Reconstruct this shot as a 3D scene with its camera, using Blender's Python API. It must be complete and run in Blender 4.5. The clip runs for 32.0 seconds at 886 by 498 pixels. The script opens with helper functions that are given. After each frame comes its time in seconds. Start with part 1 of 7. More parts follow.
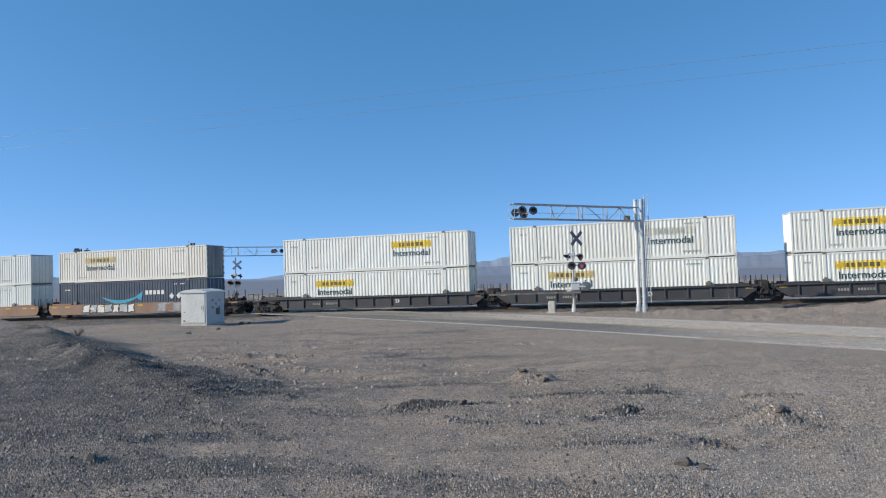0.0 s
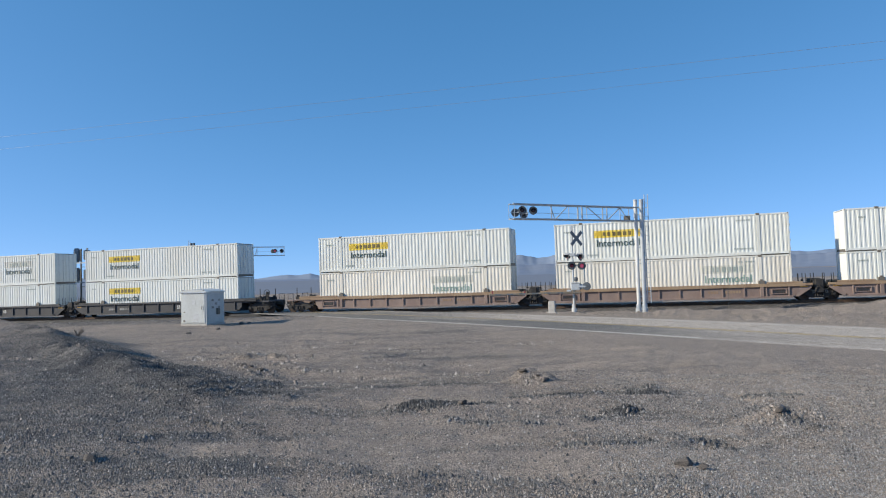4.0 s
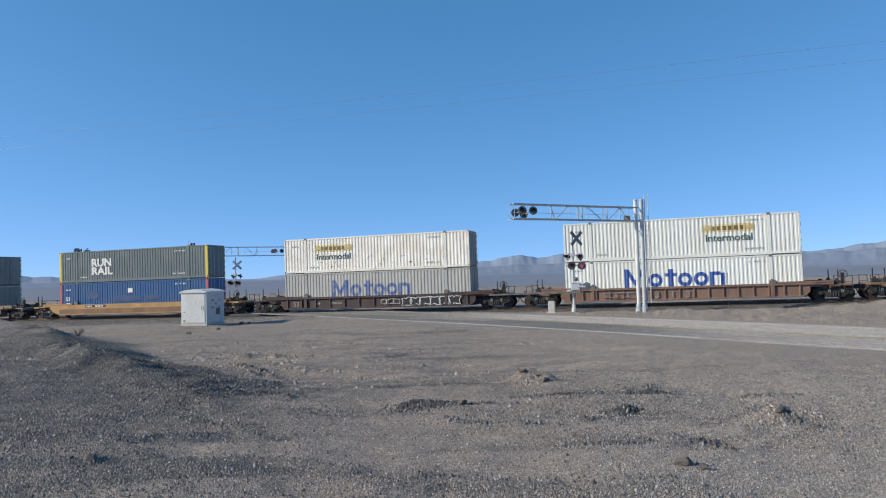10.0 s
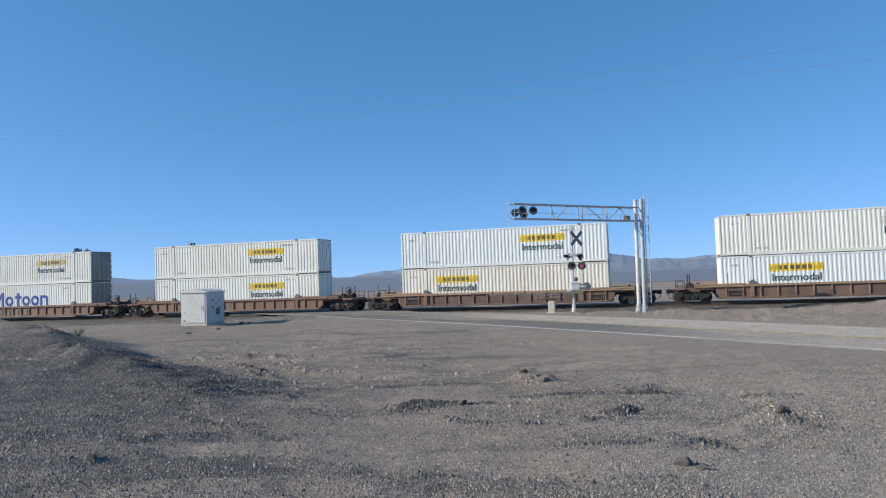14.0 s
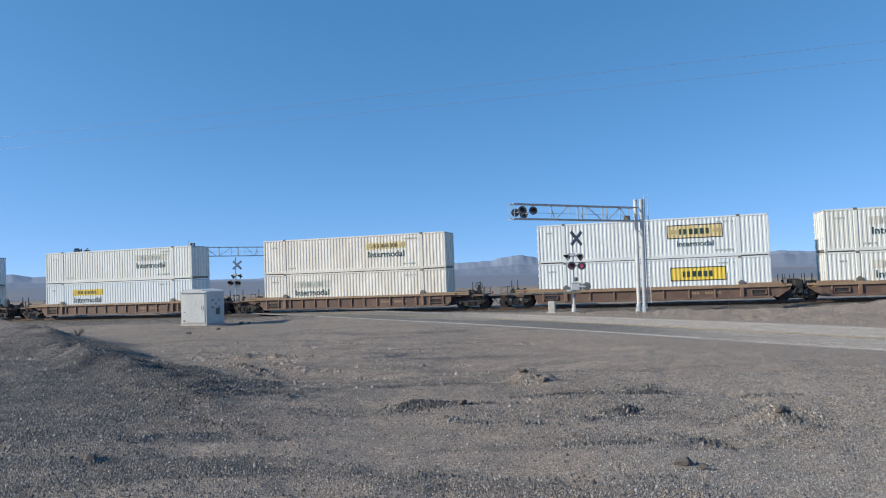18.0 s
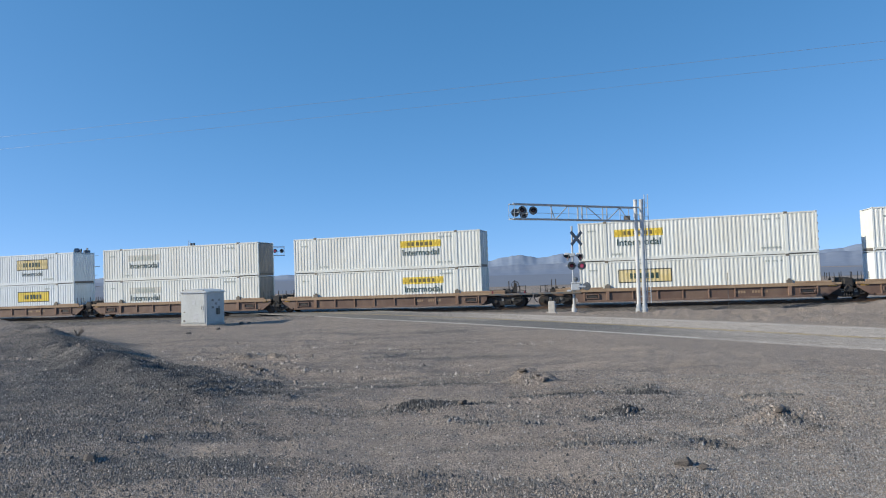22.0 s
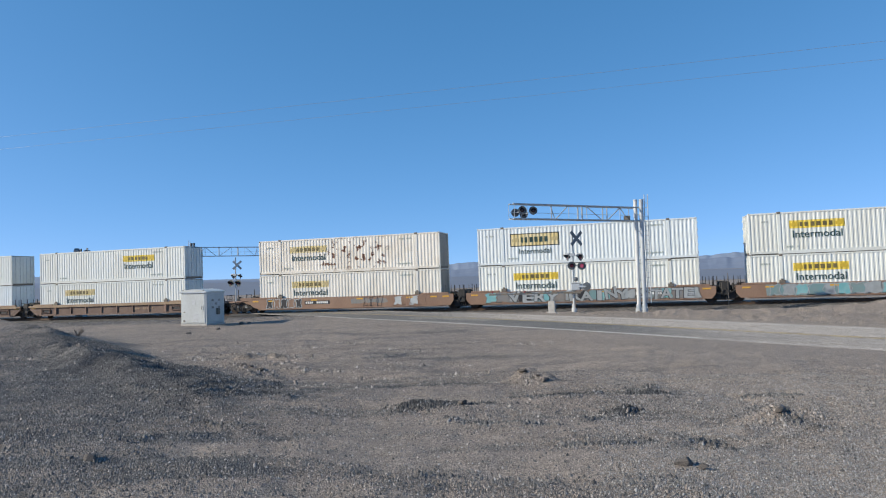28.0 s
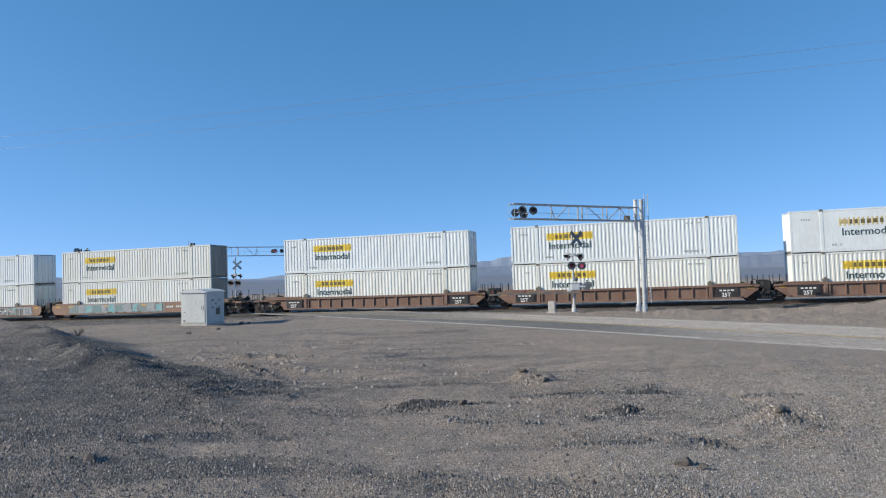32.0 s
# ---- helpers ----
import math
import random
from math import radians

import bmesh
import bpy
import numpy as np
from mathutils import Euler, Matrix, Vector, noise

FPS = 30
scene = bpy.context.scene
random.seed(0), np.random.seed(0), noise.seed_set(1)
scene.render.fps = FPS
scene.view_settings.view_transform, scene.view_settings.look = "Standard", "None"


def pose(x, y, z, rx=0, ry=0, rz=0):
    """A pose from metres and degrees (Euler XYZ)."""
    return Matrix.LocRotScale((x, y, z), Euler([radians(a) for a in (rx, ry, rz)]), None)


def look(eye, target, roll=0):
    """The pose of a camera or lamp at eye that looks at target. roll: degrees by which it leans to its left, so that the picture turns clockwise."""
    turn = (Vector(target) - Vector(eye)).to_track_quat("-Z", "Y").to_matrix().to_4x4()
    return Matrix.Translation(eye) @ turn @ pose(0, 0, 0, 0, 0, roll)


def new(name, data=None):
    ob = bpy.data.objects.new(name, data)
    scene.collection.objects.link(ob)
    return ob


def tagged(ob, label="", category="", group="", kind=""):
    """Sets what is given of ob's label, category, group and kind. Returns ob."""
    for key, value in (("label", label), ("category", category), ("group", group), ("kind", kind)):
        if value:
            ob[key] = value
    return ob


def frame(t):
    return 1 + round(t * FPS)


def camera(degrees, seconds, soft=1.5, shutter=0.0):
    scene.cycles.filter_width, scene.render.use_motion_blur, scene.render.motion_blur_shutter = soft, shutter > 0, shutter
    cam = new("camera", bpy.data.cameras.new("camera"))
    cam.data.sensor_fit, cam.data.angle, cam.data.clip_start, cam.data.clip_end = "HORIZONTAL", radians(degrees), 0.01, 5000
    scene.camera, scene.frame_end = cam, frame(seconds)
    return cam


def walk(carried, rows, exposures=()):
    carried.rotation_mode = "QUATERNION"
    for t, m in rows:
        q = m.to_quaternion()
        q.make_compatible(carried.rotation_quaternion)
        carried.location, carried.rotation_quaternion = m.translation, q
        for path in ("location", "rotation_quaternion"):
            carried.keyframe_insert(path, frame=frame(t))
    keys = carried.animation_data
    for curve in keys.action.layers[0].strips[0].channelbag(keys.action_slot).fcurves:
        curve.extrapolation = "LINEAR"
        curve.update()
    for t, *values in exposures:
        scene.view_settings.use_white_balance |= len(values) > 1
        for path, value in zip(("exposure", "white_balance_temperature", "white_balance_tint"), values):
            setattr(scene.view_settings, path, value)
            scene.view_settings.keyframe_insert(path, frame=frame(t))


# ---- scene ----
# The camera stands still beside a level crossing in the desert.
YAW, PITCH = radians(-16.203), radians(2.210)
EYE = Vector((0.0, 0.0, 2.465))
AIM = EYE + Vector((math.sin(YAW) * math.cos(PITCH), math.cos(YAW) * math.cos(PITCH), math.sin(PITCH)))
cam = camera(65.351, 32.0, soft=1.12)
walk(cam, [(0.0, look(EYE, AIM, -1.515)), (32.0, look(EYE, AIM, -1.515))], exposures=[(0.0, 0.11, 6500, 6), (32.0, 0.11, 6500, 6)])

# ---- world and sun ----
SUN_EL, SUN_TO = radians(26), Vector((-0.89, -0.455))      # towards the sun, seen from above
world = bpy.data.worlds.new("desert_sky")
scene.world = world
world.use_nodes = True
wn, wl = world.node_tree.nodes, world.node_tree.links
wn.clear()
sky = wn.new("ShaderNodeTexSky")
sky.sky_type, sky.sun_disc = "NISHITA", False
sky.sun_elevation, sky.sun_rotation = SUN_EL, math.atan2(SUN_TO.x, SUN_TO.y)
sky.air_density, sky.dust_density, sky.ozone_density, sky.altitude = 0.55, 0.9, 4.0, 1500
wb, wo = wn.new("ShaderNodeBackground"), wn.new("ShaderNodeOutputWorld")
wb.inputs["Strength"].default_value = 0.14
# clear dry air: the horizon stays blue, with little of the pale glow of a thick atmosphere
tc, up, unit = wn.new("ShaderNodeTexCoord"), wn.new("ShaderNodeVectorMath"), wn.new("ShaderNodeVectorMath")
up.operation, unit.operation = "ADD", "NORMALIZE"
up.inputs[1].default_value = (0, 0, 0.048)
wl.new(tc.outputs["Generated"], up.inputs[0])
wl.new(up.outputs[0], unit.inputs[0])
wl.new(unit.outputs[0], sky.inputs["Vector"])
split, join = wn.new("ShaderNodeSeparateColor"), wn.new("ShaderNodeCombineColor")
wl.new(sky.outputs[0], split.inputs[0])
for channel, power, gain in (("Red", 0.95, 0.87), ("Green", 0.64, 0.795), ("Blue", 0.60, 1.01)):
    pw, mu = wn.new("ShaderNodeMath"), wn.new("ShaderNodeMath")
    pw.operation, mu.operation = "POWER", "MULTIPLY"
    pw.inputs[1].default_value, mu.inputs[1].default_value = power, gain * 0.935 * 0.17 ** power / 0.14
    wl.new(split.outputs[channel], pw.inputs[0])
    wl.new(pw.outputs[0], mu.inputs[0])
    wl.new(mu.outputs[0], join.inputs[channel])
wl.new(join.outputs[0], wb.inputs[0])
wl.new(wb.outputs[0], wo.inputs[0])
sun = new("sun", bpy.data.lights.new("sun", "SUN"))
sun.data.energy, sun.data.angle, sun.data.color = 5.0, radians(0.53), (1.0, 0.885, 0.73)
to_sun = Vector((SUN_TO.x * math.cos(SUN_EL), SUN_TO.y * math.cos(SUN_EL), math.sin(SUN_EL)))
sun.matrix_world = look(to_sun * 100, (0, 0, 0))

# ---- materials ----


def mat(name, base, rough=0.6, metal=0.0, second=None, amount=0.5, scale=6.0, fine=60.0, bump=0.1, dist=0.004,
        hue=0.0, stretch=(1, 1, 1), spread=(0.42, 0.62), glow=None, spec=0.5):
    """A painted or natural surface: base and second colour mixed by broad noise, fine grain, bump, small change object by object."""
    m = bpy.data.materials.new(name)
    m.use_nodes = True
    n, l = m.node_tree.nodes, m.node_tree.links
    b = n["Principled BSDF"]
    b.inputs["Metallic"].default_value = metal
    b.inputs["Specular IOR Level"].default_value = spec
    tc, mp = n.new("ShaderNodeTexCoord"), n.new("ShaderNodeMapping")
    mp.inputs["Scale"].default_value = stretch
    l.new(tc.outputs["Object"], mp.inputs[0])
    n1, n2 = n.new("ShaderNodeTexNoise"), n.new("ShaderNodeTexNoise")
    for node, s, d in ((n1, scale, 6.0), (n2, fine, 4.0)):
        node.inputs["Scale"].default_value, node.inputs["Detail"].default_value = s, d
        l.new(mp.outputs[0], node.inputs["Vector"])
    info = n.new("ShaderNodeObjectInfo")
    shift = n.new("ShaderNodeVectorMath")
    shift.operation = "MULTIPLY_ADD"
    l.new(info.outputs["Random"], shift.inputs[0])
    shift.inputs[1].default_value = (37, 91, 13)
    l.new(tc.outputs["Object"], shift.inputs[2])
    l.new(shift.outputs[0], mp.inputs[0])
    ramp = n.new("ShaderNodeMapRange")
    ramp.inputs["From Min"].default_value, ramp.inputs["From Max"].default_value = spread
    ramp.inputs["To Max"].default_value = amount
    l.new(n1.outputs["Fac"], ramp.inputs["Value"])
    mix = n.new("ShaderNodeMix")
    mix.data_type = "RGBA"
    mix.inputs["A"].default_value = (*base, 1)
    mix.inputs["B"].default_value = (*(second or [c * 0.6 for c in base]), 1)
    l.new(ramp.outputs[0], mix.inputs["Factor"])
    hs = n.new("ShaderNodeHueSaturation")
    grain = n.new("ShaderNodeMapRange")
    grain.inputs["To Min"].default_value, grain.inputs["To Max"].default_value = 0.86, 1.14
    l.new(n2.outputs["Fac"], grain.inputs["Value"])
    own = n.new("ShaderNodeMapRange")
    own.inputs["To Min"].default_value, own.inputs["To Max"].default_value = 1 - hue, 1 + hue * 0.4
    l.new(info.outputs["Random"], own.inputs["Value"])
    mul = n.new("ShaderNodeMath")
    mul.operation = "MULTIPLY"
    l.new(grain.outputs[0], mul.inputs[0])
    l.new(own.outputs[0], mul.inputs[1])
    l.new(mul.outputs[0], hs.inputs["Value"])
    l.new(mix.outputs["Result"], hs.inputs["Color"])
    l.new(hs.outputs[0], b.inputs["Base Color"])
    rr = n.new("ShaderNodeMapRange")
    rr.inputs["To Min"].default_value, rr.inputs["To Max"].default_value = max(0.05, rough - 0.15), min(1, rough + 0.15)
    l.new(n1.outputs["Fac"], rr.inputs["Value"])
    l.new(rr.outputs[0], b.inputs["Roughness"])
    if bump:
        bp = n.new("ShaderNodeBump")
        bp.inputs["Strength"].default_value, bp.inputs["Distance"].default_value = bump, dist
        l.new(n2.outputs["Fac"], bp.inputs["Height"])
        l.new(bp.outputs[0], b.inputs["Normal"])
    if glow:
        b.inputs["Emission Color"].default_value, b.inputs["Emission Strength"].default_value = (*glow[0], 1), glow[1]
    return m


def rusty(m, scale, low, high, strength=1.0, box=None):
    """Rust patches over a paint, where noise is high; box: x and z limits in the thing's own space."""
    n, l = m.node_tree.nodes, m.node_tree.links
    b = n["Principled BSDF"]
    old = b.inputs["Base Color"].links[0].from_socket
    tc, no, ra, mx = n.new("ShaderNodeTexCoord"), n.new("ShaderNodeTexNoise"), n.new("ShaderNodeMapRange"), n.new("ShaderNodeMix")
    no.inputs["Scale"].default_value, no.inputs["Detail"].default_value = scale, 5
    l.new(tc.outputs["Object"], no.inputs["Vector"])
    ra.inputs["From Min"].default_value, ra.inputs["From Max"].default_value = low, high
    ra.inputs["To Max"].default_value = strength
    l.new(no.outputs["Fac"], ra.inputs["Value"])
    fac = ra.outputs[0]
    if box:
        sx = n.new("ShaderNodeSeparateXYZ")
        l.new(tc.outputs["Object"], sx.inputs[0])
        for out, a, c in (("X", box[0], box[1]), ("Z", box[2], box[3])):
            for edge, sign in ((a, 1), (c, -1)):
                r = n.new("ShaderNodeMapRange")
                r.inputs["From Min"].default_value, r.inputs["From Max"].default_value = (edge - 0.4, edge + 0.4) if sign > 0 else (edge + 0.4, edge - 0.4)
                l.new(sx.outputs[out], r.inputs["Value"])
                mu = n.new("ShaderNodeMath")
                mu.operation = "MULTIPLY"
                l.new(fac, mu.inputs[0])
                l.new(r.outputs[0], mu.inputs[1])
                fac = mu.outputs[0]
    mx.data_type = "RGBA"
    l.new(fac, mx.inputs["Factor"])
    l.new(old, mx.inputs["A"])
    mx.inputs["B"].default_value = (0.13, 0.055, 0.03, 1)
    l.new(mx.outputs["Result"], b.inputs["Base Color"])
    return m


WHITE = mat("container_white_paint", (0.755, 0.78, 0.74), 0.45, 0, (0.655, 0.65, 0.58), 0.55, 0.7, 9, 0.05, hue=0.07, stretch=(1, 1, 0.25))
CREAM = mat("container_cream_paint", (0.765, 0.745, 0.675), 0.5, 0, (0.61, 0.565, 0.475), 0.5, 0.8, 9, 0.05, hue=0.06, stretch=(1, 1, 0.25))
COOL = mat("container_clean_white_paint", (0.735, 0.79, 0.80), 0.4, 0, (0.64, 0.67, 0.66), 0.4, 0.7, 9, 0.05, hue=0.04, stretch=(1, 1, 0.25))
RUSTED = rusty(mat("container_white_paint_rusted", (0.80, 0.76, 0.68), 0.5, 0, (0.6, 0.53, 0.42), 0.5, 0.7, 9, 0.05), 2.3, 0.56, 0.6, 1.0, (-2.4, 3.6, 0.3, 2.6))
SPOTTED = rusty(mat("container_white_paint_spotted", (0.80, 0.78, 0.71), 0.5, 0, (0.6, 0.55, 0.45), 0.5, 0.7, 9, 0.05), 3.0, 0.63, 0.67, 1.0, (-5, 7.5, 0.2, 1.2))
GREYC = mat("container_grey_paint", (0.42, 0.42, 0.39), 0.5, 0, (0.3, 0.29, 0.27), 0.5, 0.8, 9, 0.05, stretch=(1, 1, 0.25))
NAVY = mat("container_navy_paint", (0.05, 0.075, 0.11), 0.45, 0, (0.09, 0.11, 0.13), 0.5, 0.8, 9, 0.05)
SLATE = mat("container_slate_paint", (0.115, 0.15, 0.155), 0.45, 0, (0.16, 0.19, 0.19), 0.5, 0.8, 9, 0.05)
BLUE = mat("container_blue_paint", (0.03, 0.10, 0.25), 0.4, 0, (0.045, 0.11, 0.21), 0.5, 0.8, 9, 0.05)
OVERPAINT = mat("container_dark_blue_overpaint", (0.022, 0.065, 0.16), 0.5, 0, (0.03, 0.085, 0.2), 0.6, 1.5, 12, 0.03)
YELLOW = mat("sign_yellow", (0.78, 0.58, 0.07), 0.5, 0, (0.64, 0.48, 0.14), 0.5, 1.2, 12, 0.02)
GOLD = mat("sign_faded_gold", (0.62, 0.50, 0.22), 0.5, 0, (0.66, 0.58, 0.38), 0.7, 1.6, 12, 0.02)
GHOST = mat("sign_faded_grey", (0.62, 0.61, 0.53), 0.5, 0, (0.5, 0.5, 0.45), 0.7, 3.0, 12, 0.02)
INK = mat("lettering_dark_green", (0.02, 0.05, 0.045), 0.5, 0, (0.05, 0.09, 0.08), 0.6, 2.0, 20, 0.0)
INKBROWN = mat("lettering_brown_black", (0.13, 0.10, 0.04), 0.5, 0, (0.25, 0.2, 0.08), 0.6, 3.0, 20, 0.0)
POLEWHITE = mat("pole_white_paint", (0.62, 0.63, 0.62), 0.5, 0, (0.45, 0.46, 0.46), 0.5, 2, 30, 0.05)
INKFADE = mat("lettering_faded_green", (0.17, 0.30, 0.25), 0.5, 0, (0.4, 0.5, 0.42), 0.6, 2.0, 20, 0.0)
INKGREY = mat("lettering_grey", (0.2, 0.2, 0.19), 0.5, 0, (0.4, 0.4, 0.38), 0.6, 2.0, 20, 0.0)
GHOSTINK = mat("lettering_ghost_green", (0.34, 0.39, 0.35), 0.5, 0, (0.5, 0.53, 0.48), 0.6, 2.0, 20, 0.0)
INKBLUE = mat("lettering_blue", (0.03, 0.08, 0.33), 0.5, 0, (0.06, 0.11, 0.33), 0.6, 2.0, 20, 0.0)
EMBLEM = mat("sign_dull_yellow", (0.66, 0.46, 0.04), 0.5, 0, (0.55, 0.38, 0.05), 0.6, 3.0, 20, 0.0)
INKFAWN = mat("sign_dull_fawn", (0.52, 0.42, 0.20), 0.5, 0, (0.44, 0.36, 0.2), 0.6, 3.0, 20, 0.0)
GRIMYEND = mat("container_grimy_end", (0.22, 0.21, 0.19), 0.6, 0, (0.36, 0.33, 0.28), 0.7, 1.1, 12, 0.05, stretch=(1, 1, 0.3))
SPRAYGREY = mat("spray_pale_grey", (0.36, 0.385, 0.395), 0.6, 0, (0.26, 0.28, 0.285), 0.6, 2.0, 20, 0.0)
WASHGREY = mat("spray_grey_wash", (0.20, 0.205, 0.205), 0.65, 0, (0.27, 0.22, 0.18), 0.6, 1.2, 20, 0.0)
WASHTEAL = mat("spray_teal_wash", (0.17, 0.29, 0.30), 0.65, 0, (0.24, 0.26, 0.25), 0.7, 1.2, 20, 0.0)
INKBLUEWORN = mat("lettering_worn_blue", (0.07, 0.12, 0.33), 0.5, 0, (0.22, 0.25, 0.33), 0.7, 3.0, 20, 0.0)
INKWHITE = mat("lettering_white", (0.78, 0.78, 0.75), 0.5, 0, (0.6, 0.6, 0.58), 0.6, 2.0, 20, 0.0)
CYAN = mat("paint_cyan", (0.05, 0.36, 0.55), 0.5, 0, None, 0.3, 2.0, 20, 0.0)
TEAL = mat("spray_teal", (0.17, 0.40, 0.42), 0.6, 0, (0.3, 0.48, 0.48), 0.6, 2.0, 20, 0.0)
SILVER = mat("spray_silver", (0.47, 0.50, 0.51), 0.6, 0.0, (0.33, 0.36, 0.36), 0.6, 2.0, 20, 0.0)
SPRAYBLACK = mat("spray_black", (0.03, 0.03, 0.035), 0.6, 0, None, 0.4, 2.0, 20, 0.0)
RED = mat("edge_red_paint", (0.52, 0.11, 0.12), 0.5, 0, None, 0.3, 2, 20, 0.0)
CASTING = mat("steel_casting_dirty", (0.16, 0.15, 0.13), 0.7, 0.3, (0.25, 0.2, 0.15), 0.5, 8, 60, 0.1)
CHALK = mat("spray_chalky_grey", (0.30, 0.29, 0.28), 0.6, 0, (0.16, 0.15, 0.15), 0.7, 3.0, 20, 0.0)
REDBROWN = mat("car_red_brown_paint", (0.135, 0.086, 0.067), 0.7, 0, (0.205, 0.142, 0.108), 0.75, 0.9, 14, 0.1, hue=0.1, stretch=(1, 1, 0.4))
TANCHORD = mat("car_sun_bleached_tan_paint", (0.33, 0.235, 0.15), 0.7, 0, (0.23, 0.15, 0.10), 0.6, 0.9, 14, 0.1, stretch=(1, 1, 0.5))
BROWNRIB = mat("car_worn_brown_ribs", (0.25, 0.16, 0.115), 0.7, 0, (0.17, 0.10, 0.07), 0.6, 1.5, 14, 0.1)
MAROONRIB = mat("car_worn_maroon_ribs", (0.09, 0.062, 0.058), 0.7, 0, (0.06, 0.04, 0.04), 0.6, 1.5, 14, 0.1)
MAROON = mat("car_dark_maroon_paint", (0.050, 0.034, 0.034), 0.7, 0, (0.095, 0.062, 0.056), 0.6, 0.9, 14, 0.1, stretch=(1, 1, 0.4))
CARGREY = mat("car_dark_grey_paint", (0.044, 0.046, 0.052), 0.65, 0, (0.075, 0.075, 0.078), 0.6, 0.9, 14, 0.1, stretch=(1, 1, 0.4))
CARYELLOW = mat("car_faded_yellow_paint", (0.42, 0.25, 0.10), 0.6, 0, (0.31, 0.175, 0.08), 0.6, 0.7, 14, 0.06, stretch=(1, 1, 0.4))
CARGRIME = mat("car_grimy_brown_paint", (0.175, 0.095, 0.055), 0.7, 0, (0.27, 0.155, 0.075), 0.7, 0.8, 14, 0.08, stretch=(1, 1, 0.3))
CARDUSKY = mat("car_dusky_brown_paint", (0.23, 0.168, 0.145), 0.7, 0, (0.30, 0.23, 0.195), 0.7, 0.9, 14, 0.1, hue=0.08, stretch=(1, 1, 0.4))
CARTAN = mat("car_faded_orange_tan_paint", (0.275, 0.175, 0.12), 0.65, 0, (0.215, 0.13, 0.09), 0.7, 0.7, 14, 0.06, stretch=(1, 1, 0.4))
CAROCHRE = mat("car_ochre_brown_paint", (0.185, 0.112, 0.082), 0.7, 0, (0.25, 0.165, 0.125), 0.7, 0.9, 14, 0.1, stretch=(1, 1, 0.4))
CARBLACK = mat("car_black_panel", (0.03, 0.03, 0.032), 0.6, 0, (0.06, 0.055, 0.05), 0.6, 2, 20, 0.05)
GREASE = mat("bogie_greasy_steel", (0.034, 0.033, 0.033), 0.7, 0.3, (0.072, 0.066, 0.06), 0.6, 3, 30, 0.15)
WHEELM = mat("wheel_steel", (0.06, 0.05, 0.045), 0.55, 0.6, (0.12, 0.085, 0.06), 0.6, 4, 40, 0.1)
AMBER = mat("reflective_amber", (0.7, 0.4, 0.06), 0.4, 0, None, 0.3, 8, 40, 0.0)
GALV = mat("galvanised_steel", (0.46, 0.495, 0.525), 0.5, 0.2, (0.36, 0.39, 0.415), 0.6, 3, 40, 0.05)
ALU = mat("dull_aluminium_cabinet", (0.545, 0.575, 0.57), 0.55, 0.0, (0.46, 0.475, 0.46), 0.6, 1.4, 18, 0.05, stretch=(1, 1, 0.4))
BLACKM = mat("matt_black_paint", (0.022, 0.027, 0.032), 0.4, 0, (0.04, 0.04, 0.04), 0.5, 6, 40, 0.0)
SIGNWHITE = mat("sign_white_weathered", (0.55, 0.57, 0.58), 0.5, 0, (0.42, 0.43, 0.43), 0.5, 4, 40, 0.0)
REDLIT = mat("red_lens_lit", (0.45, 0.07, 0.13), 0.2, 0, None, 0.2, 30, 200, 0.0, glow=((1.0, 0.18, 0.34), 0.22))
REDDIM = mat("red_lens_dark", (0.20, 0.03, 0.045), 0.25, 0, None, 0.3, 30, 200, 0.0)
REDDARK = mat("red_lens_shaded", (0.045, 0.018, 0.022), 0.2, 0, None, 0.3, 30, 200, 0.0)
CONCRETE = mat("pale_concrete", (0.50, 0.48, 0.44), 0.85, 0, (0.38, 0.36, 0.33), 0.6, 4, 60, 0.2)
RAILM = mat("rail_rusty_steel", (0.11, 0.075, 0.055), 0.6, 0.4, (0.17, 0.11, 0.07), 0.6, 4, 40, 0.1)
RAILTOP = mat("rail_polished_head", (0.45, 0.44, 0.42), 0.25, 1.0, None, 0.2, 4, 40, 0.05)
TIE = mat("tie_weathered_timber", (0.09, 0.07, 0.055), 0.9, 0, (0.15, 0.12, 0.10), 0.6, 3, 50, 0.3, hue=0.25)
WIREM = mat("cable_aluminium", (0.38, 0.43, 0.48), 0.4, 0.6, None, 0.2, 4, 40, 0.0)
STRIPEWHITE = mat("road_paint_white", (0.62, 0.59, 0.52), 0.8, 0, (0.45, 0.42, 0.36), 0.6, 1.5, 30, 0.1)
STRIPEYELLOW = mat("road_paint_yellow", (0.50, 0.36, 0.12), 0.8, 0, (0.33, 0.27, 0.19), 0.8, 1.5, 30, 0.1)
RUBBER = mat("crossing_panel_dark", (0.06, 0.06, 0.06), 0.8, 0, (0.13, 0.12, 0.11), 0.6, 2, 40, 0.2)
FARSIGNAL = mat("signal_head_black", (0.12, 0.15, 0.18), 0.5, 0, None, 0.3, 6, 40, 0.0)


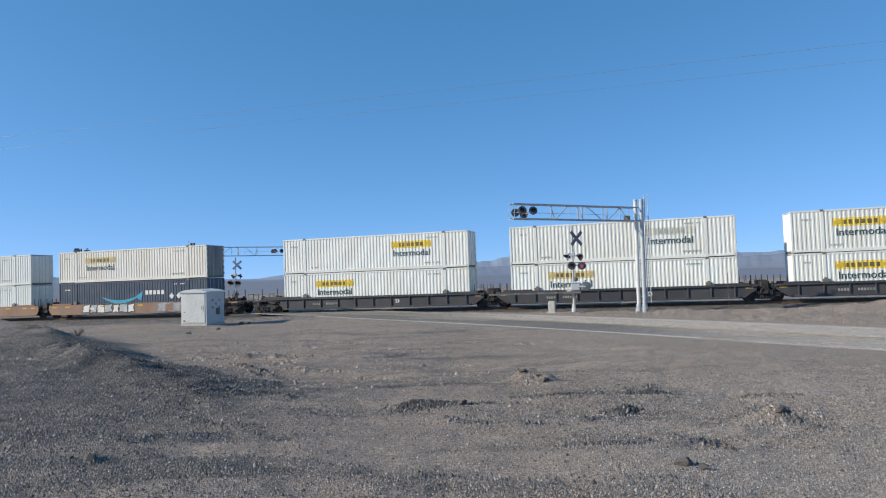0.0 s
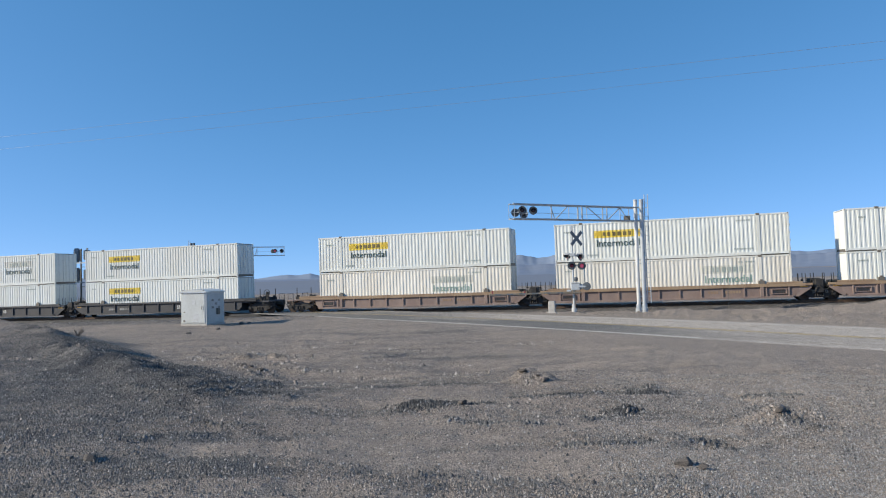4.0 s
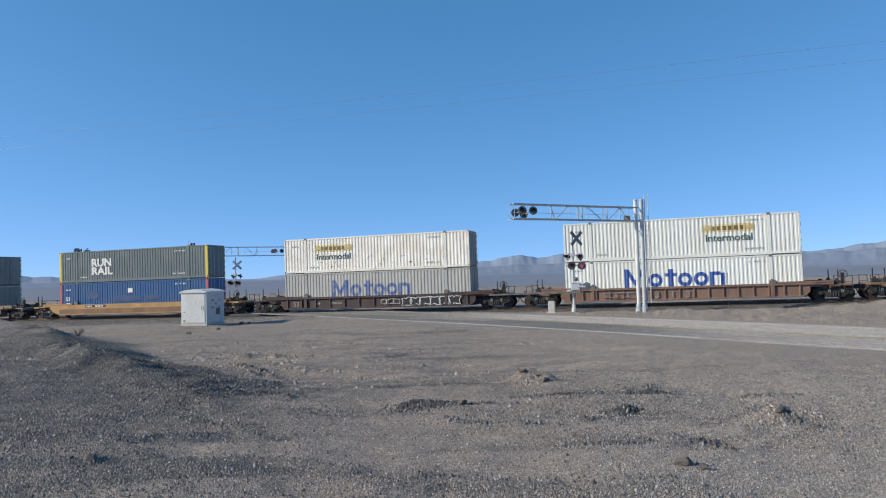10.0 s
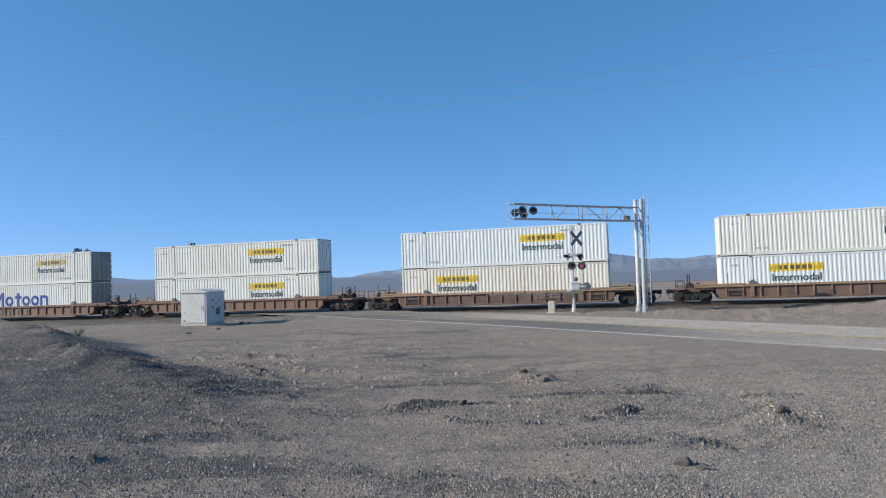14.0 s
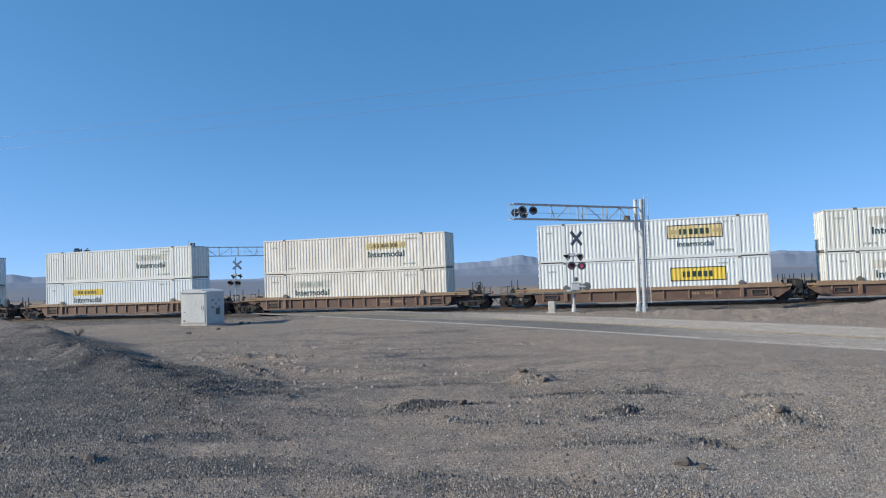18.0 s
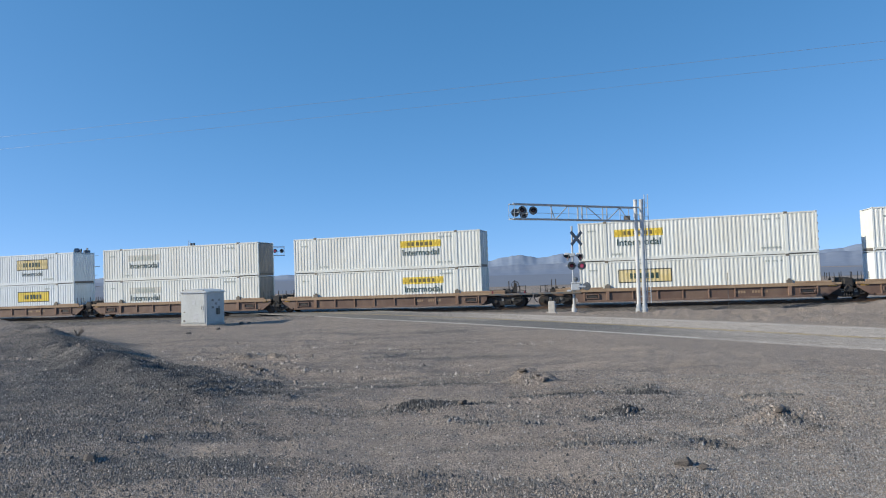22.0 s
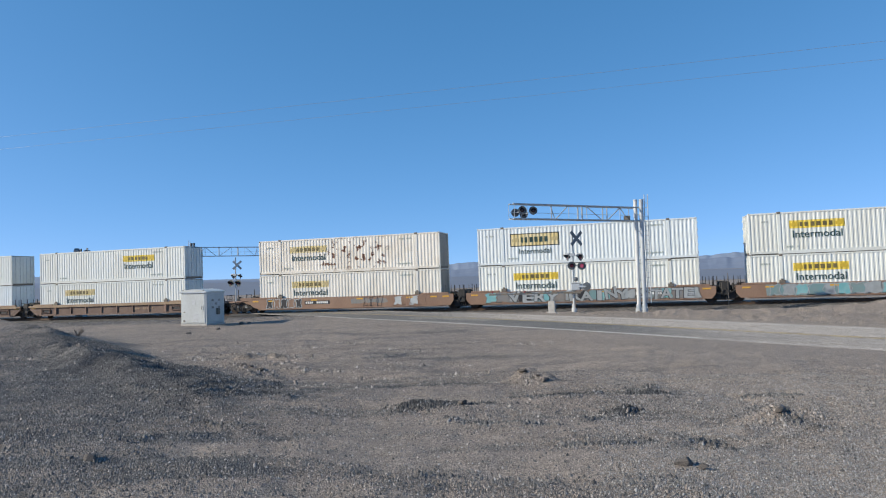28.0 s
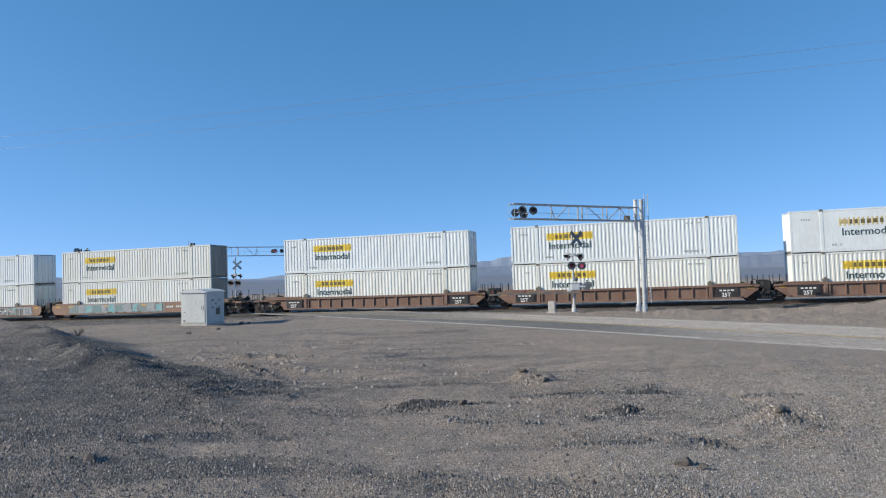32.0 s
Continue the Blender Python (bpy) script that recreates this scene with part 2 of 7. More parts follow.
def ground_material(name, tones, cell, stain, zone="", relief=0.014, dusty=""):
    """Loose stony ground: pebbles by Voronoi cells, broad stains, bump; zone: a point attribute that blends in the second set of tones."""
    m = bpy.data.materials.new(name)
    m.use_nodes = True
    n, l = m.node_tree.nodes, m.node_tree.links
    b = n["Principled BSDF"]
    b.inputs["Roughness"].default_value, b.inputs["Specular IOR Level"].default_value = 0.92, 0.2
    g = n.new("ShaderNodeNewGeometry")

    def noise_node(scale, detail=6.0, rough=0.6):
        a = n.new("ShaderNodeTexNoise")
        a.inputs["Scale"].default_value, a.inputs["Detail"].default_value, a.inputs["Roughness"].default_value = scale, detail, rough
        l.new(g.outputs["Position"], a.inputs["Vector"])
        return a.outputs["Fac"]

    def span(value, lo, hi, a=0.0, c=1.0):
        r = n.new("ShaderNodeMapRange")
        for key, x in (("From Min", lo), ("From Max", hi), ("To Min", a), ("To Max", c)):
            r.inputs[key].default_value = x
        l.new(value, r.inputs["Value"])
        return r.outputs[0]

    def blend(f, a, c):
        x = n.new("ShaderNodeMix")
        x.data_type = "RGBA"
        l.new(f, x.inputs["Factor"])
        for key, v in (("A", a), ("B", c)):
            if isinstance(v, tuple):
                x.inputs[key].default_value = (*v, 1)
            else:
                l.new(v, x.inputs[key])
        return x.outputs["Result"]

    vor = n.new("ShaderNodeTexVoronoi")
    vor.inputs["Scale"].default_value = cell
    l.new(g.outputs["Position"], vor.inputs["Vector"])
    vor2 = n.new("ShaderNodeTexVoronoi")
    vor2.inputs["Scale"].default_value = cell * 0.37
    l.new(g.outputs["Position"], vor2.inputs["Vector"])
    grey = n.new("ShaderNodeRGBToBW")
    l.new(vor.outputs["Color"], grey.inputs[0])
    grey2 = n.new("ShaderNodeRGBToBW")
    l.new(vor2.outputs["Color"], grey2.inputs[0])
    broad = span(noise_node(stain, 5), 0.38, 0.62)
    mid = span(noise_node(stain * 6, 6), 0.35, 0.65)
    col = blend(broad, tones[0], tones[1])
    col = blend(span(mid, 0.45, 1.0, 0, 0.45), col, tones[2])
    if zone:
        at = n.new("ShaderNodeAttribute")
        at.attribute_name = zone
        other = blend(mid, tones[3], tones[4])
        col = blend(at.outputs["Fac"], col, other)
    if dusty:
        du = n.new("ShaderNodeAttribute")
        du.attribute_name = dusty
        col = blend(span(du.outputs["Fac"], 0, 1, 0, 0.8), col, tones[5])
    hs = n.new("ShaderNodeHueSaturation")
    l.new(col, hs.inputs["Color"])
    peb = n.new("ShaderNodeMath")
    peb.operation = "MULTIPLY"
    l.new(span(grey.outputs[0], 0.2, 0.8, 0.52, 1.48), peb.inputs[0])
    l.new(span(grey2.outputs[0], 0.2, 0.8, 0.85, 1.16), peb.inputs[1])
    for scale, lo, hi in ((cell * 0.12, 0.88, 1.11), (cell * 0.03, 0.86, 1.12)):
        more = n.new("ShaderNodeMath")
        more.operation = "MULTIPLY"
        l.new(peb.outputs[0], more.inputs[0])
        l.new(span(noise_node(scale, 8, 0.8), 0.36, 0.64, lo, hi), more.inputs[1])
        peb = more
    grain = peb.outputs[0]
    if dusty:
        calm = n.new("ShaderNodeMix")
        l.new(span(du.outputs["Fac"], 0, 1, 0.0, 0.3), calm.inputs["Factor"])
        l.new(grain, calm.inputs[2])
        calm.inputs[3].default_value = 1.0
        grain = calm.outputs[0]
    l.new(grain, hs.inputs["Value"])
    l.new(hs.outputs[0], b.inputs["Base Color"])
    add = n.new("ShaderNodeMath")
    add.operation = "ADD"
    l.new(vor.outputs["Distance"], add.inputs[0])
    l.new(span(noise_node(cell * 0.2, 6), 0, 1, 0, 0.3), add.inputs[1])
    bp = n.new("ShaderNodeBump")
    bp.inputs["Strength"].default_value, bp.inputs["Distance"].default_value = 0.8, relief
    bp.invert = True
    l.new(add.outputs[0], bp.inputs["Height"])
    l.new(bp.outputs[0], b.inputs["Normal"])
    return m


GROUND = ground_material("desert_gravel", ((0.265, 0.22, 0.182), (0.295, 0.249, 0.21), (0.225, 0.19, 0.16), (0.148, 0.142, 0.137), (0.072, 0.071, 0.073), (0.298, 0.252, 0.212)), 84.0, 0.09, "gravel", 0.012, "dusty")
BALLAST = ground_material("track_ballast", ((0.10, 0.093, 0.088), (0.13, 0.12, 0.11), (0.08, 0.076, 0.072)), 14.0, 0.2)
ASPHALT = ground_material("dusty_asphalt", ((0.165, 0.158, 0.147), (0.195, 0.183, 0.166), (0.15, 0.143, 0.134), (0.49, 0.43, 0.365), (0.40, 0.35, 0.30)), 60.0, 0.25, "dust", 0.006)


def pebble_material(name, stops):
    """Stones of many tones, one tone each."""
    m = bpy.data.materials.new(name)
    m.use_nodes = True
    n, l = m.node_tree.nodes, m.node_tree.links
    b = n["Principled BSDF"]
    b.inputs["Roughness"].default_value, b.inputs["Specular IOR Level"].default_value = 0.85, 0.3
    g = n.new("ShaderNodeNewGeometry")
    ramp = n.new("ShaderNodeValToRGB")
    el = ramp.color_ramp.elements
    while len(el) < len(stops):
        el.new(0.5)
    for e, (p, c) in zip(el, stops):
        e.position, e.color = p, (*c, 1)
    l.new(g.outputs["Random Per Island"], ramp.inputs["Fac"])
    sp = n.new("ShaderNodeTexNoise")
    sp.inputs["Scale"].default_value = 90.0
    l.new(g.outputs["Position"], sp.inputs["Vector"])
    r = n.new("ShaderNodeMapRange")
    for key, x in (("From Min", 0.3), ("From Max", 0.7), ("To Min", 0.8), ("To Max", 1.2)):
        r.inputs[key].default_value = x
    l.new(sp.outputs["Fac"], r.inputs["Value"])
    hs = n.new("ShaderNodeHueSaturation")
    l.new(ramp.outputs["Color"], hs.inputs["Color"])
    l.new(r.outputs[0], hs.inputs["Value"])
    l.new(hs.outputs[0], b.inputs["Base Color"])
    return m


PEBBLE = pebble_material("gravel_pebbles", ((0.0, (0.11, 0.095, 0.085)), (0.35, (0.235, 0.20, 0.172)), (0.8, (0.35, 0.30, 0.26)), (1.0, (0.50, 0.45, 0.40))))
PALEPEBBLE = pebble_material("pale_gravel_pebbles", ((0.0, (0.15, 0.142, 0.136)), (0.35, (0.25, 0.238, 0.226)), (0.8, (0.34, 0.325, 0.31)), (1.0, (0.45, 0.43, 0.41))))
MIDPEBBLE = pebble_material("grey_gravel_pebbles", ((0.0, (0.062, 0.061, 0.062)), (0.5, (0.140, 0.136, 0.132)), (0.9, (0.21, 0.20, 0.19)), (1.0, (0.42, 0.40, 0.38))))
DARKPEBBLE = pebble_material("dark_gravel_pebbles", ((0.0, (0.038, 0.038, 0.040)), (0.5, (0.078, 0.077, 0.078)), (0.9, (0.13, 0.127, 0.122)), (1.0, (0.32, 0.31, 0.30))))
STONE = mat("desert_stone", (0.135, 0.118, 0.105), 0.9, 0, (0.06, 0.054, 0.05), 0.8, 7, 60, 0.3, hue=0.3)
# distance haze is mixed into the base colours of hills and plain
FARHILLHAZE = mat("far_mountain_haze_blue", (0.235, 0.285, 0.37), 0.95, 0, (0.27, 0.31, 0.37), 0.7, 0.004, 0.02, 0.0, spec=0.1)
NEARHILLHAZE = mat("near_range_haze_blue", (0.20, 0.24, 0.315), 0.95, 0, (0.225, 0.255, 0.31), 0.7, 0.006, 0.03, 0.0, spec=0.1)
FARPLAINHAZE = mat("far_plain_haze_blue", (0.185, 0.21, 0.258), 0.95, 0, (0.215, 0.232, 0.268), 0.7, 0.006, 0.15, 0.0, stretch=(0.3, 1, 1), spec=0.1)
BACKPLATE = mat("sign_back_aluminium", (0.085, 0.10, 0.115), 0.5, 0.0, (0.14, 0.155, 0.165), 0.5, 4, 40, 0.0)
SIGNBACK = mat("sign_back_weathered", (0.155, 0.175, 0.20), 0.5, 0.0, (0.21, 0.23, 0.25), 0.5, 4, 40, 0.0)
TWIG = mat("dry_twigs", (0.17, 0.13, 0.10), 0.9, 0, (0.26, 0.21, 0.16), 0.6, 6, 40, 0.0)
TIMBER = mat("pole_timber", (0.12, 0.085, 0.06), 0.9, 0, (0.2, 0.15, 0.11), 0.6, 2, 40, 0.3, stretch=(1, 1, 0.1))

# ---- small builders ----
GRADE = 0.01085                                  # the line climbs to the right
TRACK_Y = 53.72
SPEED = 14.927


def part(name, bm, material, parent=None, label="", m=None, smooth=False):
    """Links a bmesh as one mesh object under a thing or a part."""
    me = bm if isinstance(bm, bpy.types.Mesh) else bpy.data.meshes.new(name)
    if not isinstance(bm, bpy.types.Mesh):
        bm.normal_update()
        bm.to_mesh(me)
        bm.free()
    if not me.materials:
        me.materials.append(material)
    if smooth:
        me.shade_smooth()
    ob = new(name, me)
    if parent:
        ob.parent = parent
    if m:
        ob.matrix_basis = m
    if label:
        ob["label"] = label
    return ob


def box(bm, x0, x1, y0, y1, z0, z1, bevel=0.0):
    vs = [bm.verts.new((x, y, z)) for x in (x0, x1) for y in (y0, y1) for z in (z0, z1)]
    fs = [bm.faces.new([vs[i] for i in q]) for q in ((0, 1, 3, 2), (4, 6, 7, 5), (0, 4, 5, 1), (2, 3, 7, 6), (0, 2, 6, 4), (1, 5, 7, 3))]
    if bevel:
        bmesh.ops.bevel(bm, geom=list({e for f in fs for e in f.edges}), offset=bevel, segments=1, affect="EDGES")
    return bm


def boxes(*rows, bevel=0.0):
    bm = bmesh.new()
    for r in rows:
        box(bm, *r, bevel=bevel)
    return bm


def tube(bm, a, b, r, n=10, r2=None):
    a, b = Vector(a), Vector(b)
    q = (b - a).to_track_quat("Z", "Y")
    r2 = r if r2 is None else r2
    rings = [[bm.verts.new(p + q @ Vector((rr * math.cos(2 * math.pi * i / n), rr * math.sin(2 * math.pi * i / n), 0))) for i in range(n)] for p, rr in ((a, r), (b, r2))]
    for i in range(n):
        bm.faces.new((rings[0][i], rings[0][(i + 1) % n], rings[1][(i + 1) % n], rings[1][i]))
    bm.faces.new(rings[0][::-1])
    bm.faces.new(rings[1])
    return bm


def tubes(*rows, n=10):
    bm = bmesh.new()
    for r in rows:
        tube(bm, *r, n=n)
    return bm


def sweep(bm, pts, r, n=6):
    """One unbroken tube through points."""
    rings = []
    for k, p in enumerate(pts):
        q = (pts[min(k + 1, len(pts) - 1)] - pts[max(k - 1, 0)]).to_track_quat("Z", "Y")
        rings.append([bm.verts.new(p + q @ Vector((r * math.cos(2 * math.pi * i / n), r * math.sin(2 * math.pi * i / n), 0))) for i in range(n)])
    for a, b in zip(rings, rings[1:]):
        for i in range(n):
            bm.faces.new((a[i], a[(i + 1) % n], b[(i + 1) % n], b[i]))
    bm.faces.new(rings[0][::-1])
    bm.faces.new(rings[-1])
    return bm


def prism(bm, outline, y0, y1):
    """An outline in x and z, drawn out from y0 to y1."""
    a = [bm.verts.new((x, y0, z)) for x, z in outline]
    b = [bm.verts.new((x, y1, z)) for x, z in outline]
    bm.faces.new(a)
    bm.faces.new(b[::-1])
    k = len(outline)
    for i in range(k):
        bm.faces.new((a[i], b[i], b[(i + 1) % k], a[(i + 1) % k]))
    bmesh.ops.recalc_face_normals(bm, faces=bm.faces[:])
    return bm


def lathe(bm, profile, axis_at=(0, 0, 0), n=20):
    """A profile of (radius, y) turned about the y axis."""
    ax = Vector(axis_at)
    rings = [[bm.verts.new(ax + Vector((r * math.cos(2 * math.pi * i / n), y, r * math.sin(2 * math.pi * i / n)))) for i in range(n)] for r, y in profile]
    for a, b in zip(rings, rings[1:]):
        for i in range(n):
            bm.faces.new((a[i], a[(i + 1) % n], b[(i + 1) % n], b[i]))
    bm.faces.new(rings[0][::-1])
    bm.faces.new(rings[-1])
    bmesh.ops.recalc_face_normals(bm, faces=bm.faces[:])
    return bm


def words(text, height, depth=0.004, heavy=0.0):
    """A mesh of lettering in the built-in font, standing in the x-z plane and read from -y; its left foot at the origin."""
    cu = bpy.data.curves.new("lettering", "FONT")
    cu.body, cu.size, cu.extrude, cu.offset, cu.resolution_u = text, height / 0.7, depth / 2, heavy, 3
    tmp = bpy.data.objects.new("lettering", cu)
    me = bpy.data.meshes.new_from_object(tmp)
    bpy.data.objects.remove(tmp)
    me.transform(Matrix.Rotation(radians(90), 4, "X"))
    me.materials.clear()
    return me


def fresh(me, material):
    """The same shape in another paint."""
    c = me.copy()
    c.materials.clear()
    c.materials.append(material)
    return c


def smoothstep(x, a, b):
    t = np.clip((x - a) / (b - a), 0, 1)
    return t * t * (3 - 2 * t)


def value_noise(x, y, seed=0):
    """Smooth noise from 0 to 1 on arrays."""
    xi, yi = np.floor(x), np.floor(y)
    u, v = x - xi, y - yi
    u, v = u * u * (3 - 2 * u), v * v * (3 - 2 * v)

    def h(a, b):
        s = np.sin(a * 127.1 + b * 311.7 + seed * 74.7) * 43758.5453
        return s - np.floor(s)
    return (h(xi, yi) * (1 - u) + h(xi + 1, yi) * u) * (1 - v) + (h(xi, yi + 1) * (1 - u) + h(xi + 1, yi + 1) * u) * v


def fractal(x, y, octaves, seed=0):
    s = 0
    for k in range(octaves):
        s = s + (value_noise(x * 2 ** k, y * 2 ** k, seed + k) - 0.5) * 0.5 ** k
    return s

# ---- the land ----
ROAD_P, ROAD_D = Vector((1.62, 25.55)), Vector((-0.784, 0.621))   # near edge of the road and its run towards the line
ROAD_N = Vector((0.621, 0.784))                                   # across the road, away from the camera
ROAD_W = 7.4


def climb(x, y):
    """Rise of the land along the line; far off it holds only beside the track."""
    a = np.clip(x, -160, 160)
    return GRADE * (a + (np.clip(x, -640, 640) - a) * (1 - smoothstep(np.abs(np.asarray(y, float) - 53.72), 30, 100)))


def road_across(x, y):
    return (x - ROAD_P.x) * ROAD_N.x + (y - ROAD_P.y) * ROAD_N.y


def crest(x):
    """The brink of the gravel bank on which the camera stands."""
    return 0.45 * fractal(x * 0.45, x * 0.11, 4, 31) + 0.55 * fractal(x * 1.5, 7.0 + x * 0.2, 3, 33) + np.interp(x, [-60, -33, -26, -16.5, -11, -7.7, -5.7, -2, 3, 12, 40], [45, 28.2, 23.9, 16.6, 12.7, 10.4, 8.8, 7.8, 7.0, 6.0, 5.0])


# low ridges and scrapes left by tyres and spilled gravel, and shading painted along the brink: their line, half width,
# height and darkness
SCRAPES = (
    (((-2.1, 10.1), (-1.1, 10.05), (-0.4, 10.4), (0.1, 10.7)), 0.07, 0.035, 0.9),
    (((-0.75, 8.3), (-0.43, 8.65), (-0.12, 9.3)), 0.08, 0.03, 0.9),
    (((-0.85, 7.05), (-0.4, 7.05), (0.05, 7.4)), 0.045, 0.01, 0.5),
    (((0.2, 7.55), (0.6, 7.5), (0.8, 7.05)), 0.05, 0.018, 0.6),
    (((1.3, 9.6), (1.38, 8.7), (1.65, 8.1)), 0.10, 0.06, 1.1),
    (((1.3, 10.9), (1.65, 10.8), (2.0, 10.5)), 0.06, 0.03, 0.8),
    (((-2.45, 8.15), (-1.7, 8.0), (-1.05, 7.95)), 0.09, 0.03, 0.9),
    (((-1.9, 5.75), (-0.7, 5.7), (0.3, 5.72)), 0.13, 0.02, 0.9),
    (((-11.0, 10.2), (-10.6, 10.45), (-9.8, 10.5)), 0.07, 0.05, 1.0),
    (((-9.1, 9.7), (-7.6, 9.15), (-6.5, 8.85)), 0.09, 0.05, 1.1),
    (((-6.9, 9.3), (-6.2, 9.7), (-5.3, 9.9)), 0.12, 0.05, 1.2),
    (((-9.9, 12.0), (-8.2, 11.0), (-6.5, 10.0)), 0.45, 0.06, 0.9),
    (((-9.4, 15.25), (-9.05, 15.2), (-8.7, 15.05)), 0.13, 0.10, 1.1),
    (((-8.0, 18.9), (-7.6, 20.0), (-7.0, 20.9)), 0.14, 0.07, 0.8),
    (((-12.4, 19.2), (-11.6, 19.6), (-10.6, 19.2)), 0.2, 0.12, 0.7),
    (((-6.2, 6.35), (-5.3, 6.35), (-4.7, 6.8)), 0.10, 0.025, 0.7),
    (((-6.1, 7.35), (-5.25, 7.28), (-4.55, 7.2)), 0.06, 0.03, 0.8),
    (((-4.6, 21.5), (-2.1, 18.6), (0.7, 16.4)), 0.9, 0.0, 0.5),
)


def scraped(x, y, which):
    """Sum over the scrapes of height (which=2) or darkness (which=3)."""
    out = np.zeros(np.shape(x))
    wob = 0.10 * fractal(x * 2.1, y * 2.1, 3, 111)
    for row in SCRAPES:
        line, half = row[0], row[1]
        best = np.full(np.shape(x), 1e9)
        for (ax, ay), (bx, by) in zip(line, line[1:]):
            dx, dy = bx - ax, by - ay
            t = np.clip(((x - ax) * dx + (y - ay) * dy) / (dx * dx + dy * dy), 0, 1)
            best = np.minimum(best, np.hypot(x - ax - t * dx, y - ay - t * dy))
        out = out + row[which] * np.exp(-((best + wob) / half) ** 2)
    return out * np.clip(0.75 + 1.3 * fractal(x * 4.2, y * 4.2, 3, 113), 0, 1.6)


def land(x, y):
    """Height of the natural ground."""
    x, y = np.asarray(x, float), np.asarray(y, float)
    edge = crest(x)
    wide = np.interp(x, [-40, -12, -7, -4, 0, 20], [3.3, 3.5, 4.4, 8, 15, 18])
    bank = 1 - smoothstep((y - edge) * 0.78, -0.5, wide)
    z = 0.78 * bank
    z = z + climb(x, y) * smoothstep(y, 20, 44)
    z = z - 0.35 * smoothstep(y, 56, 66)
    # rubble heap beside the line
    z = z + 1.15 * np.exp(-(((x - 17.5) / 4.6) ** 2 + ((y - 45.2) / 2.0) ** 2)) + 0.10 * np.exp(-(((x - 7.5) / 5.0) ** 2 + ((y - 45.6) / 1.2) ** 2)) - (0.10 + 0.16 * smoothstep(x, 1, 5)) * smoothstep(y, 43, 46) * (1 - smoothstep(y, 58, 62))
    # ragged stony berm between road and line
    ragged = smoothstep(road_across(x, y), ROAD_W + 0.8, ROAD_W + 2.6) * (1 - smoothstep(y, 47.0, 48.2)) * smoothstep(x, -9, -4) * (1 - smoothstep(x, 60, 90))
    z = z + ragged * (-0.06 + 0.22 * np.clip(fractal(x * 0.7, y * 0.9, 4, 71), -0.3, 1) + 0.12 * fractal(x * 2.6, y * 2.6, 2, 73))
    # low swells, clods and tyre ruts
    near = 1 - smoothstep(y, 40, 50)
    z = z + near * (0.16 * fractal(x * 0.22, y * 0.22, 3, 3) + 0.07 * fractal(x * 0.9 + 5, y * 0.9, 3, 9) + 0.022 * fractal(x * 3.1, y * 3.1, 3, 21))
    # windrow of clods along the brink, and rough ground near the camera
    wind = np.exp(-(((y - edge) * 0.78 + 0.35) / 0.5) ** 2) * smoothstep(-x, 3.5, 7)
    z = z + wind * (np.interp(x, [-30, -16, -13, -10.3, -8.3, -7], [0.07, 0.07, 0.17, 0.17, 0.07, 0.02]) + 0.20 * np.clip(fractal(x * 1.1, y * 1.1, 4, 35) + 0.15, 0, 1))
    z = z + near * (1 - smoothstep(y, 14, 26)) * (0.013 * fractal(x * 6.3, y * 6.3, 2, 29) + 0.05 * np.clip(fractal(x * 1.6, y * 2.6, 3, 37) - 0.12, 0, 1))
    for cx, cy, rx, ry, h in ((-2.05, 12.2, 0.30, 0.26, 0.26), (-1.68, 12.1, 0.17, 0.2, 0.11), (-0.05, 10.9, 0.45, 0.3, 0.10), (-3.04, 9.22, 0.40, 0.14, 0.075), (-2.9, 8.85, 0.5, 0.2, -0.04), (-10.2, 16.0, 0.75, 0.3, 0.14), (-9.6, 15.8, 0.5, 0.25, 0.10), (-8.8, 16.3, 0.7, 0.25, 0.10), (-13.0, 20.4, 0.8, 0.3, 0.13),
                              (1.45, 8.75, 0.4, 0.2, 0.09), (-0.34, 8.95, 0.24, 0.12, 0.05), (-9.3, 17.0, 1.4, 0.5, 0.10), (-5.2, 16.4, 1.2, 0.4, 0.09), (-0.7, 10.6, 0.5, 0.12, 0.05), (1.2, 7.6, 0.5, 0.12, 0.06)):
        z = z + h * np.exp(-(((x - cx) / rx) ** 2 + ((y - cy) / ry) ** 2))
    z = z + scraped(x, y, 2)
    ring = np.hypot(x + 1.2, (y - 10.0) * 1.1)
    z = z - 0.05 * near * (np.exp(-((ring - 2.6) / 0.16) ** 2) + np.exp(-((ring - 3.4) / 0.16) ** 2)) * (x > -1.0) * np.clip(fractal(x * 1.3, y * 1.3, 3, 83) * 3 + 0.3, 0, 1)
    return z


def ground_at(x, y):
    """The ground sheet: the land, lowered under road and track."""
    z = land(x, y)
    a = road_across(x, y)
    by = smoothstep(a, -5.0, -0.2) * (1 - smoothstep(a, ROAD_W + 0.2, ROAD_W + 3.5))
    on = smoothstep(a, 0.12, 0.5) * (1 - smoothstep(a, ROAD_W - 0.5, ROAD_W - 0.05))
    z = z * (1 - by) + (road_z(x, y) - 0.001 - 0.10 * on + 0.006 * fractal(x * 1.7, y * 1.7, 3, 13) * (1 - on)) * by
    t = smoothstep(y, 46.9, 47.9) * (1 - smoothstep(y, 57.2, 59.0))
    return z * (1 - t) + (climb(x, y) - 0.75) * t


def road_z(x, y):
    x, y = np.asarray(x, float), np.asarray(y, float)
    z = 0.05 + 0.5 * (1 - smoothstep(y, 2, 24)) + GRADE * np.clip(x, -160, 160) * smoothstep(y, 20, 44)
    return z - 0.06 * smoothstep(y, 44, 51) * (1 - smoothstep(y, 57, 62)) - 0.3 * smoothstep(y, 58, 70)


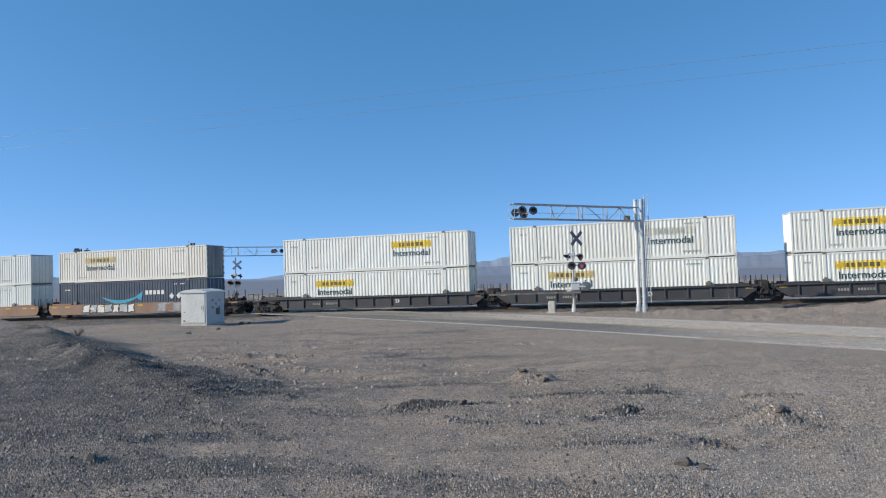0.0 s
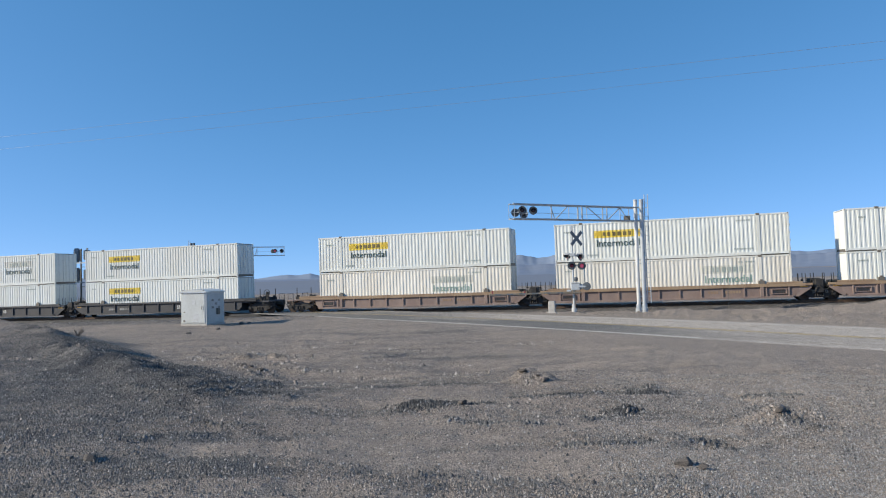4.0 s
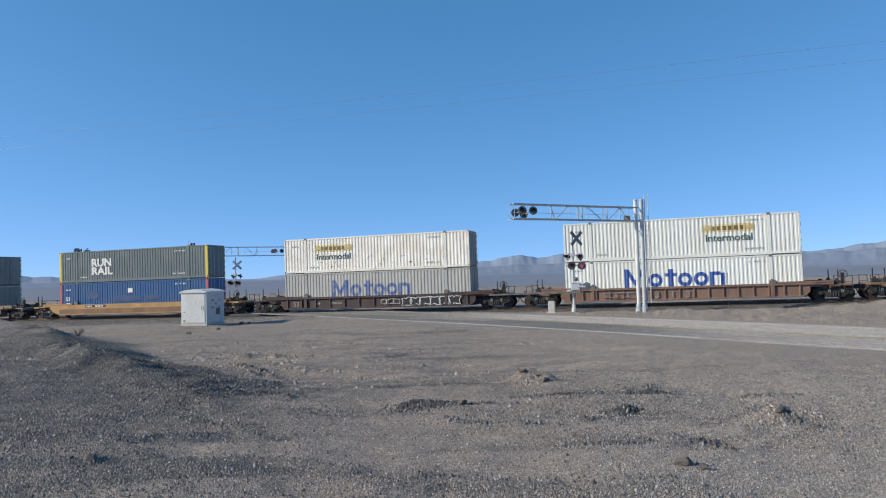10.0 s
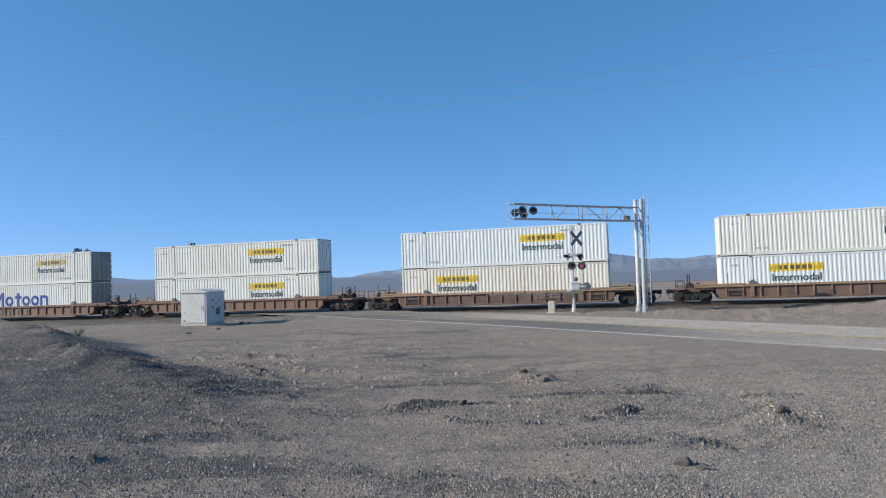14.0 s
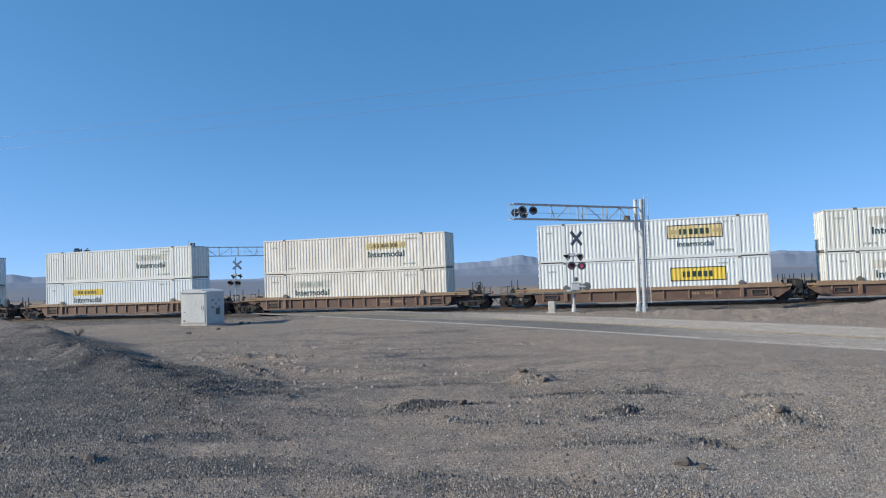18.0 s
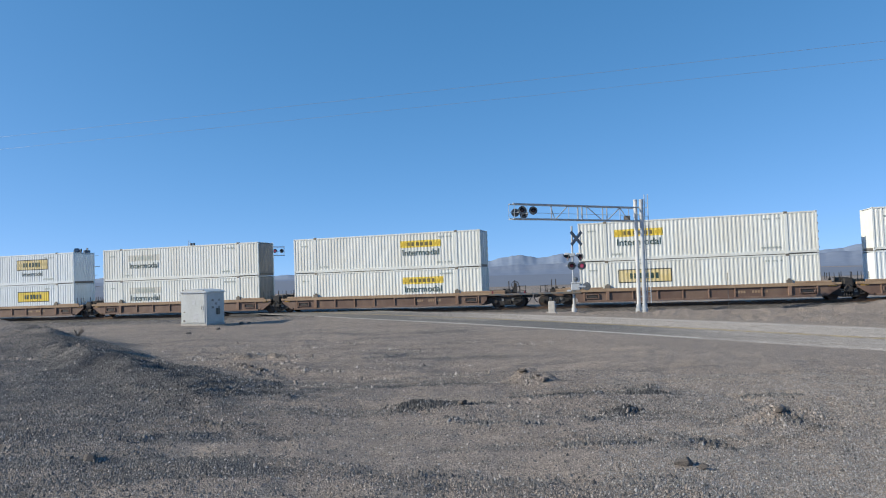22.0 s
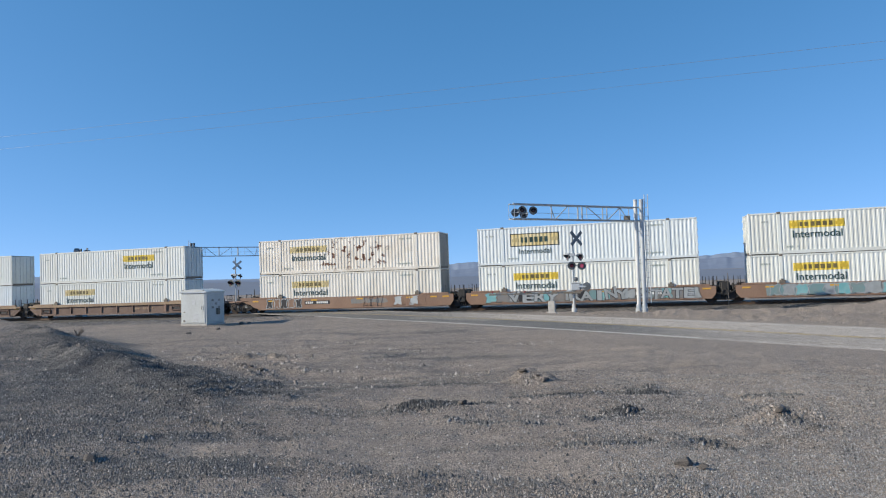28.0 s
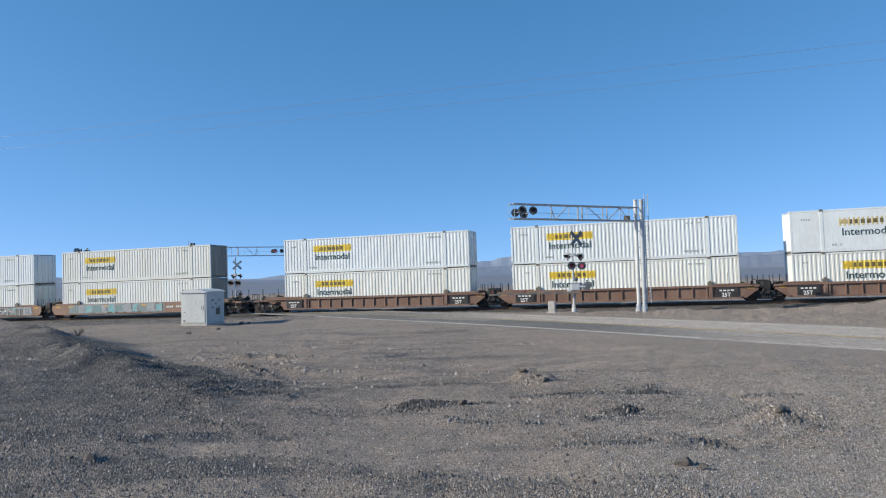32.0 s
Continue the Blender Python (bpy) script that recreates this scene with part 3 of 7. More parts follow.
def graded(fine_a, fine_b, step, far_a, far_b, grow):
    mid = list(np.arange(fine_a, fine_b, step))
    lo, hi, s = [], [], step
    a = fine_a
    while a > far_a:
        s *= grow
        a -= s
        lo.append(a)
    s, b = step, mid[-1]
    while b < far_b:
        s *= grow
        b += s
        hi.append(b)
    return np.array(lo[::-1] + mid + hi)


def sheet(name, xs, ys, fz, material, attribute="", fa=None, parent=None):
    gx, gy = np.meshgrid(xs, ys)
    gz = fz(gx, gy)
    co = np.stack([gx, gy, gz], -1).reshape(-1, 3)
    w, h = len(xs), len(ys)
    i = np.arange(w * h).reshape(h, w)
    quads = np.stack([i[:-1, :-1], i[:-1, 1:], i[1:, 1:], i[1:, :-1]], -1).reshape(-1, 4)
    me = bpy.data.meshes.new(name)
    me.vertices.add(len(co))
    me.vertices.foreach_set("co", co.ravel())
    me.loops.add(quads.size)
    me.loops.foreach_set("vertex_index", quads.ravel())
    me.polygons.add(len(quads))
    me.polygons.foreach_set("loop_start", np.arange(0, quads.size, 4))
    me.update(calc_edges=True)
    me.validate()
    if attribute:
        at = me.attributes.new(attribute, "FLOAT", "POINT")
        at.data.foreach_set("value", fa(gx, gy).ravel().astype(np.float32))
    me.shade_smooth()
    return part(name, me, material, parent)


def dusty(x, y):
    """Where fine tan dust covers the gravel: 0 to 1."""
    u, v = 0.96 * x + 0.28 * y, -0.28 * x + 0.96 * y
    d = smoothstep(fractal(u * 0.42, v * 1.15, 4, 81), -0.10, 0.20) * np.interp(x, [-8, -5.5, -3], [0.1, 0.4, 0.9])
    d = np.maximum(d, np.interp(x, [-10, -3, 3], [0.4, 0.5, 1.0]) * smoothstep(y, 11.5, 17))
    for cx, cy, rx, ry, h in ((-0.6, 6.5, 1.2, 0.5, 1.0), (1.2, 6.3, 0.9, 0.4, 0.7), (-2.6, 6.6, 0.7, 0.3, 0.6), (-4.6, 6.2, 0.9, 0.25, 0.5), (-0.7, 5.45, 1.7, 0.22, -1.0), (-0.34, 8.6, 2.0, 0.35, -0.6), (2.4, 7.0, 1.6, 1.2, 0.9)):
        d = d + h * np.exp(-(((x - cx) / rx) ** 2 + ((y - cy) / ry) ** 2))
    d = np.maximum(d, 0.95 * smoothstep(road_across(x, y), ROAD_W, ROAD_W + 1.5) * (1 - smoothstep(y, 48, 49)) * smoothstep(x, -9, -4))
    return np.clip(d, 0, 1)


def gravel_shade_zone(x, y):
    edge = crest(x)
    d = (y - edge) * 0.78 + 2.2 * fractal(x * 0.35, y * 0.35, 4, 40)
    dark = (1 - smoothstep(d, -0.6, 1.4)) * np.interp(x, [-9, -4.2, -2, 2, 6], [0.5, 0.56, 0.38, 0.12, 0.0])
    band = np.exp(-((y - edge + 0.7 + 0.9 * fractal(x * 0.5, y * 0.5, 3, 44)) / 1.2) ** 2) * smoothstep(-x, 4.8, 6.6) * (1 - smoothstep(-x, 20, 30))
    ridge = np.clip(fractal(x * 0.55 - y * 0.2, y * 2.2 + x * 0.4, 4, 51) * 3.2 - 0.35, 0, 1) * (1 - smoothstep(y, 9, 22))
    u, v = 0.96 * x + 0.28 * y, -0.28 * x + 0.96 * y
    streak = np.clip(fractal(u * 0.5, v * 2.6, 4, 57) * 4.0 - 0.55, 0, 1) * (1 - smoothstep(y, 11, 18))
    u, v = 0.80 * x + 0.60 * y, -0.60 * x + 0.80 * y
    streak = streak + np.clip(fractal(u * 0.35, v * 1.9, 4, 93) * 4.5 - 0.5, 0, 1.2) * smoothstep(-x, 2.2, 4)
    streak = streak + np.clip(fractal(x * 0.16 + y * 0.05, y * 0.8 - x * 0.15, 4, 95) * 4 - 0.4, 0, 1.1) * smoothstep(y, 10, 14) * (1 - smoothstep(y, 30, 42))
    # dark gravel patches; some paint the shaded sides of heaps and bank
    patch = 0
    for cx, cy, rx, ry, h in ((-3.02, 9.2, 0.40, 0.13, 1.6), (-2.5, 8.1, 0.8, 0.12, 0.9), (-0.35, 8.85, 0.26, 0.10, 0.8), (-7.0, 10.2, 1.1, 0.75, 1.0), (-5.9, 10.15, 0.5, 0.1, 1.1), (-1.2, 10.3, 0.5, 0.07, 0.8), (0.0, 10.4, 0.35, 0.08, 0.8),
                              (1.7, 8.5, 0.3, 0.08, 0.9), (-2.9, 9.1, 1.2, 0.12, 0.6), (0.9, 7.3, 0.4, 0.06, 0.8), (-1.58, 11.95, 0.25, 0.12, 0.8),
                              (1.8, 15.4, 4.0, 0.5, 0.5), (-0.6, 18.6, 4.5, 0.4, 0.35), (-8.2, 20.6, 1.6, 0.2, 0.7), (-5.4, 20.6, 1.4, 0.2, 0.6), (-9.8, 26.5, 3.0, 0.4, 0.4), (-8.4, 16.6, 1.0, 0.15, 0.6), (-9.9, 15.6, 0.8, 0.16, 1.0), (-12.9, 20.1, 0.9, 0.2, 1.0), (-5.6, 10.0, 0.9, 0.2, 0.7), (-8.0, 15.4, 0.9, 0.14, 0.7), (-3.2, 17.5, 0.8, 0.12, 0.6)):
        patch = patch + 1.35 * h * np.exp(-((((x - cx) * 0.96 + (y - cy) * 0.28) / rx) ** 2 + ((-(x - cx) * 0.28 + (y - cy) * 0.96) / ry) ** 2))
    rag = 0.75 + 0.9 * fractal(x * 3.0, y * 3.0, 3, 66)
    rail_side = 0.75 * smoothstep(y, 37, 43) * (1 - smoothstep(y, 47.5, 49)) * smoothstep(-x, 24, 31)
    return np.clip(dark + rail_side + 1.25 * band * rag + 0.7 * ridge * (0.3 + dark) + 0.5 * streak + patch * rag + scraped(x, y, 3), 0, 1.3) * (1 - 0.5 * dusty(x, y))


ground = sheet("ground", graded(-16, 8, 0.06, -4300, 4300, 1.06), graded(5, 20, 0.06, -3500, 4600, 1.035), ground_at, GROUND, "gravel", gravel_shade_zone)
dust_at = ground.data.attributes.new("dusty", "FLOAT", "POINT")
flat = np.empty(len(ground.data.vertices) * 3, np.float32)
ground.data.vertices.foreach_get("co", flat)
dust_at.data.foreach_set("value", dusty(flat[0::3].astype(float), flat[1::3].astype(float)).astype(np.float32))
tagged(ground, "grey brown stony desert ground with gravel and clods", "ground", kind="structure")

# ---- road and level crossing ----


def road_strip(name, a0, a1, lift, material, label, s0=-60, s1=90, step=0.8, dust=False, parent=None):
    ss, aa = np.arange(s0, s1, step), np.linspace(a0, a1, max(2, int((a1 - a0) / 0.4)))
    gs, ga = np.meshgrid(ss, aa)
    x = ROAD_P.x + gs * ROAD_D.x + ga * ROAD_N.x
    y = ROAD_P.y + gs * ROAD_D.y + ga * ROAD_N.y
    ob = sheet(name, ss, aa, lambda a, b: a * 0, material, "dust" if dust else "",
               (lambda s, a: np.clip(smoothstep(a + 0.8 * fractal(s * 0.15, a * 0.3, 3, 70), 3.3, 4.1) * (0.95 - 0.8 * smoothstep(s, 14, 26)) + 0.35 * smoothstep(fractal(s * 0.12, a * 0.7, 4, 77), 0.05, 0.3) + smoothstep(a, 0.7, 0.0) * 0.6 + 0.8 * smoothstep(-s, -7, 5), 0, 1)) if dust else None, parent)
    co = np.stack([x, y, road_z(x, y) + lift], -1)
    ob.data.vertices.foreach_set("co", co.ravel())
    ob.data.update()
    if label:
        ob["label"] = label
    return ob


road = tagged(road_strip("road", 0, ROAD_W, 0.0, ASPHALT, "", dust=True), "dusty worn grey asphalt road over the line", "road", kind="structure")
road_strip("edge_line", 0.10, 0.32, 0.005, STRIPEWHITE, "faded white edge line", s0=0, parent=road)
road_strip("centre_line", 3.30, 3.42, 0.005, STRIPEYELLOW, "faded yellow centre line", parent=road)
road_strip("centre_line", 3.55, 3.67, 0.005, STRIPEYELLOW, "faded yellow centre line", parent=road)
road_strip("edge_line", 6.70, 6.82, 0.005, STRIPEWHITE, "faded white edge line", parent=road)

# ---- track ----
RAILS = (TRACK_Y - 0.755, TRACK_Y + 0.755)


def ballast_z(x, y):
    d = np.abs(y - TRACK_Y)
    return GRADE * np.clip(x, -640, 640) - 0.2 - 0.30 * smoothstep(d, 1.9, 3.6) - 0.32 * smoothstep(d, 4.2, 6.6) + 0.05 * fractal(x * 2.3, y * 2.3, 2, 60)


ballast = sheet("ballast", graded(-90, 40, 0.45, -620, 600, 1.2), np.arange(TRACK_Y - 6.9, TRACK_Y + 4.81, 0.3), ballast_z, BALLAST)
tagged(ballast, "dark grey crushed stone ballast bed under the track", "ballast", kind="structure")
TILT = Matrix.Rotation(-math.atan(GRADE), 4, "Y")
for side, y in enumerate(RAILS):
    prof = ((-0.07, -0.17), (0.07, -0.17), (0.07, -0.15), (0.012, -0.13), (0.012, -0.05), (0.036, -0.04), (0.036, -0.004), (-0.036, -0.004), (-0.036, -0.04), (-0.012, -0.05), (-0.012, -0.13), (-0.07, -0.15))
    bm = bmesh.new()
    a = [bm.verts.new((-600, py, pz)) for py, pz in prof]
    b = [bm.verts.new((560, py, pz)) for py, pz in prof]
    for i in range(len(prof)):
        bm.faces.new((a[i], b[i], b[(i + 1) % len(prof)], a[(i + 1) % len(prof)]))
    bmesh.ops.recalc_face_normals(bm, faces=bm.faces[:])
    rail = part("rail", bm, RAILM, None, m=Matrix.Translation((0, y, 0)) @ TILT)
    tagged(rail, "rusty steel rail with a polished head on timber ties", "rail", "rails of the track", "structure")
    part("railhead", boxes((-600, 560, -0.034, 0.034, -0.0035, 0.0)), RAILTOP, rail, "polished running surface")
tie_bm = boxes((-0.115, 0.115, -1.3, 1.3, -0.36, -0.172), bevel=0.012)
tie_me = bpy.data.meshes.new("tie")
tie_bm.to_mesh(tie_me)
tie_bm.free()
tie_me.materials.append(TIE)
track_bed = tagged(new("railway_ties"), "row of weathered dark timber ties in the ballast", "ties", kind="structure")
rnd = random.Random(5)
for k in range(230):
    x = -92 + k * 0.55
    part("tie", tie_me, TIE, track_bed, m=pose(x, TRACK_Y + rnd.uniform(-0.04, 0.04), GRADE * x, 0, -0.62, rnd.uniform(-1, 1)))

far_ties = bpy.data.meshes.new("distant_ties")
spots = [x for x in np.arange(-598, 556, 0.55) if not -92.3 < x < 34.4]
corner = np.array([(a, b, c) for a in (-0.115, 0.115) for b in (-1.3, 1.3) for c in (-0.36, -0.172)])
far_ties.from_pydata([tuple(p) for x in spots for p in corner + np.array([x, TRACK_Y, GRADE * x])], [],
                     [tuple(q + 8 * i for q in f) for i in range(len(spots)) for f in ((0, 1, 3, 2), (4, 6, 7, 5), (0, 4, 5, 1), (2, 3, 7, 6), (1, 5, 7, 3), (0, 2, 6, 4))])
tagged(part("distant_ties", far_ties, TIE, track_bed), kind="stuff")

crossing = tagged(new("crossing_panels"), "dark worn crossing panels between the rails", "crossing panel", kind="structure")
for k in range(8):
    x = -34.5 + k * 1.83
    for y0, y1 in ((-0.66, 0.66), (-1.75, -0.82), (0.82, 1.75)):
        part("panel", boxes((-0.9, 0.9, y0, y1, -0.17, -0.012), bevel=0.015), RUBBER, crossing, m=pose(x - (y0 + y1) * 0.4, TRACK_Y, GRADE * x, 0, -0.62, 0))

# ---- mountains ----
# azimuth from the y axis in degrees, height of the skyline in degrees
SKYLINE = ((-75, 0.8), (-60, 0.9), (-48.7, 0.93), (-48.2, 0.97), (-46.9, 0.68), (-45.8, 0.74), (-44.4, 0.6), (-43.1, 0.48), (-41.8, 0.57), (-40.4, 0.38), (-36.6, 0.2), (-31.3, 0.2), (-29.8, 0.36), (-28.9, 0.44), (-28, 0.38),
           (-27.1, 0.5), (-26, 0.24), (-25, 0.12), (-23.9, 0.12), (-22.5, 0.41), (-21.1, 0.58), (-20.2, 0.6), (-19.2, 0.82), (-17.8, 0.9), (-16.4, 1.0), (-14.5, 1.08), (-12.4, 1.08), (-11.3, 1.37), (-9.9, 1.52), (-8.5, 1.34),
           (-6.9, 1.47), (-4.8, 1.62), (-3.5, 1.6), (-2.6, 1.5), (-1.3, 1.25), (0.4, 0.97), (3.4, 0.96), (5.0, 1.03), (6.7, 1.22), (8.2, 1.14), (10.2, 1.3), (11.6, 1.13), (13.3, 1.22), (14.2, 1.3), (15.2, 1.54), (16.5, 1.71), (22, 2.0), (40, 1.6), (70, 1.0))
# the nearer, lower range before it
FOOTLINE = ((-75, 0.3), (-49, 0.35), (-44, 0.25), (-36, 0.1), (-26, 0.08), (-20, 0.3), (-14, 0.62), (-9, 0.8), (-4, 0.85), (0, 0.72), (5, 0.85), (8, 1.0), (12, 0.95), (15, 1.1), (19, 1.2), (40, 1.0), (70, 0.6))


def range_of_hills(name, dist, depth, line, rugged, seed, material, label):
    az = np.radians(np.arange(-75, 70, 0.12))
    rows = np.linspace(0, 1, 26)
    ga, gr = np.meshgrid(az, rows)
    tall = np.interp(np.degrees(az), [s[0] for s in line], [s[1] for s in line])
    rough = 1 + rugged * fractal(np.degrees(az) * 0.9, az * 0 + seed, 4, seed)
    top = np.tan(np.radians(tall * rough)) * (dist + depth * 0.6)
    shape = np.where(gr < 0.6, gr / 0.6, (1 - gr) / 0.4) ** 1.25
    gully = 1 + 0.09 * fractal(np.degrees(ga) * 1.6 + gr * 1.5, gr * 5 + seed, 5, seed + 5) * (1 - np.abs(shape) ** 3)
    r = dist + depth * gr
    z = EYE.z - 9.0 + (top + 6.0)[None, :] * shape * gully
    ob = sheet(name, az, rows, lambda a, b: a * 0, material)
    co = np.stack([np.sin(ga) * r, np.cos(ga) * r, z], -1)
    ob.data.vertices.foreach_set("co", co.ravel())
    ob.data.flip_normals()
    ob.data.update()
    return tagged(ob, label, "mountains", kind="structure")


plain = sheet("backdrop_plain", np.linspace(-3200, 2600, 60), np.linspace(170, 3300, 60), lambda a, b: a * 0 - 0.2 + GRADE * np.clip(a, -160, 160) - 0.1, FARPLAINHAZE)
tagged(plain, "scrub-covered plain reaching to the mountains, haze painted in blue grey", "plain", kind="structure")
range_of_hills("backdrop_mountains", 3000, 1300, SKYLINE, 0.13, 3, FARHILLHAZE, "desert mountain range on the horizon, haze painted in blue grey")
range_of_hills("backdrop_foothills", 2300, 600, FOOTLINE, 0.16, 11, NEARHILLHAZE, "low foothills before the mountain range, haze painted in blue grey")

# ---- containers ----
CL, CW, CH = 16.15, 2.6, 2.89
RIB = CL / 58


def wall_profile(x):
    """Depth of the corrugation at x, 0 on the ribs, positive inwards."""
    u = (x / RIB) % 1.0
    return float(np.interp(u, (0, 0.36, 0.50, 0.86, 1.0), (0.0, 0.0, 0.023, 0.023, 0.0)))


def rib_stations(x0, x1):
    xs = {round(x0, 4), round(x1, 4)}
    k = math.floor(x0 / RIB)
    while k * RIB < x1:
        for u in (0, 0.36, 0.50, 0.86):
            if x0 < (k + u) * RIB < x1:
                xs.add(round((k + u) * RIB, 4))
        k += 1
    return sorted(xs)


def corrugated(bm, x0, x1, z0, z1, y, out=0.0, flat=False):
    """A corrugated sheet facing -y, following the ribs."""
    last = None
    for x in ((x0, x1) if flat else rib_stations(x0, x1)):
        yy = y - out + (0 if flat else wall_profile(x))
        pair = (bm.verts.new((x, yy, z0)), bm.verts.new((x, yy, z1)))
        if last:
            bm.faces.new((last[0], pair[0], pair[1], last[1]))
        last = pair
    return bm


def turned(bm):
    """The far side: the same turned half a circle about z."""
    bmesh.ops.rotate(bm, verts=bm.verts[:], cent=(0, 0, 0), matrix=Matrix.Rotation(math.pi, 3, "Z"))
    return bm


def as_mesh(bm, name, material):
    me = bpy.data.meshes.new(name)
    bm.normal_update()
    bm.to_mesh(me)
    bm.free()
    me.materials.append(material)
    return me


SHAPES = {}
HALF, HW = CL / 2, CW / 2
P40 = 6.096                                        # half of forty feet: where the lifting posts stand


def shape(key, make):
    if key not in SHAPES:
        SHAPES[key] = as_mesh(make(), key[0], key[1])
    return SHAPES[key]


def end_wall(x, sign):
    bm = bmesh.new()
    last = None
    for k in range(0, 41):
        y = -HW + 0.12 + k * (CW - 0.24) / 40
        xx = x - sign * (0.0 if k % 4 in (0, 1) else 0.03)
        pair = (bm.verts.new((xx, y, 0.16)), bm.verts.new((xx, y, CH - 0.1)))
        if last:
            bm.faces.new((last[0], pair[0], pair[1], last[1]))
        last = pair
    bmesh.ops.recalc_face_normals(bm, faces=bm.faces[:])
    if (bm.faces[:][0].normal.x > 0) != (sign > 0):
        bmesh.ops.reverse_faces(bm, faces=bm.faces[:])
    return bm


def container(paint, label, smooth=False, trim=None, doors=1, far_end=None):
    """A 53-foot container: its base at the origin, near side towards -y, doors at +x or, with doors=-1, at -x."""
    thing = tagged(new("shipping_container"), label, "container", "containers on the train")
    for side in (0, 1):
        def wall(side=side):
            bm = corrugated(bmesh.new(), -HALF + 0.1, HALF - 0.1, 0.2, CH - 0.11, -HW + 0.012, flat=smooth)
            return turned(bm) if side else bm
        part("side_wall", shape(("side_wall", paint, side, smooth), wall), paint, thing)
        s = 1 if side else -1
        part("bottom_rail", shape(("bottom_rail", paint, side), lambda s=s: boxes((-P40, P40, *sorted((s * HW, s * (HW - 0.09))), 0.0, 0.235), *[(*sorted((e * P40, e * (HALF - 0.02))), *sorted((s * HW, s * (HW - 0.09))), 0.04, 0.21) for e in (-1, 1)], bevel=0.01)), paint, thing)
        part("top_rail", shape(("top_rail", trim or paint, side), lambda s=s: boxes((-HALF + 0.02, HALF - 0.02, *sorted((s * HW, s * (HW - 0.08))), CH - 0.125, CH - 0.012), bevel=0.01)), trim or paint, thing)
        for e in (-1, 1):
            part("corner_post", shape(("corner_post", trim or paint, side, e), lambda s=s, e=e: boxes((*sorted((e * HALF, e * (HALF - 0.13))), *sorted((s * HW, s * (HW - 0.13))), 0.0, CH), bevel=0.012)), trim or paint, thing)
            lift = part("lifting_post", shape(("lifting_post", paint, side, e), lambda s=s, e=e: boxes((e * P40 - 0.11, e * P40 + 0.11, *sorted((s * (HW + 0.004), s * (HW - 0.07))), 0.0, CH - 0.03), bevel=0.01)), paint, thing)
            part("lifting_casting", shape(("lifting_casting", CASTING, side, e), lambda s=s, e=e: boxes((e * P40 - 0.12, e * P40 + 0.12, *sorted((s * (HW + 0.012), s * (HW - 0.16))), CH - 0.13, CH + 0.035), bevel=0.015)), CASTING, lift, "dark steel casting")
    part("roof", shape(("roof", paint), lambda: boxes((-HALF + 0.04, HALF - 0.04, -HW + 0.05, HW - 0.05, CH - 0.06, CH - 0.02))), paint, thing)
    part("floor", shape(("floor", CASTING), lambda: boxes((-HALF + 0.06, HALF - 0.06, -HW + 0.07, HW - 0.07, -0.02, 0.19))), CASTING, thing)
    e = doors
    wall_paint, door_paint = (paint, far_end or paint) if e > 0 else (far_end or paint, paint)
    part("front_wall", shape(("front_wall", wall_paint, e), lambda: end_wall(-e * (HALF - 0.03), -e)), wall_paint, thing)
    for s in (-1, 1):
        leaf = part("door", shape(("door", door_paint, s, e), lambda s=s: boxes((*sorted((e * (HALF - 0.07), e * (HALF - 0.03))), *sorted((s * 0.012, s * (HW - 0.13))), 0.16, CH - 0.1), *[(*sorted((e * (HALF - 0.03), e * (HALF - 0.012))), *sorted((s * 0.06, s * (HW - 0.18))), z, z + 0.5) for z in (0.28, 0.92, 1.56, 2.2)], bevel=0.008)), door_paint, thing)
        part("lock_rod", shape(("lock_rod", GALV, s, e), lambda s=s: tubes(((e * (HALF + 0.004), s * 0.35, 0.18), (e * (HALF + 0.004), s * 0.35, CH - 0.12), 0.017), ((e * (HALF + 0.004), s * 0.85, 0.18), (e * (HALF + 0.004), s * 0.85, CH - 0.12), 0.017), n=6)), GALV, leaf, "bright steel lock rods")
        hinge = shape(("hinge", door_paint, s, e), lambda s=s: boxes((*sorted((e * (HALF - 0.01), e * (HALF + 0.045))), *sorted((s * (HW - 0.16), s * (HW - 0.02))), 0.0, 0.13), bevel=0.012))
        for z in (0.32, 0.86, 1.4, 1.94, 2.46):
            part("hinge", hinge, door_paint, leaf, m=pose(0, 0, z))
    return thing


INTER = words("Intermodal", 0.50, 0.006, 0.004)
INTER_W = max(v.co.x for v in INTER.vertices)
for v in INTER.vertices:
    v.co.x *= 3.12 / INTER_W


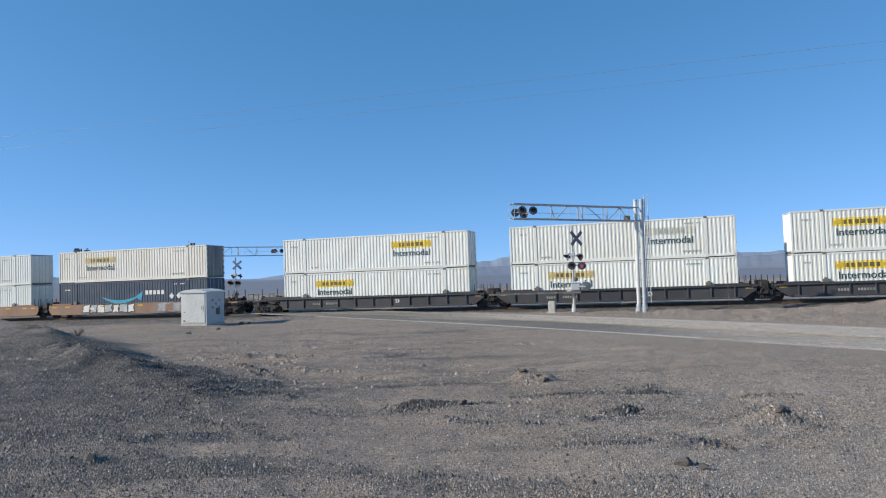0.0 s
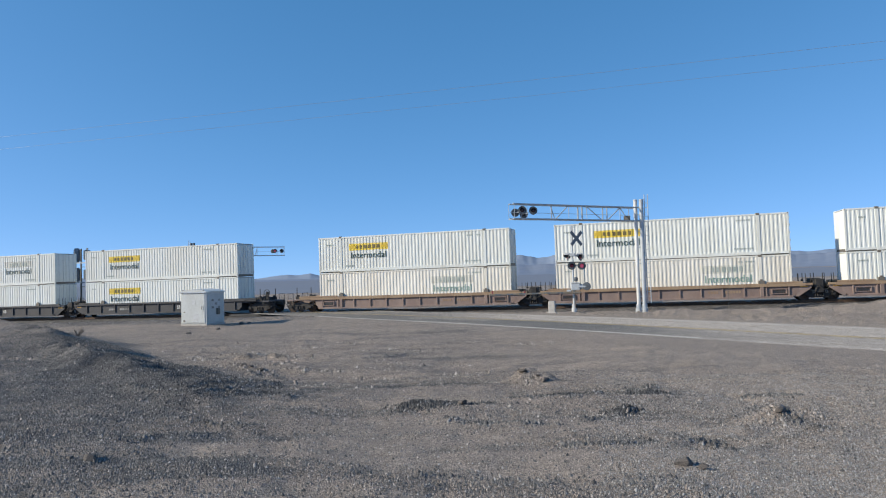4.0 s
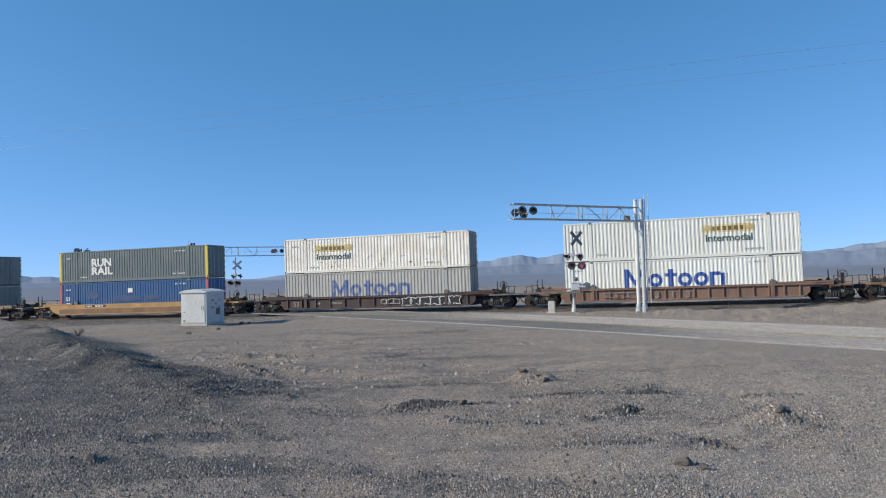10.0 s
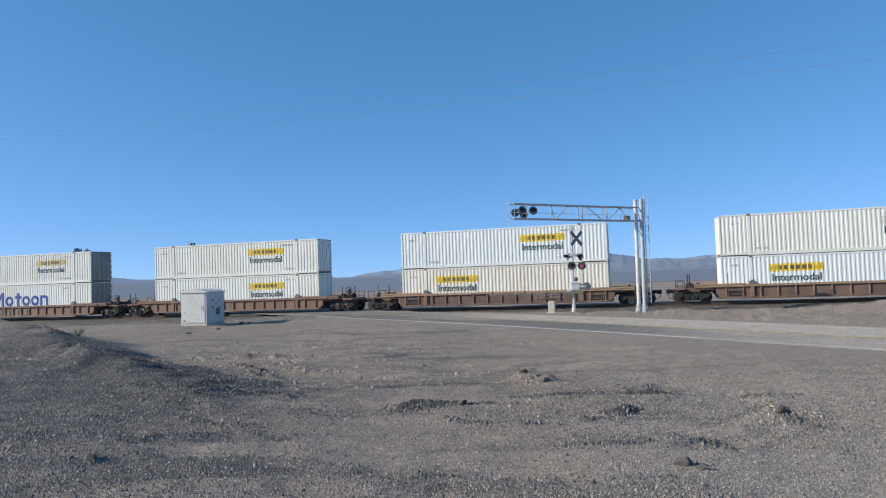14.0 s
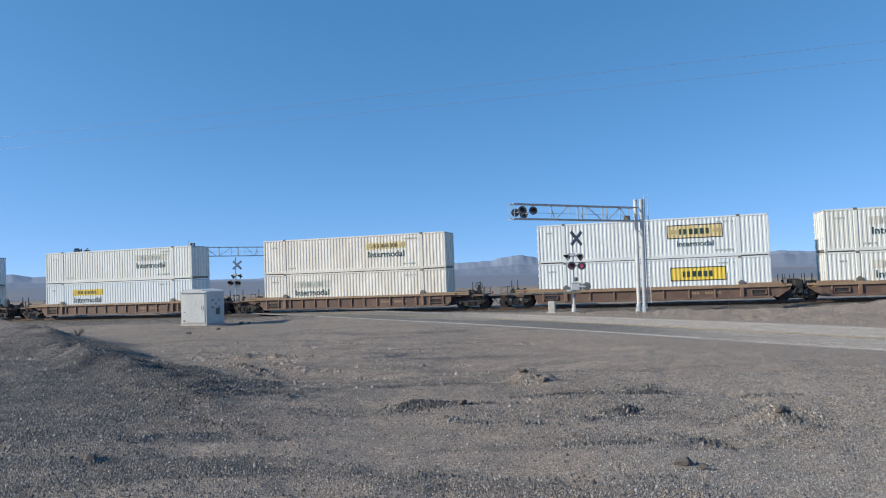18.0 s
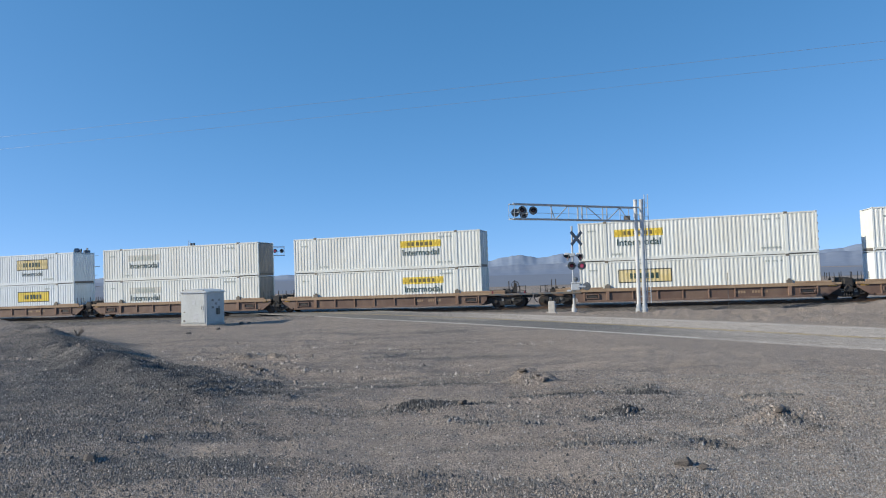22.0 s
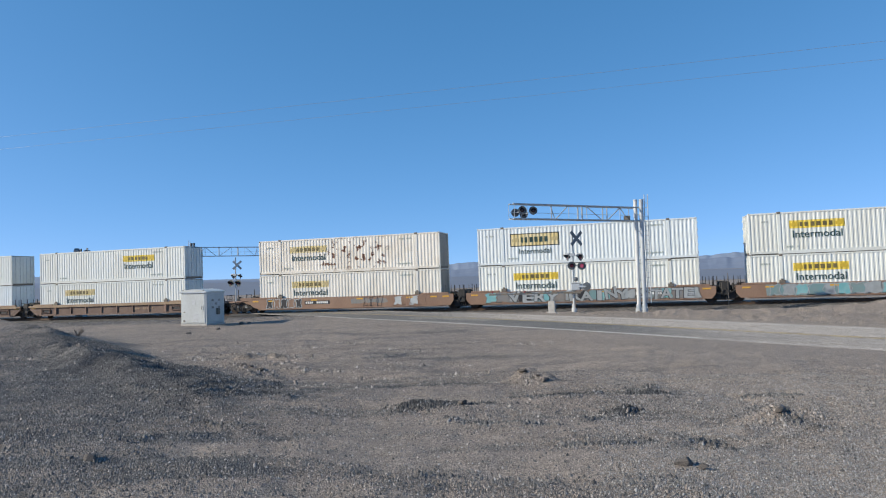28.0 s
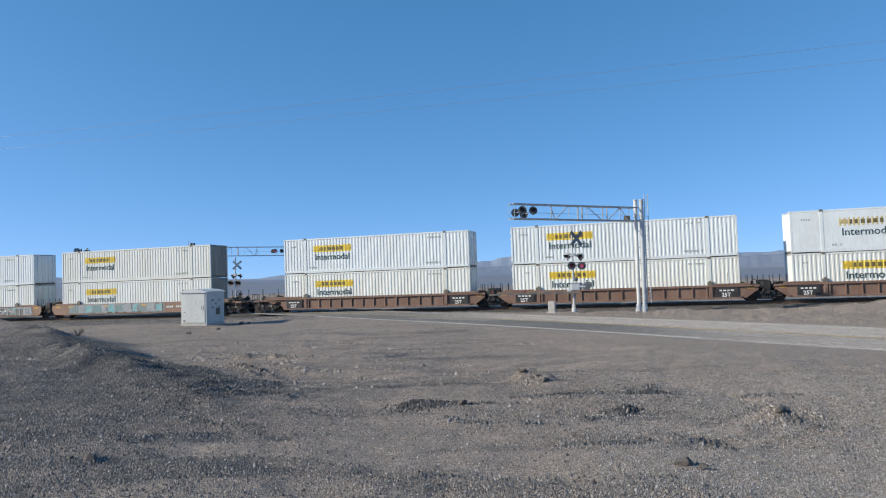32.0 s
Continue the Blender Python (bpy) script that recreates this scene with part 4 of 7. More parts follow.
def sign(thing, x, style, small=False):
    """The faded or bright name panel on the near wall, with its row of bars, and the word below it."""
    bordered = style in "BD"
    x0 = -HALF + x + (0.25 if bordered else 0.13)
    y = -HW + 0.012
    panel = {"Y": YELLOW, "F": GOLD, "G": GHOST, "B": YELLOW, "D": GOLD}[style]
    w, z0, z1 = (3.62, 1.45, 2.30) if bordered else (3.42, 1.72, 2.27)
    if thing.get("lower"):
        z0, z1 = z0 + (-0.12 if bordered else 0), z1 + (-0.12 if bordered else 0)
    if bordered:
        part("sign_border", as_mesh(corrugated(bmesh.new(), x0 - 0.07, x0 + w + 0.07, z0 - 0.07, z1 + 0.07, y, 0.004), "sign_border", SPRAYBLACK), SPRAYBLACK, thing, "black sign border")
    p = part("sign_panel", as_mesh(corrugated(bmesh.new(), x0, x0 + w, z0, z1, y, 0.008), "sign_panel", panel), panel, thing, {"Y": "bright yellow sign panel", "F": "faded gold sign panel", "G": "ghostly grey sign panel", "B": "yellow sign panel", "D": "faded gold sign panel"}[style])
    # the name itself as plain bars
    ink = {"Y": INKBROWN, "F": INKBROWN, "G": GHOSTINK, "B": INK, "D": INK}[style]
    h = 0.4 if bordered else 0.34 if style == "G" else 0.29
    c, mid = x0 + w / 2, (z0 + z1) / 2
    for dx, bw in ((-1.05, 0.15), (-0.76, 0.19), (-0.38, 0.24), (-0.02, 0.24), (0.36, 0.25), (0.75, 0.21)):
        part("name_bar", shape(("name_bar", ink, bw, h), lambda bw=bw: boxes((0, bw, -0.004, 0.0, -h / 2, h / 2))), ink, p, m=pose(c + dx, y - 0.012, mid))
    if style in "YF" or small:
        for s in (-1, 1):
            part("emblem", as_mesh(boxes((c + s * w * 0.41 - 0.26, c + s * w * 0.41 + 0.26, y - 0.015, y - 0.012, mid - 0.12, mid + 0.1), (c + s * w * 0.41 - 0.1, c + s * w * 0.41 + 0.2, y - 0.0155, y - 0.012, mid + 0.1, mid + 0.18)), "emblem", EMBLEM if style in "YB" else INKFAWN), EMBLEM if style in "YB" else INKFAWN, p)
    if not bordered or small:
        word_ink = {"Y": INK, "F": INK, "G": INKFADE, "B": INK, "D": INK}[style]
        k = 0.8 if bordered else 1.0
        key = ("word", word_ink, k)
        if key not in SHAPES:
            SHAPES[key] = fresh(INTER, word_ink)
            SHAPES[key].transform(Matrix.Diagonal((k, 1, k, 1)))
        part("word", SHAPES[key], word_ink, thing, "dark lettering", pose(c - 1.58 * k, y - 0.012, z0 - 0.64 * k - (0.12 if bordered else 0), 0, 0, 0))


def small_marks(thing, ink, seed):
    """Serial marks that cannot be read, as bars."""
    r = random.Random(seed)
    y = -HW + 0.004
    rows = []
    for x, z, n in ((HALF - 3.6, 0.42, 8), (-HALF + 2.4, 0.42, 5), (HALF - 3.4, 2.42, 7), (-HALF + 0.7, 2.2, 4)):
        for k in range(n):
            if r.random() < 0.85:
                rows.append((x + k * 0.16, x + k * 0.16 + 0.10, y - 0.006, y - 0.002, z, z + 0.11))
    tagged(part("serial_bar", as_mesh(boxes(*rows), "serial_bar", ink), ink, thing), kind="stuff")


def blocks(thing, name, rows, material, label, y=-HW + 0.004):
    part(name, as_mesh(boxes(*[(a, b, y - 0.012, y - 0.004, c, d) for a, b, c, d in rows]), name, material), material, thing, label)


def swoosh(thing, material):
    bm = bmesh.new()
    pts = [(-3.2 + 4.2 * k / 14, 1.72 - 0.55 * math.sin(math.pi * (0.12 + 0.8 * k / 14))) for k in range(15)]
    low = [(x, z - 0.30 * math.sin(math.pi * k / 14) ** 0.8 - 0.02) for k, (x, z) in enumerate(pts)]
    prism(bm, pts + low[::-1], -HW - 0.006, -HW)
    prism(bm, [(0.5, 1.42), (1.35, 1.95), (1.12, 1.1)], -HW - 0.007, -HW)
    part("swoosh", as_mesh(bm, "swoosh", material), material, thing, "pale blue curved arrow")




def rounded_letters(thing, x0, x1, z0, z1, material):
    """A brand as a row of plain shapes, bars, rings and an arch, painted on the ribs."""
    w, y = (x1 - x0) / 6.6, -HW + 0.012
    t, low = 0.30, (z1 - z0) * 0.72
    r = low / 2

    def plate(rows):
        bm = bmesh.new()
        for a, b, c, d in rows:
            corrugated(bm, a, b, c, d, y, 0.006)
        part("brand_shape", as_mesh(bm, "brand_shape", material), material, thing, "blue brand shape, worn along the ribs")
    span, wedge = 1.35 * w - 2 * t, []
    for i in range(12):
        a, b = x0 + t + span * i / 12, x0 + t + span * (i + 1) / 12
        dip = (z1 - z0) * 0.62 * (1 - abs(2 * (i + 0.5) / 12 - 1))
        wedge.append((a, b, max(z0, z1 - dip - 0.5), z1 - dip))
    plate([(x0, x0 + t, z0, z1), (x0 + 1.35 * w - t, x0 + 1.35 * w, z0, z1), *wedge])
    for k, kind in enumerate("rbrra"):
        cx = x0 + (1.95 + k * 0.98 - (0.12 if k > 1 else 0)) * w
        if kind == "b":
            plate([(cx - 0.17, cx + 0.15, z0, z1 - 0.1), (cx - 0.40, cx - 0.17, z0 + low - 0.24, z0 + low), (cx + 0.15, cx + 0.40, z0 + low - 0.24, z0 + low)])
        elif kind == "r":
            rows, n = [], 16
            for i in range(n):
                a, b = cx - r + 2 * r * i / n, cx - r + 2 * r * (i + 1) / n
                m = abs((a + b) / 2 - cx)
                out, inn = math.sqrt(r * r - m * m), math.sqrt(max(0.0, (r - 0.26) ** 2 - m * m))
                rows += [(a, b, z0 + r - out, z0 + r + out)] if inn < 0.03 else [(a, b, z0 + r - out, z0 + r - inn), (a, b, z0 + r + inn, z0 + r + out)]
            plate(rows)
        else:
            plate([(cx - r, cx - r + 0.27, z0, z0 + low), (cx + r - 0.27, cx + r, z0, z0 + low * 0.9), (cx - r + 0.27, cx + r - 0.27, z0 + low - 0.25, z0 + low)])


# ---- well cars ----
R_WHEEL = 0.42
Z_BASE = 0.33                                       # underside of the lower container above the rail
TOP_SILL = 1.22


def wheelset_bm():
    bm = bmesh.new()
    tube(bm, (0, -0.95, 0), (0, 0.95, 0), 0.085, 10)
    for s in (-1, 1):
        lathe(bm, [(r, s * y) for r, y in ((0.10, 0.80), (0.15, 0.81), (0.17, 0.78), (0.34, 0.765), (0.36, 0.80), (R_WHEEL, 0.80), (R_WHEEL, 0.70), (R_WHEEL + 0.03, 0.685), (R_WHEEL + 0.03, 0.665), (0.35, 0.665), (0.17, 0.70), (0.10, 0.69))], n=22)
        for k in range(3):                          # worn dabs of paint that show the turning
            a = k * 2.1
            box(bm, 0.24 * math.cos(a) - 0.03, 0.24 * math.cos(a) + 0.03, *sorted((s * 0.768, s * 0.785)), 0.24 * math.sin(a) - 0.03, 0.24 * math.sin(a) + 0.03)
    return bm


def sideframe_bm(s):
    bm = bmesh.new()
    o = [(-1.18, 0.50), (-1.12, 0.62), (-0.78, 0.63), (-0.45, 0.78), (0.45, 0.78), (0.78, 0.63), (1.12, 0.62), (1.18, 0.50), (1.14, 0.36), (0.72, 0.34), (0.5, 0.17), (-0.5, 0.17), (-0.72, 0.34), (-1.14, 0.36)]
    prism(bm, o, s * 0.93, s * 1.07)
    for k in range(4):
        tube(bm, (-0.24 + 0.16 * k, s * 1.09, 0.26), (-0.24 + 0.16 * k, s * 1.09, 0.52), 0.065, 8)
    for e in (-0.89, 0.89):
        tube(bm, (e, s * 1.05, 0.47), (e, s * 1.16, 0.47), 0.125, 10)
    return bm


def joint_gear_bm(e):
    """Hoses, brackets and steps about the joint of two cars."""
    bm = bmesh.new()
    r = random.Random(71)
    for s in (-1, 1):
        for k in range(5):
            x = e * (9.15 + 0.28 * k)
            box(bm, x - 0.07, x + 0.07, *sorted((s * 1.02, s * 1.26)), 0.92, 1.12 + 0.3 * r.random(), bevel=0.015)
        for x0, x1, z in ((9.05, 9.6, 0.95), (9.7, 10.45, 1.05)):
            pts = [Vector((e * (x0 + (x1 - x0) * t), s * 1.38, z - 0.34 * math.sin(math.pi * t))) for t in np.linspace(0, 1, 7)]
            sweep(bm, pts, 0.03, 6)
        for x in (9.2, 9.95):
            tube(bm, (e * x, s * 1.3, 1.1), (e * x, s * 1.3, 1.86), 0.026, 6)
        tube(bm, (e * 9.2, s * 1.3, 1.5), (e * 9.95, s * 1.3, 1.42), 0.02, 6)
    return bm


WHEELSETS = []


def bogie(car, x, tag):
    b = part("bogie", shape(("bogie", GREASE), lambda: boxes((-0.3, 0.3, -1.0, 1.0, 0.42, 0.74), (-0.18, 0.18, -0.2, 0.2, 0.74, 0.9), bevel=0.02)), GREASE, car, "greasy dark steel bogie", pose(x, 0, 0))
    for s in (-1, 1):
        part("side_frame", shape(("side_frame", GREASE, s), lambda s=s: sideframe_bm(s)), GREASE, b)
    if round(tag) % 3:
        tagged(part("chalk_mark", shape(("chalk_mark", INKGREY), lambda: boxes(*[(x, x + 0.06, -1.162, -1.158, 0.5, 0.66) for x in (-0.42, -0.32, 0.36, 0.48)], *[(x, x + 0.14, -1.162, -1.158, z, z + 0.04) for x, z in ((-0.42, 0.66), (0.36, 0.5), (0.36, 0.66))])), INKGREY, b, "chalked marks"), kind="stuff")
    for dx in (-0.89, 0.89):
        w = part("wheelset", shape(("wheelset", WHEELM), wheelset_bm), WHEELM, b, "dark steel wheels on an axle", pose(dx, 0, R_WHEEL + 0.0), smooth=False)
        WHEELSETS.append((w, dx, tag))
    return b




def well_car(kind, left, right, tag):
    """One unit of a well car, its middle at the origin, rail height 0. left, right: 'c' coupler end, 'j' joint with its bogie, 'n' joint without."""
    body, chord, rib, label = {
        "brown": (REDBROWN, TANCHORD, BROWNRIB, "weathered red brown well car with a bleached tan top chord"),
        "dusky": (CARDUSKY, TANCHORD, CARDUSKY, "dusty grey brown well car with a bleached tan top chord"),
        "grey": (CARGREY, CARGREY, CARGREY, "dark grey steel well car with panelled sides"),
        "yellow": (CARYELLOW, CARYELLOW, None, "faded yellow smooth-sided well car"),
        "maroon": (MAROON, MAROON, MAROONRIB, "dark maroon ribbed well car with sprayed tags"),
        "rib": (REDBROWN, TANCHORD, BROWNRIB, "rusty brown ribbed well car with worn tan ends"),
        "ochre": (CAROCHRE, CAROCHRE, CAROCHRE, "dusty ochre brown ribbed well car"),
        "tan": (CARTAN, CARTAN, None, "faded orange tan smooth-sided well car covered in graffiti"),
    }[kind]
    car = tagged(new("well_car"), label, "rail car", "well cars of the train")
    zc = TOP_SILL - (0.22 if kind in ("brown", "dusky") else 0.14)
    run = 8.35
    for s in (-1, 1):
        lo = 0.30
        if rib is None:
            tail = [(run - 0.35, lo), (run + 0.25, 0.5), (run + 0.75, 0.88)]
            blunt = [(run + 0.45, lo), (run + 0.62, 0.5), (run + 0.75, 0.7)]
            a, b = (tail if end == "c" else blunt for end in (left, right))
            o = [(-x, z) for x, z in a[::-1]] + b + [(run + 0.75, TOP_SILL - 0.03), (run - 0.5, TOP_SILL), (-run + 0.5, TOP_SILL), (-run - 0.75, TOP_SILL - 0.03)]
            side = part("side_sill", shape(("side_sill", body, s, left == "c", right == "c"), lambda s=s: prism(bmesh.new(), o, *sorted((s * 1.40, s * 1.48)))), body, car)
            part("rub_rail", shape(("rub_rail", body, s), lambda s=s: boxes((-run + 0.4, run - 0.4, *sorted((s * 1.478, s * 1.53)), lo - 0.02, lo + 0.05), bevel=0.01)), body, side)
        else:
            o = [(-run - 0.1, 0.62), (-run + 0.25, lo), (run - 0.25, lo), (run + 0.1, 0.62), (run + 0.1, zc), (-run - 0.1, zc)]
            side = part("side_sill", shape(("side_sill", body, s), lambda s=s: prism(bmesh.new(), o, *sorted((s * 1.36, s * 1.41)))), body, car)
            part("top_chord", shape(("top_chord", chord, s, kind), lambda s=s: boxes((-run - 0.5, run + 0.5, *sorted((s * 1.36, s * 1.53)), zc - 0.004, TOP_SILL - 0.02), (-run + 0.3, run - 0.3, *sorted((s * 1.38, s * 1.50)), TOP_SILL - 0.02, TOP_SILL + 0.015), bevel=0.012)), chord, car)
            part("bottom_chord", shape(("bottom_chord", body, s), lambda s=s: boxes((-run + 0.3, run - 0.3, *sorted((s * 1.36, s * 1.50)), lo - 0.06, lo + 0.07), bevel=0.012)), body, car)
            n = {"ochre": 17, "rib": 15, "maroon": 13, "brown": 10, "dusky": 12, "grey": 11}[kind]
            me = shape(("post", rib, s, kind), lambda s=s: boxes((-0.045, 0.045, *sorted((s * 1.408, s * 1.49)), lo + 0.06, zc), bevel=0.008))
            for k in range(n):
                x = -run + 0.55 + k * (2 * run - 1.1) / (n - 1)
                part("post", me, rib, car, m=pose(x, 0, 0))
        # deck edge and step boxes at both ends
        for e in (-1, 1):
            coupled = (left if e < 0 else right) == "c"
            x0, x1 = sorted((e * (run - 1.9), e * (run + (1.55 if coupled else 0.35))))
            x2, x3 = sorted((e * (run + 0.5), e * (run + 1.55)))
            part("guide", shape(("guide", chord, s, e, coupled), lambda s=s, x0=x0, x1=x1, x2=x2, x3=x3, coupled=coupled: boxes((x0, x1, *sorted((s * 1.33, s * 1.50)), TOP_SILL - 0.02, TOP_SILL + 0.11), *([(x2, x3, *sorted((s * 1.33, s * 1.47)), TOP_SILL - 0.17, TOP_SILL - 0.02)] if coupled else []), bevel=0.015)), chord, car)
            if kind in ("brown", "dusky", "rib", "ochre", "maroon"):
                part("gusset", shape(("gusset", rib, s, e), lambda s=s, e=e: boxes((e * P40 - 0.12, e * P40 + 0.12, *sorted((s * 1.408, s * 1.525)), 0.36, TOP_SILL - 0.14), bevel=0.015)), rib, car, "wide worn gusset")
            if kind in ("brown", "dusky", "rib"):
                part("step_frame", shape(("step_frame", body, s, e), lambda s=s, e=e: boxes(*[(e * 7.2 + a, e * 7.2 + b, *sorted((s * 1.41, s * 1.50)), c, d) for a, b, c, d in ((-0.5, 0.5, 0.80, 0.86), (-0.5, 0.5, 0.50, 0.55), (-0.5, -0.43, 0.55, 0.80), (0.43, 0.5, 0.55, 0.80))], bevel=0.008)), body, car, "bolted step frame")
                # black plate stands for the shade inside the step frame
                part("step_plate", shape(("step_plate", CARBLACK, s, e), lambda s=s, e=e: boxes((e * 7.2 - 0.3, e * 7.2 + 0.34, *sorted((s * 1.412, s * 1.44)), 0.57, 0.74), bevel=0.006)), CARBLACK, car, "dark plate for the shaded step recess")
            part("locking_block", shape(("locking_block", CASTING, s, e), lambda s=s, e=e: boxes((e * P40 - 0.2, e * P40 + 0.2, *sorted((s * 1.335, s * 1.46)), TOP_SILL + 0.0, TOP_SILL + 0.24), (e * P40 - 0.08, e * P40 + 0.08, *sorted((s * 1.335, s * 1.44)), TOP_SILL + 0.24, TOP_SILL + 0.33), bevel=0.02)), CASTING, car, "dark steel locking block")
    part("floor", shape(("well_floor", body), lambda: boxes((-8.2, 8.2, -1.36, -0.6, 0.24, Z_BASE - 0.012), (-8.2, 8.2, 0.6, 1.36, 0.24, Z_BASE - 0.012), *[(x - 0.2, x + 0.2, -0.6, 0.6, 0.24, Z_BASE - 0.012) for x in (-8, -6.1, -3, 0, 3, 6.1, 8)])), body, car)
    for e, end in ((-1, left), (1, right)):
        far = 3.62 if end == "c" else 1.62
        x0 = 8.2
        part("bulkhead", shape(("bulkhead", body, e), lambda e=e: boxes((*sorted((e * 8.2, e * 8.28)), -1.36, 1.36, 0.28, 1.1), bevel=0.01)), body, car)
        if end == "c":
            def deck(e=e):
                bm = bmesh.new()
                box(bm, *sorted((e * 8.28, e * 11.0)), -0.38, 0.38, 0.72, 1.02, bevel=0.02)
                box(bm, *sorted((e * 8.28, e * 9.2)), -1.38, 1.38, 0.92, 1.08, bevel=0.02)
                box(bm, *sorted((e * 10.5, e * 11.1)), -1.38, 1.38, 0.94, 1.08, bevel=0.02)
                for s in (-1, 1):
                    box(bm, *sorted((e * 9.2, e * 10.5)), *sorted((s * 1.22, s * 1.34)), 1.0, 1.09, bevel=0.01)
                return bm
            d = part("end_platform", shape(("end_platform", body, e), deck), body, car)

            def rails(s, e=e):
                bm = bmesh.new()
                a, b = sorted((e * 10.55, e * 11.05))
                for x in (a, b):
                    tube(bm, (x, s * 1.3, 0.45), (x, s * 1.3, 1.62), 0.022, 6)
                for z in (0.5, 0.75, 1.2, 1.58):
                    tube(bm, (a, s * 1.3, z), (b, s * 1.3, z), 0.017, 6)
                return bm
            for s in (-1, 1):
                part("grab_rail", shape(("grab_rail", GREASE, e, s), lambda s=s: rails(s)), GREASE, d, "thin dark steel grab rails")
                part("upright", shape(("upright", GREASE, e, s), lambda s=s, e=e: tubes(((e * 10.2, s * 1.28, 1.04), (e * 10.2, s * 1.28, 2.05), 0.036), n=6)), GREASE, d)
                part("gear_box", shape(("gear_box", GREASE, e, s), lambda s=s, e=e: boxes((*sorted((e * 9.95, e * 10.35)), *sorted((s * 1.0, s * 1.3)), 1.06, 1.34), (*sorted((e * 10.05, e * 10.25)), *sorted((s * 1.05, s * 1.25)), 1.33, 1.46), bevel=0.03)), GREASE, d, "dark gear housing")
            part("brake_cylinder", shape(("brake_cylinder", GREASE, e), lambda e=e: tubes(((e * 9.3, -0.85, 1.2), (e * 10.1, -0.85, 1.2), 0.15), ((e * 10.1, -0.85, 1.2), (e * 10.4, -0.85, 1.2), 0.05), n=12)), GREASE, d, "dark brake cylinder")
            part("brake_valve", shape(("brake_valve", GREASE, e), lambda e=e: boxes((*sorted((e * 9.3, e * 9.75)), 0.3, 0.8, 1.02, 1.3), (*sorted((e * 9.4, e * 9.62)), 0.4, 0.7, 1.3, 1.42), bevel=0.03)), GREASE, d, "dark brake valve")
            part("coupler", shape(("coupler", GREASE, e), lambda e=e: boxes((*sorted((e * 11.0, e * 11.55)), -0.14, 0.14, 0.72, 0.98), (*sorted((e * 11.45, e * 11.78)), -0.22, 0.2, 0.68, 1.0), bevel=0.04)), GREASE, car, "knuckle coupler")

            def hose(e=e):
                bm = bmesh.new()
                pts = [Vector((e * (11.1 + 0.62 * t), -0.35, 0.75 - 0.42 * math.sin(math.pi * t) ** 0.8 - 0.05 * t)) for t in (0, 0.2, 0.4, 0.6, 0.8, 1.0)]
                for a, b in zip(pts, pts[1:]):
                    tube(bm, a, b, 0.03, 6)
                return bm
            part("air_hose", shape(("air_hose", BLACKM, e), hose), BLACKM, car, "black rubber air hose")
            if e > 0:
                def wheel():
                    bm = bmesh.new()
                    for k in range(16):
                        a, b = 2 * math.pi * k / 16, 2 * math.pi * (k + 1) / 16
                        tube(bm, (10.6 + 0.28 * math.cos(a), -0.86, 1.72 + 0.28 * math.sin(a)), (10.6 + 0.28 * math.cos(b), -0.86, 1.72 + 0.28 * math.sin(b)), 0.024, 6)
                    for k in range(3):
                        a = math.pi * k / 3
                        tube(bm, (10.6 - 0.28 * math.cos(a), -0.86, 1.72 - 0.28 * math.sin(a)), (10.6 + 0.28 * math.cos(a), -0.86, 1.72 + 0.28 * math.sin(a)), 0.016, 6)
                    box(bm, 10.5, 10.7, -0.84, -0.66, 1.05, 1.82)
                    return bm
                part("brake_wheel", shape(("brake_wheel", GREASE), wheel), GREASE, d, "hand brake wheel")
            bogie(car, e * 10.0, tag)
        else:
            def deck(e=e):
                bm = bmesh.new()
                box(bm, *sorted((e * 8.28, e * 9.70)), -0.5, 0.5, 0.84, 1.06, bevel=0.02)
                box(bm, *sorted((e * 8.28, e * 9.05)), -1.38, 1.38, 0.96, 1.14, bevel=0.02)
                return bm
            d = part("end_platform", shape(("joint_platform", body, e), deck), body, car)

            if rib is not None:
                for s in (-1, 1):
                    skirt = part("end_skirt", shape(("end_skirt", body, e, s), lambda s=s, e=e: prism(bmesh.new(), [(e * 8.25, 0.30), (e * 8.42, 0.30), (e * 9.22, 0.86), (e * 9.22, 1.10), (e * 8.25, 1.10)][::e], *sorted((s * 1.36, s * 1.405)))), body, car, "sloping end of the side")
                    part("end_chord", shape(("end_chord", chord, e, s), lambda s=s, e=e: boxes((*sorted((e * 8.84, e * 9.28)), *sorted((s * 1.35, s * 1.50)), 1.04, TOP_SILL - 0.03), bevel=0.012)), chord, skirt)
                    part("reflector", shape(("reflector", AMBER, e, s), lambda s=s, e=e: boxes((*sorted((e * 8.5, e * 9.0)), *sorted((s * 1.405, s * 1.41)), 0.93, 1.01))), AMBER, skirt, "yellow reflective strip")
            pin = shape(("upright", GREASE), lambda: tubes(((0, 0, 1.1), (0, 0, 1.85), 0.022), n=6))
            for s in (-1, 1):
                for x in (8.45, 8.9):
                    part("upright", pin, GREASE, d, "thin dark steel upright", pose(e * x, s * 1.28, 0))
            if end == "j":
                part("joint_cover", shape(("joint_cover", GREASE, e), lambda e=e: boxes((*sorted((e * 9.1, e * 10.2)), -1.0, 1.0, 0.84, 1.2), (*sorted((e * 9.35, e * 10.0)), -0.6, 0.6, 1.2, 1.5), (*sorted((e * 9.46, e * 10.01)), -1.32, -1.12, 0.5, 1.46), (*sorted((e * 9.46, e * 10.01)), 1.12, 1.32, 0.5, 1.46), bevel=0.05)), GREASE, car, "dark steel joint casting")
                part("joint_gear", shape(("joint_gear", GREASE, e), lambda e=e: joint_gear_bm(e)), GREASE, car, "dark hoses and brackets of the joint")["kind"] = "stuff"
                bogie(car, e * 9.735, tag)
    return car


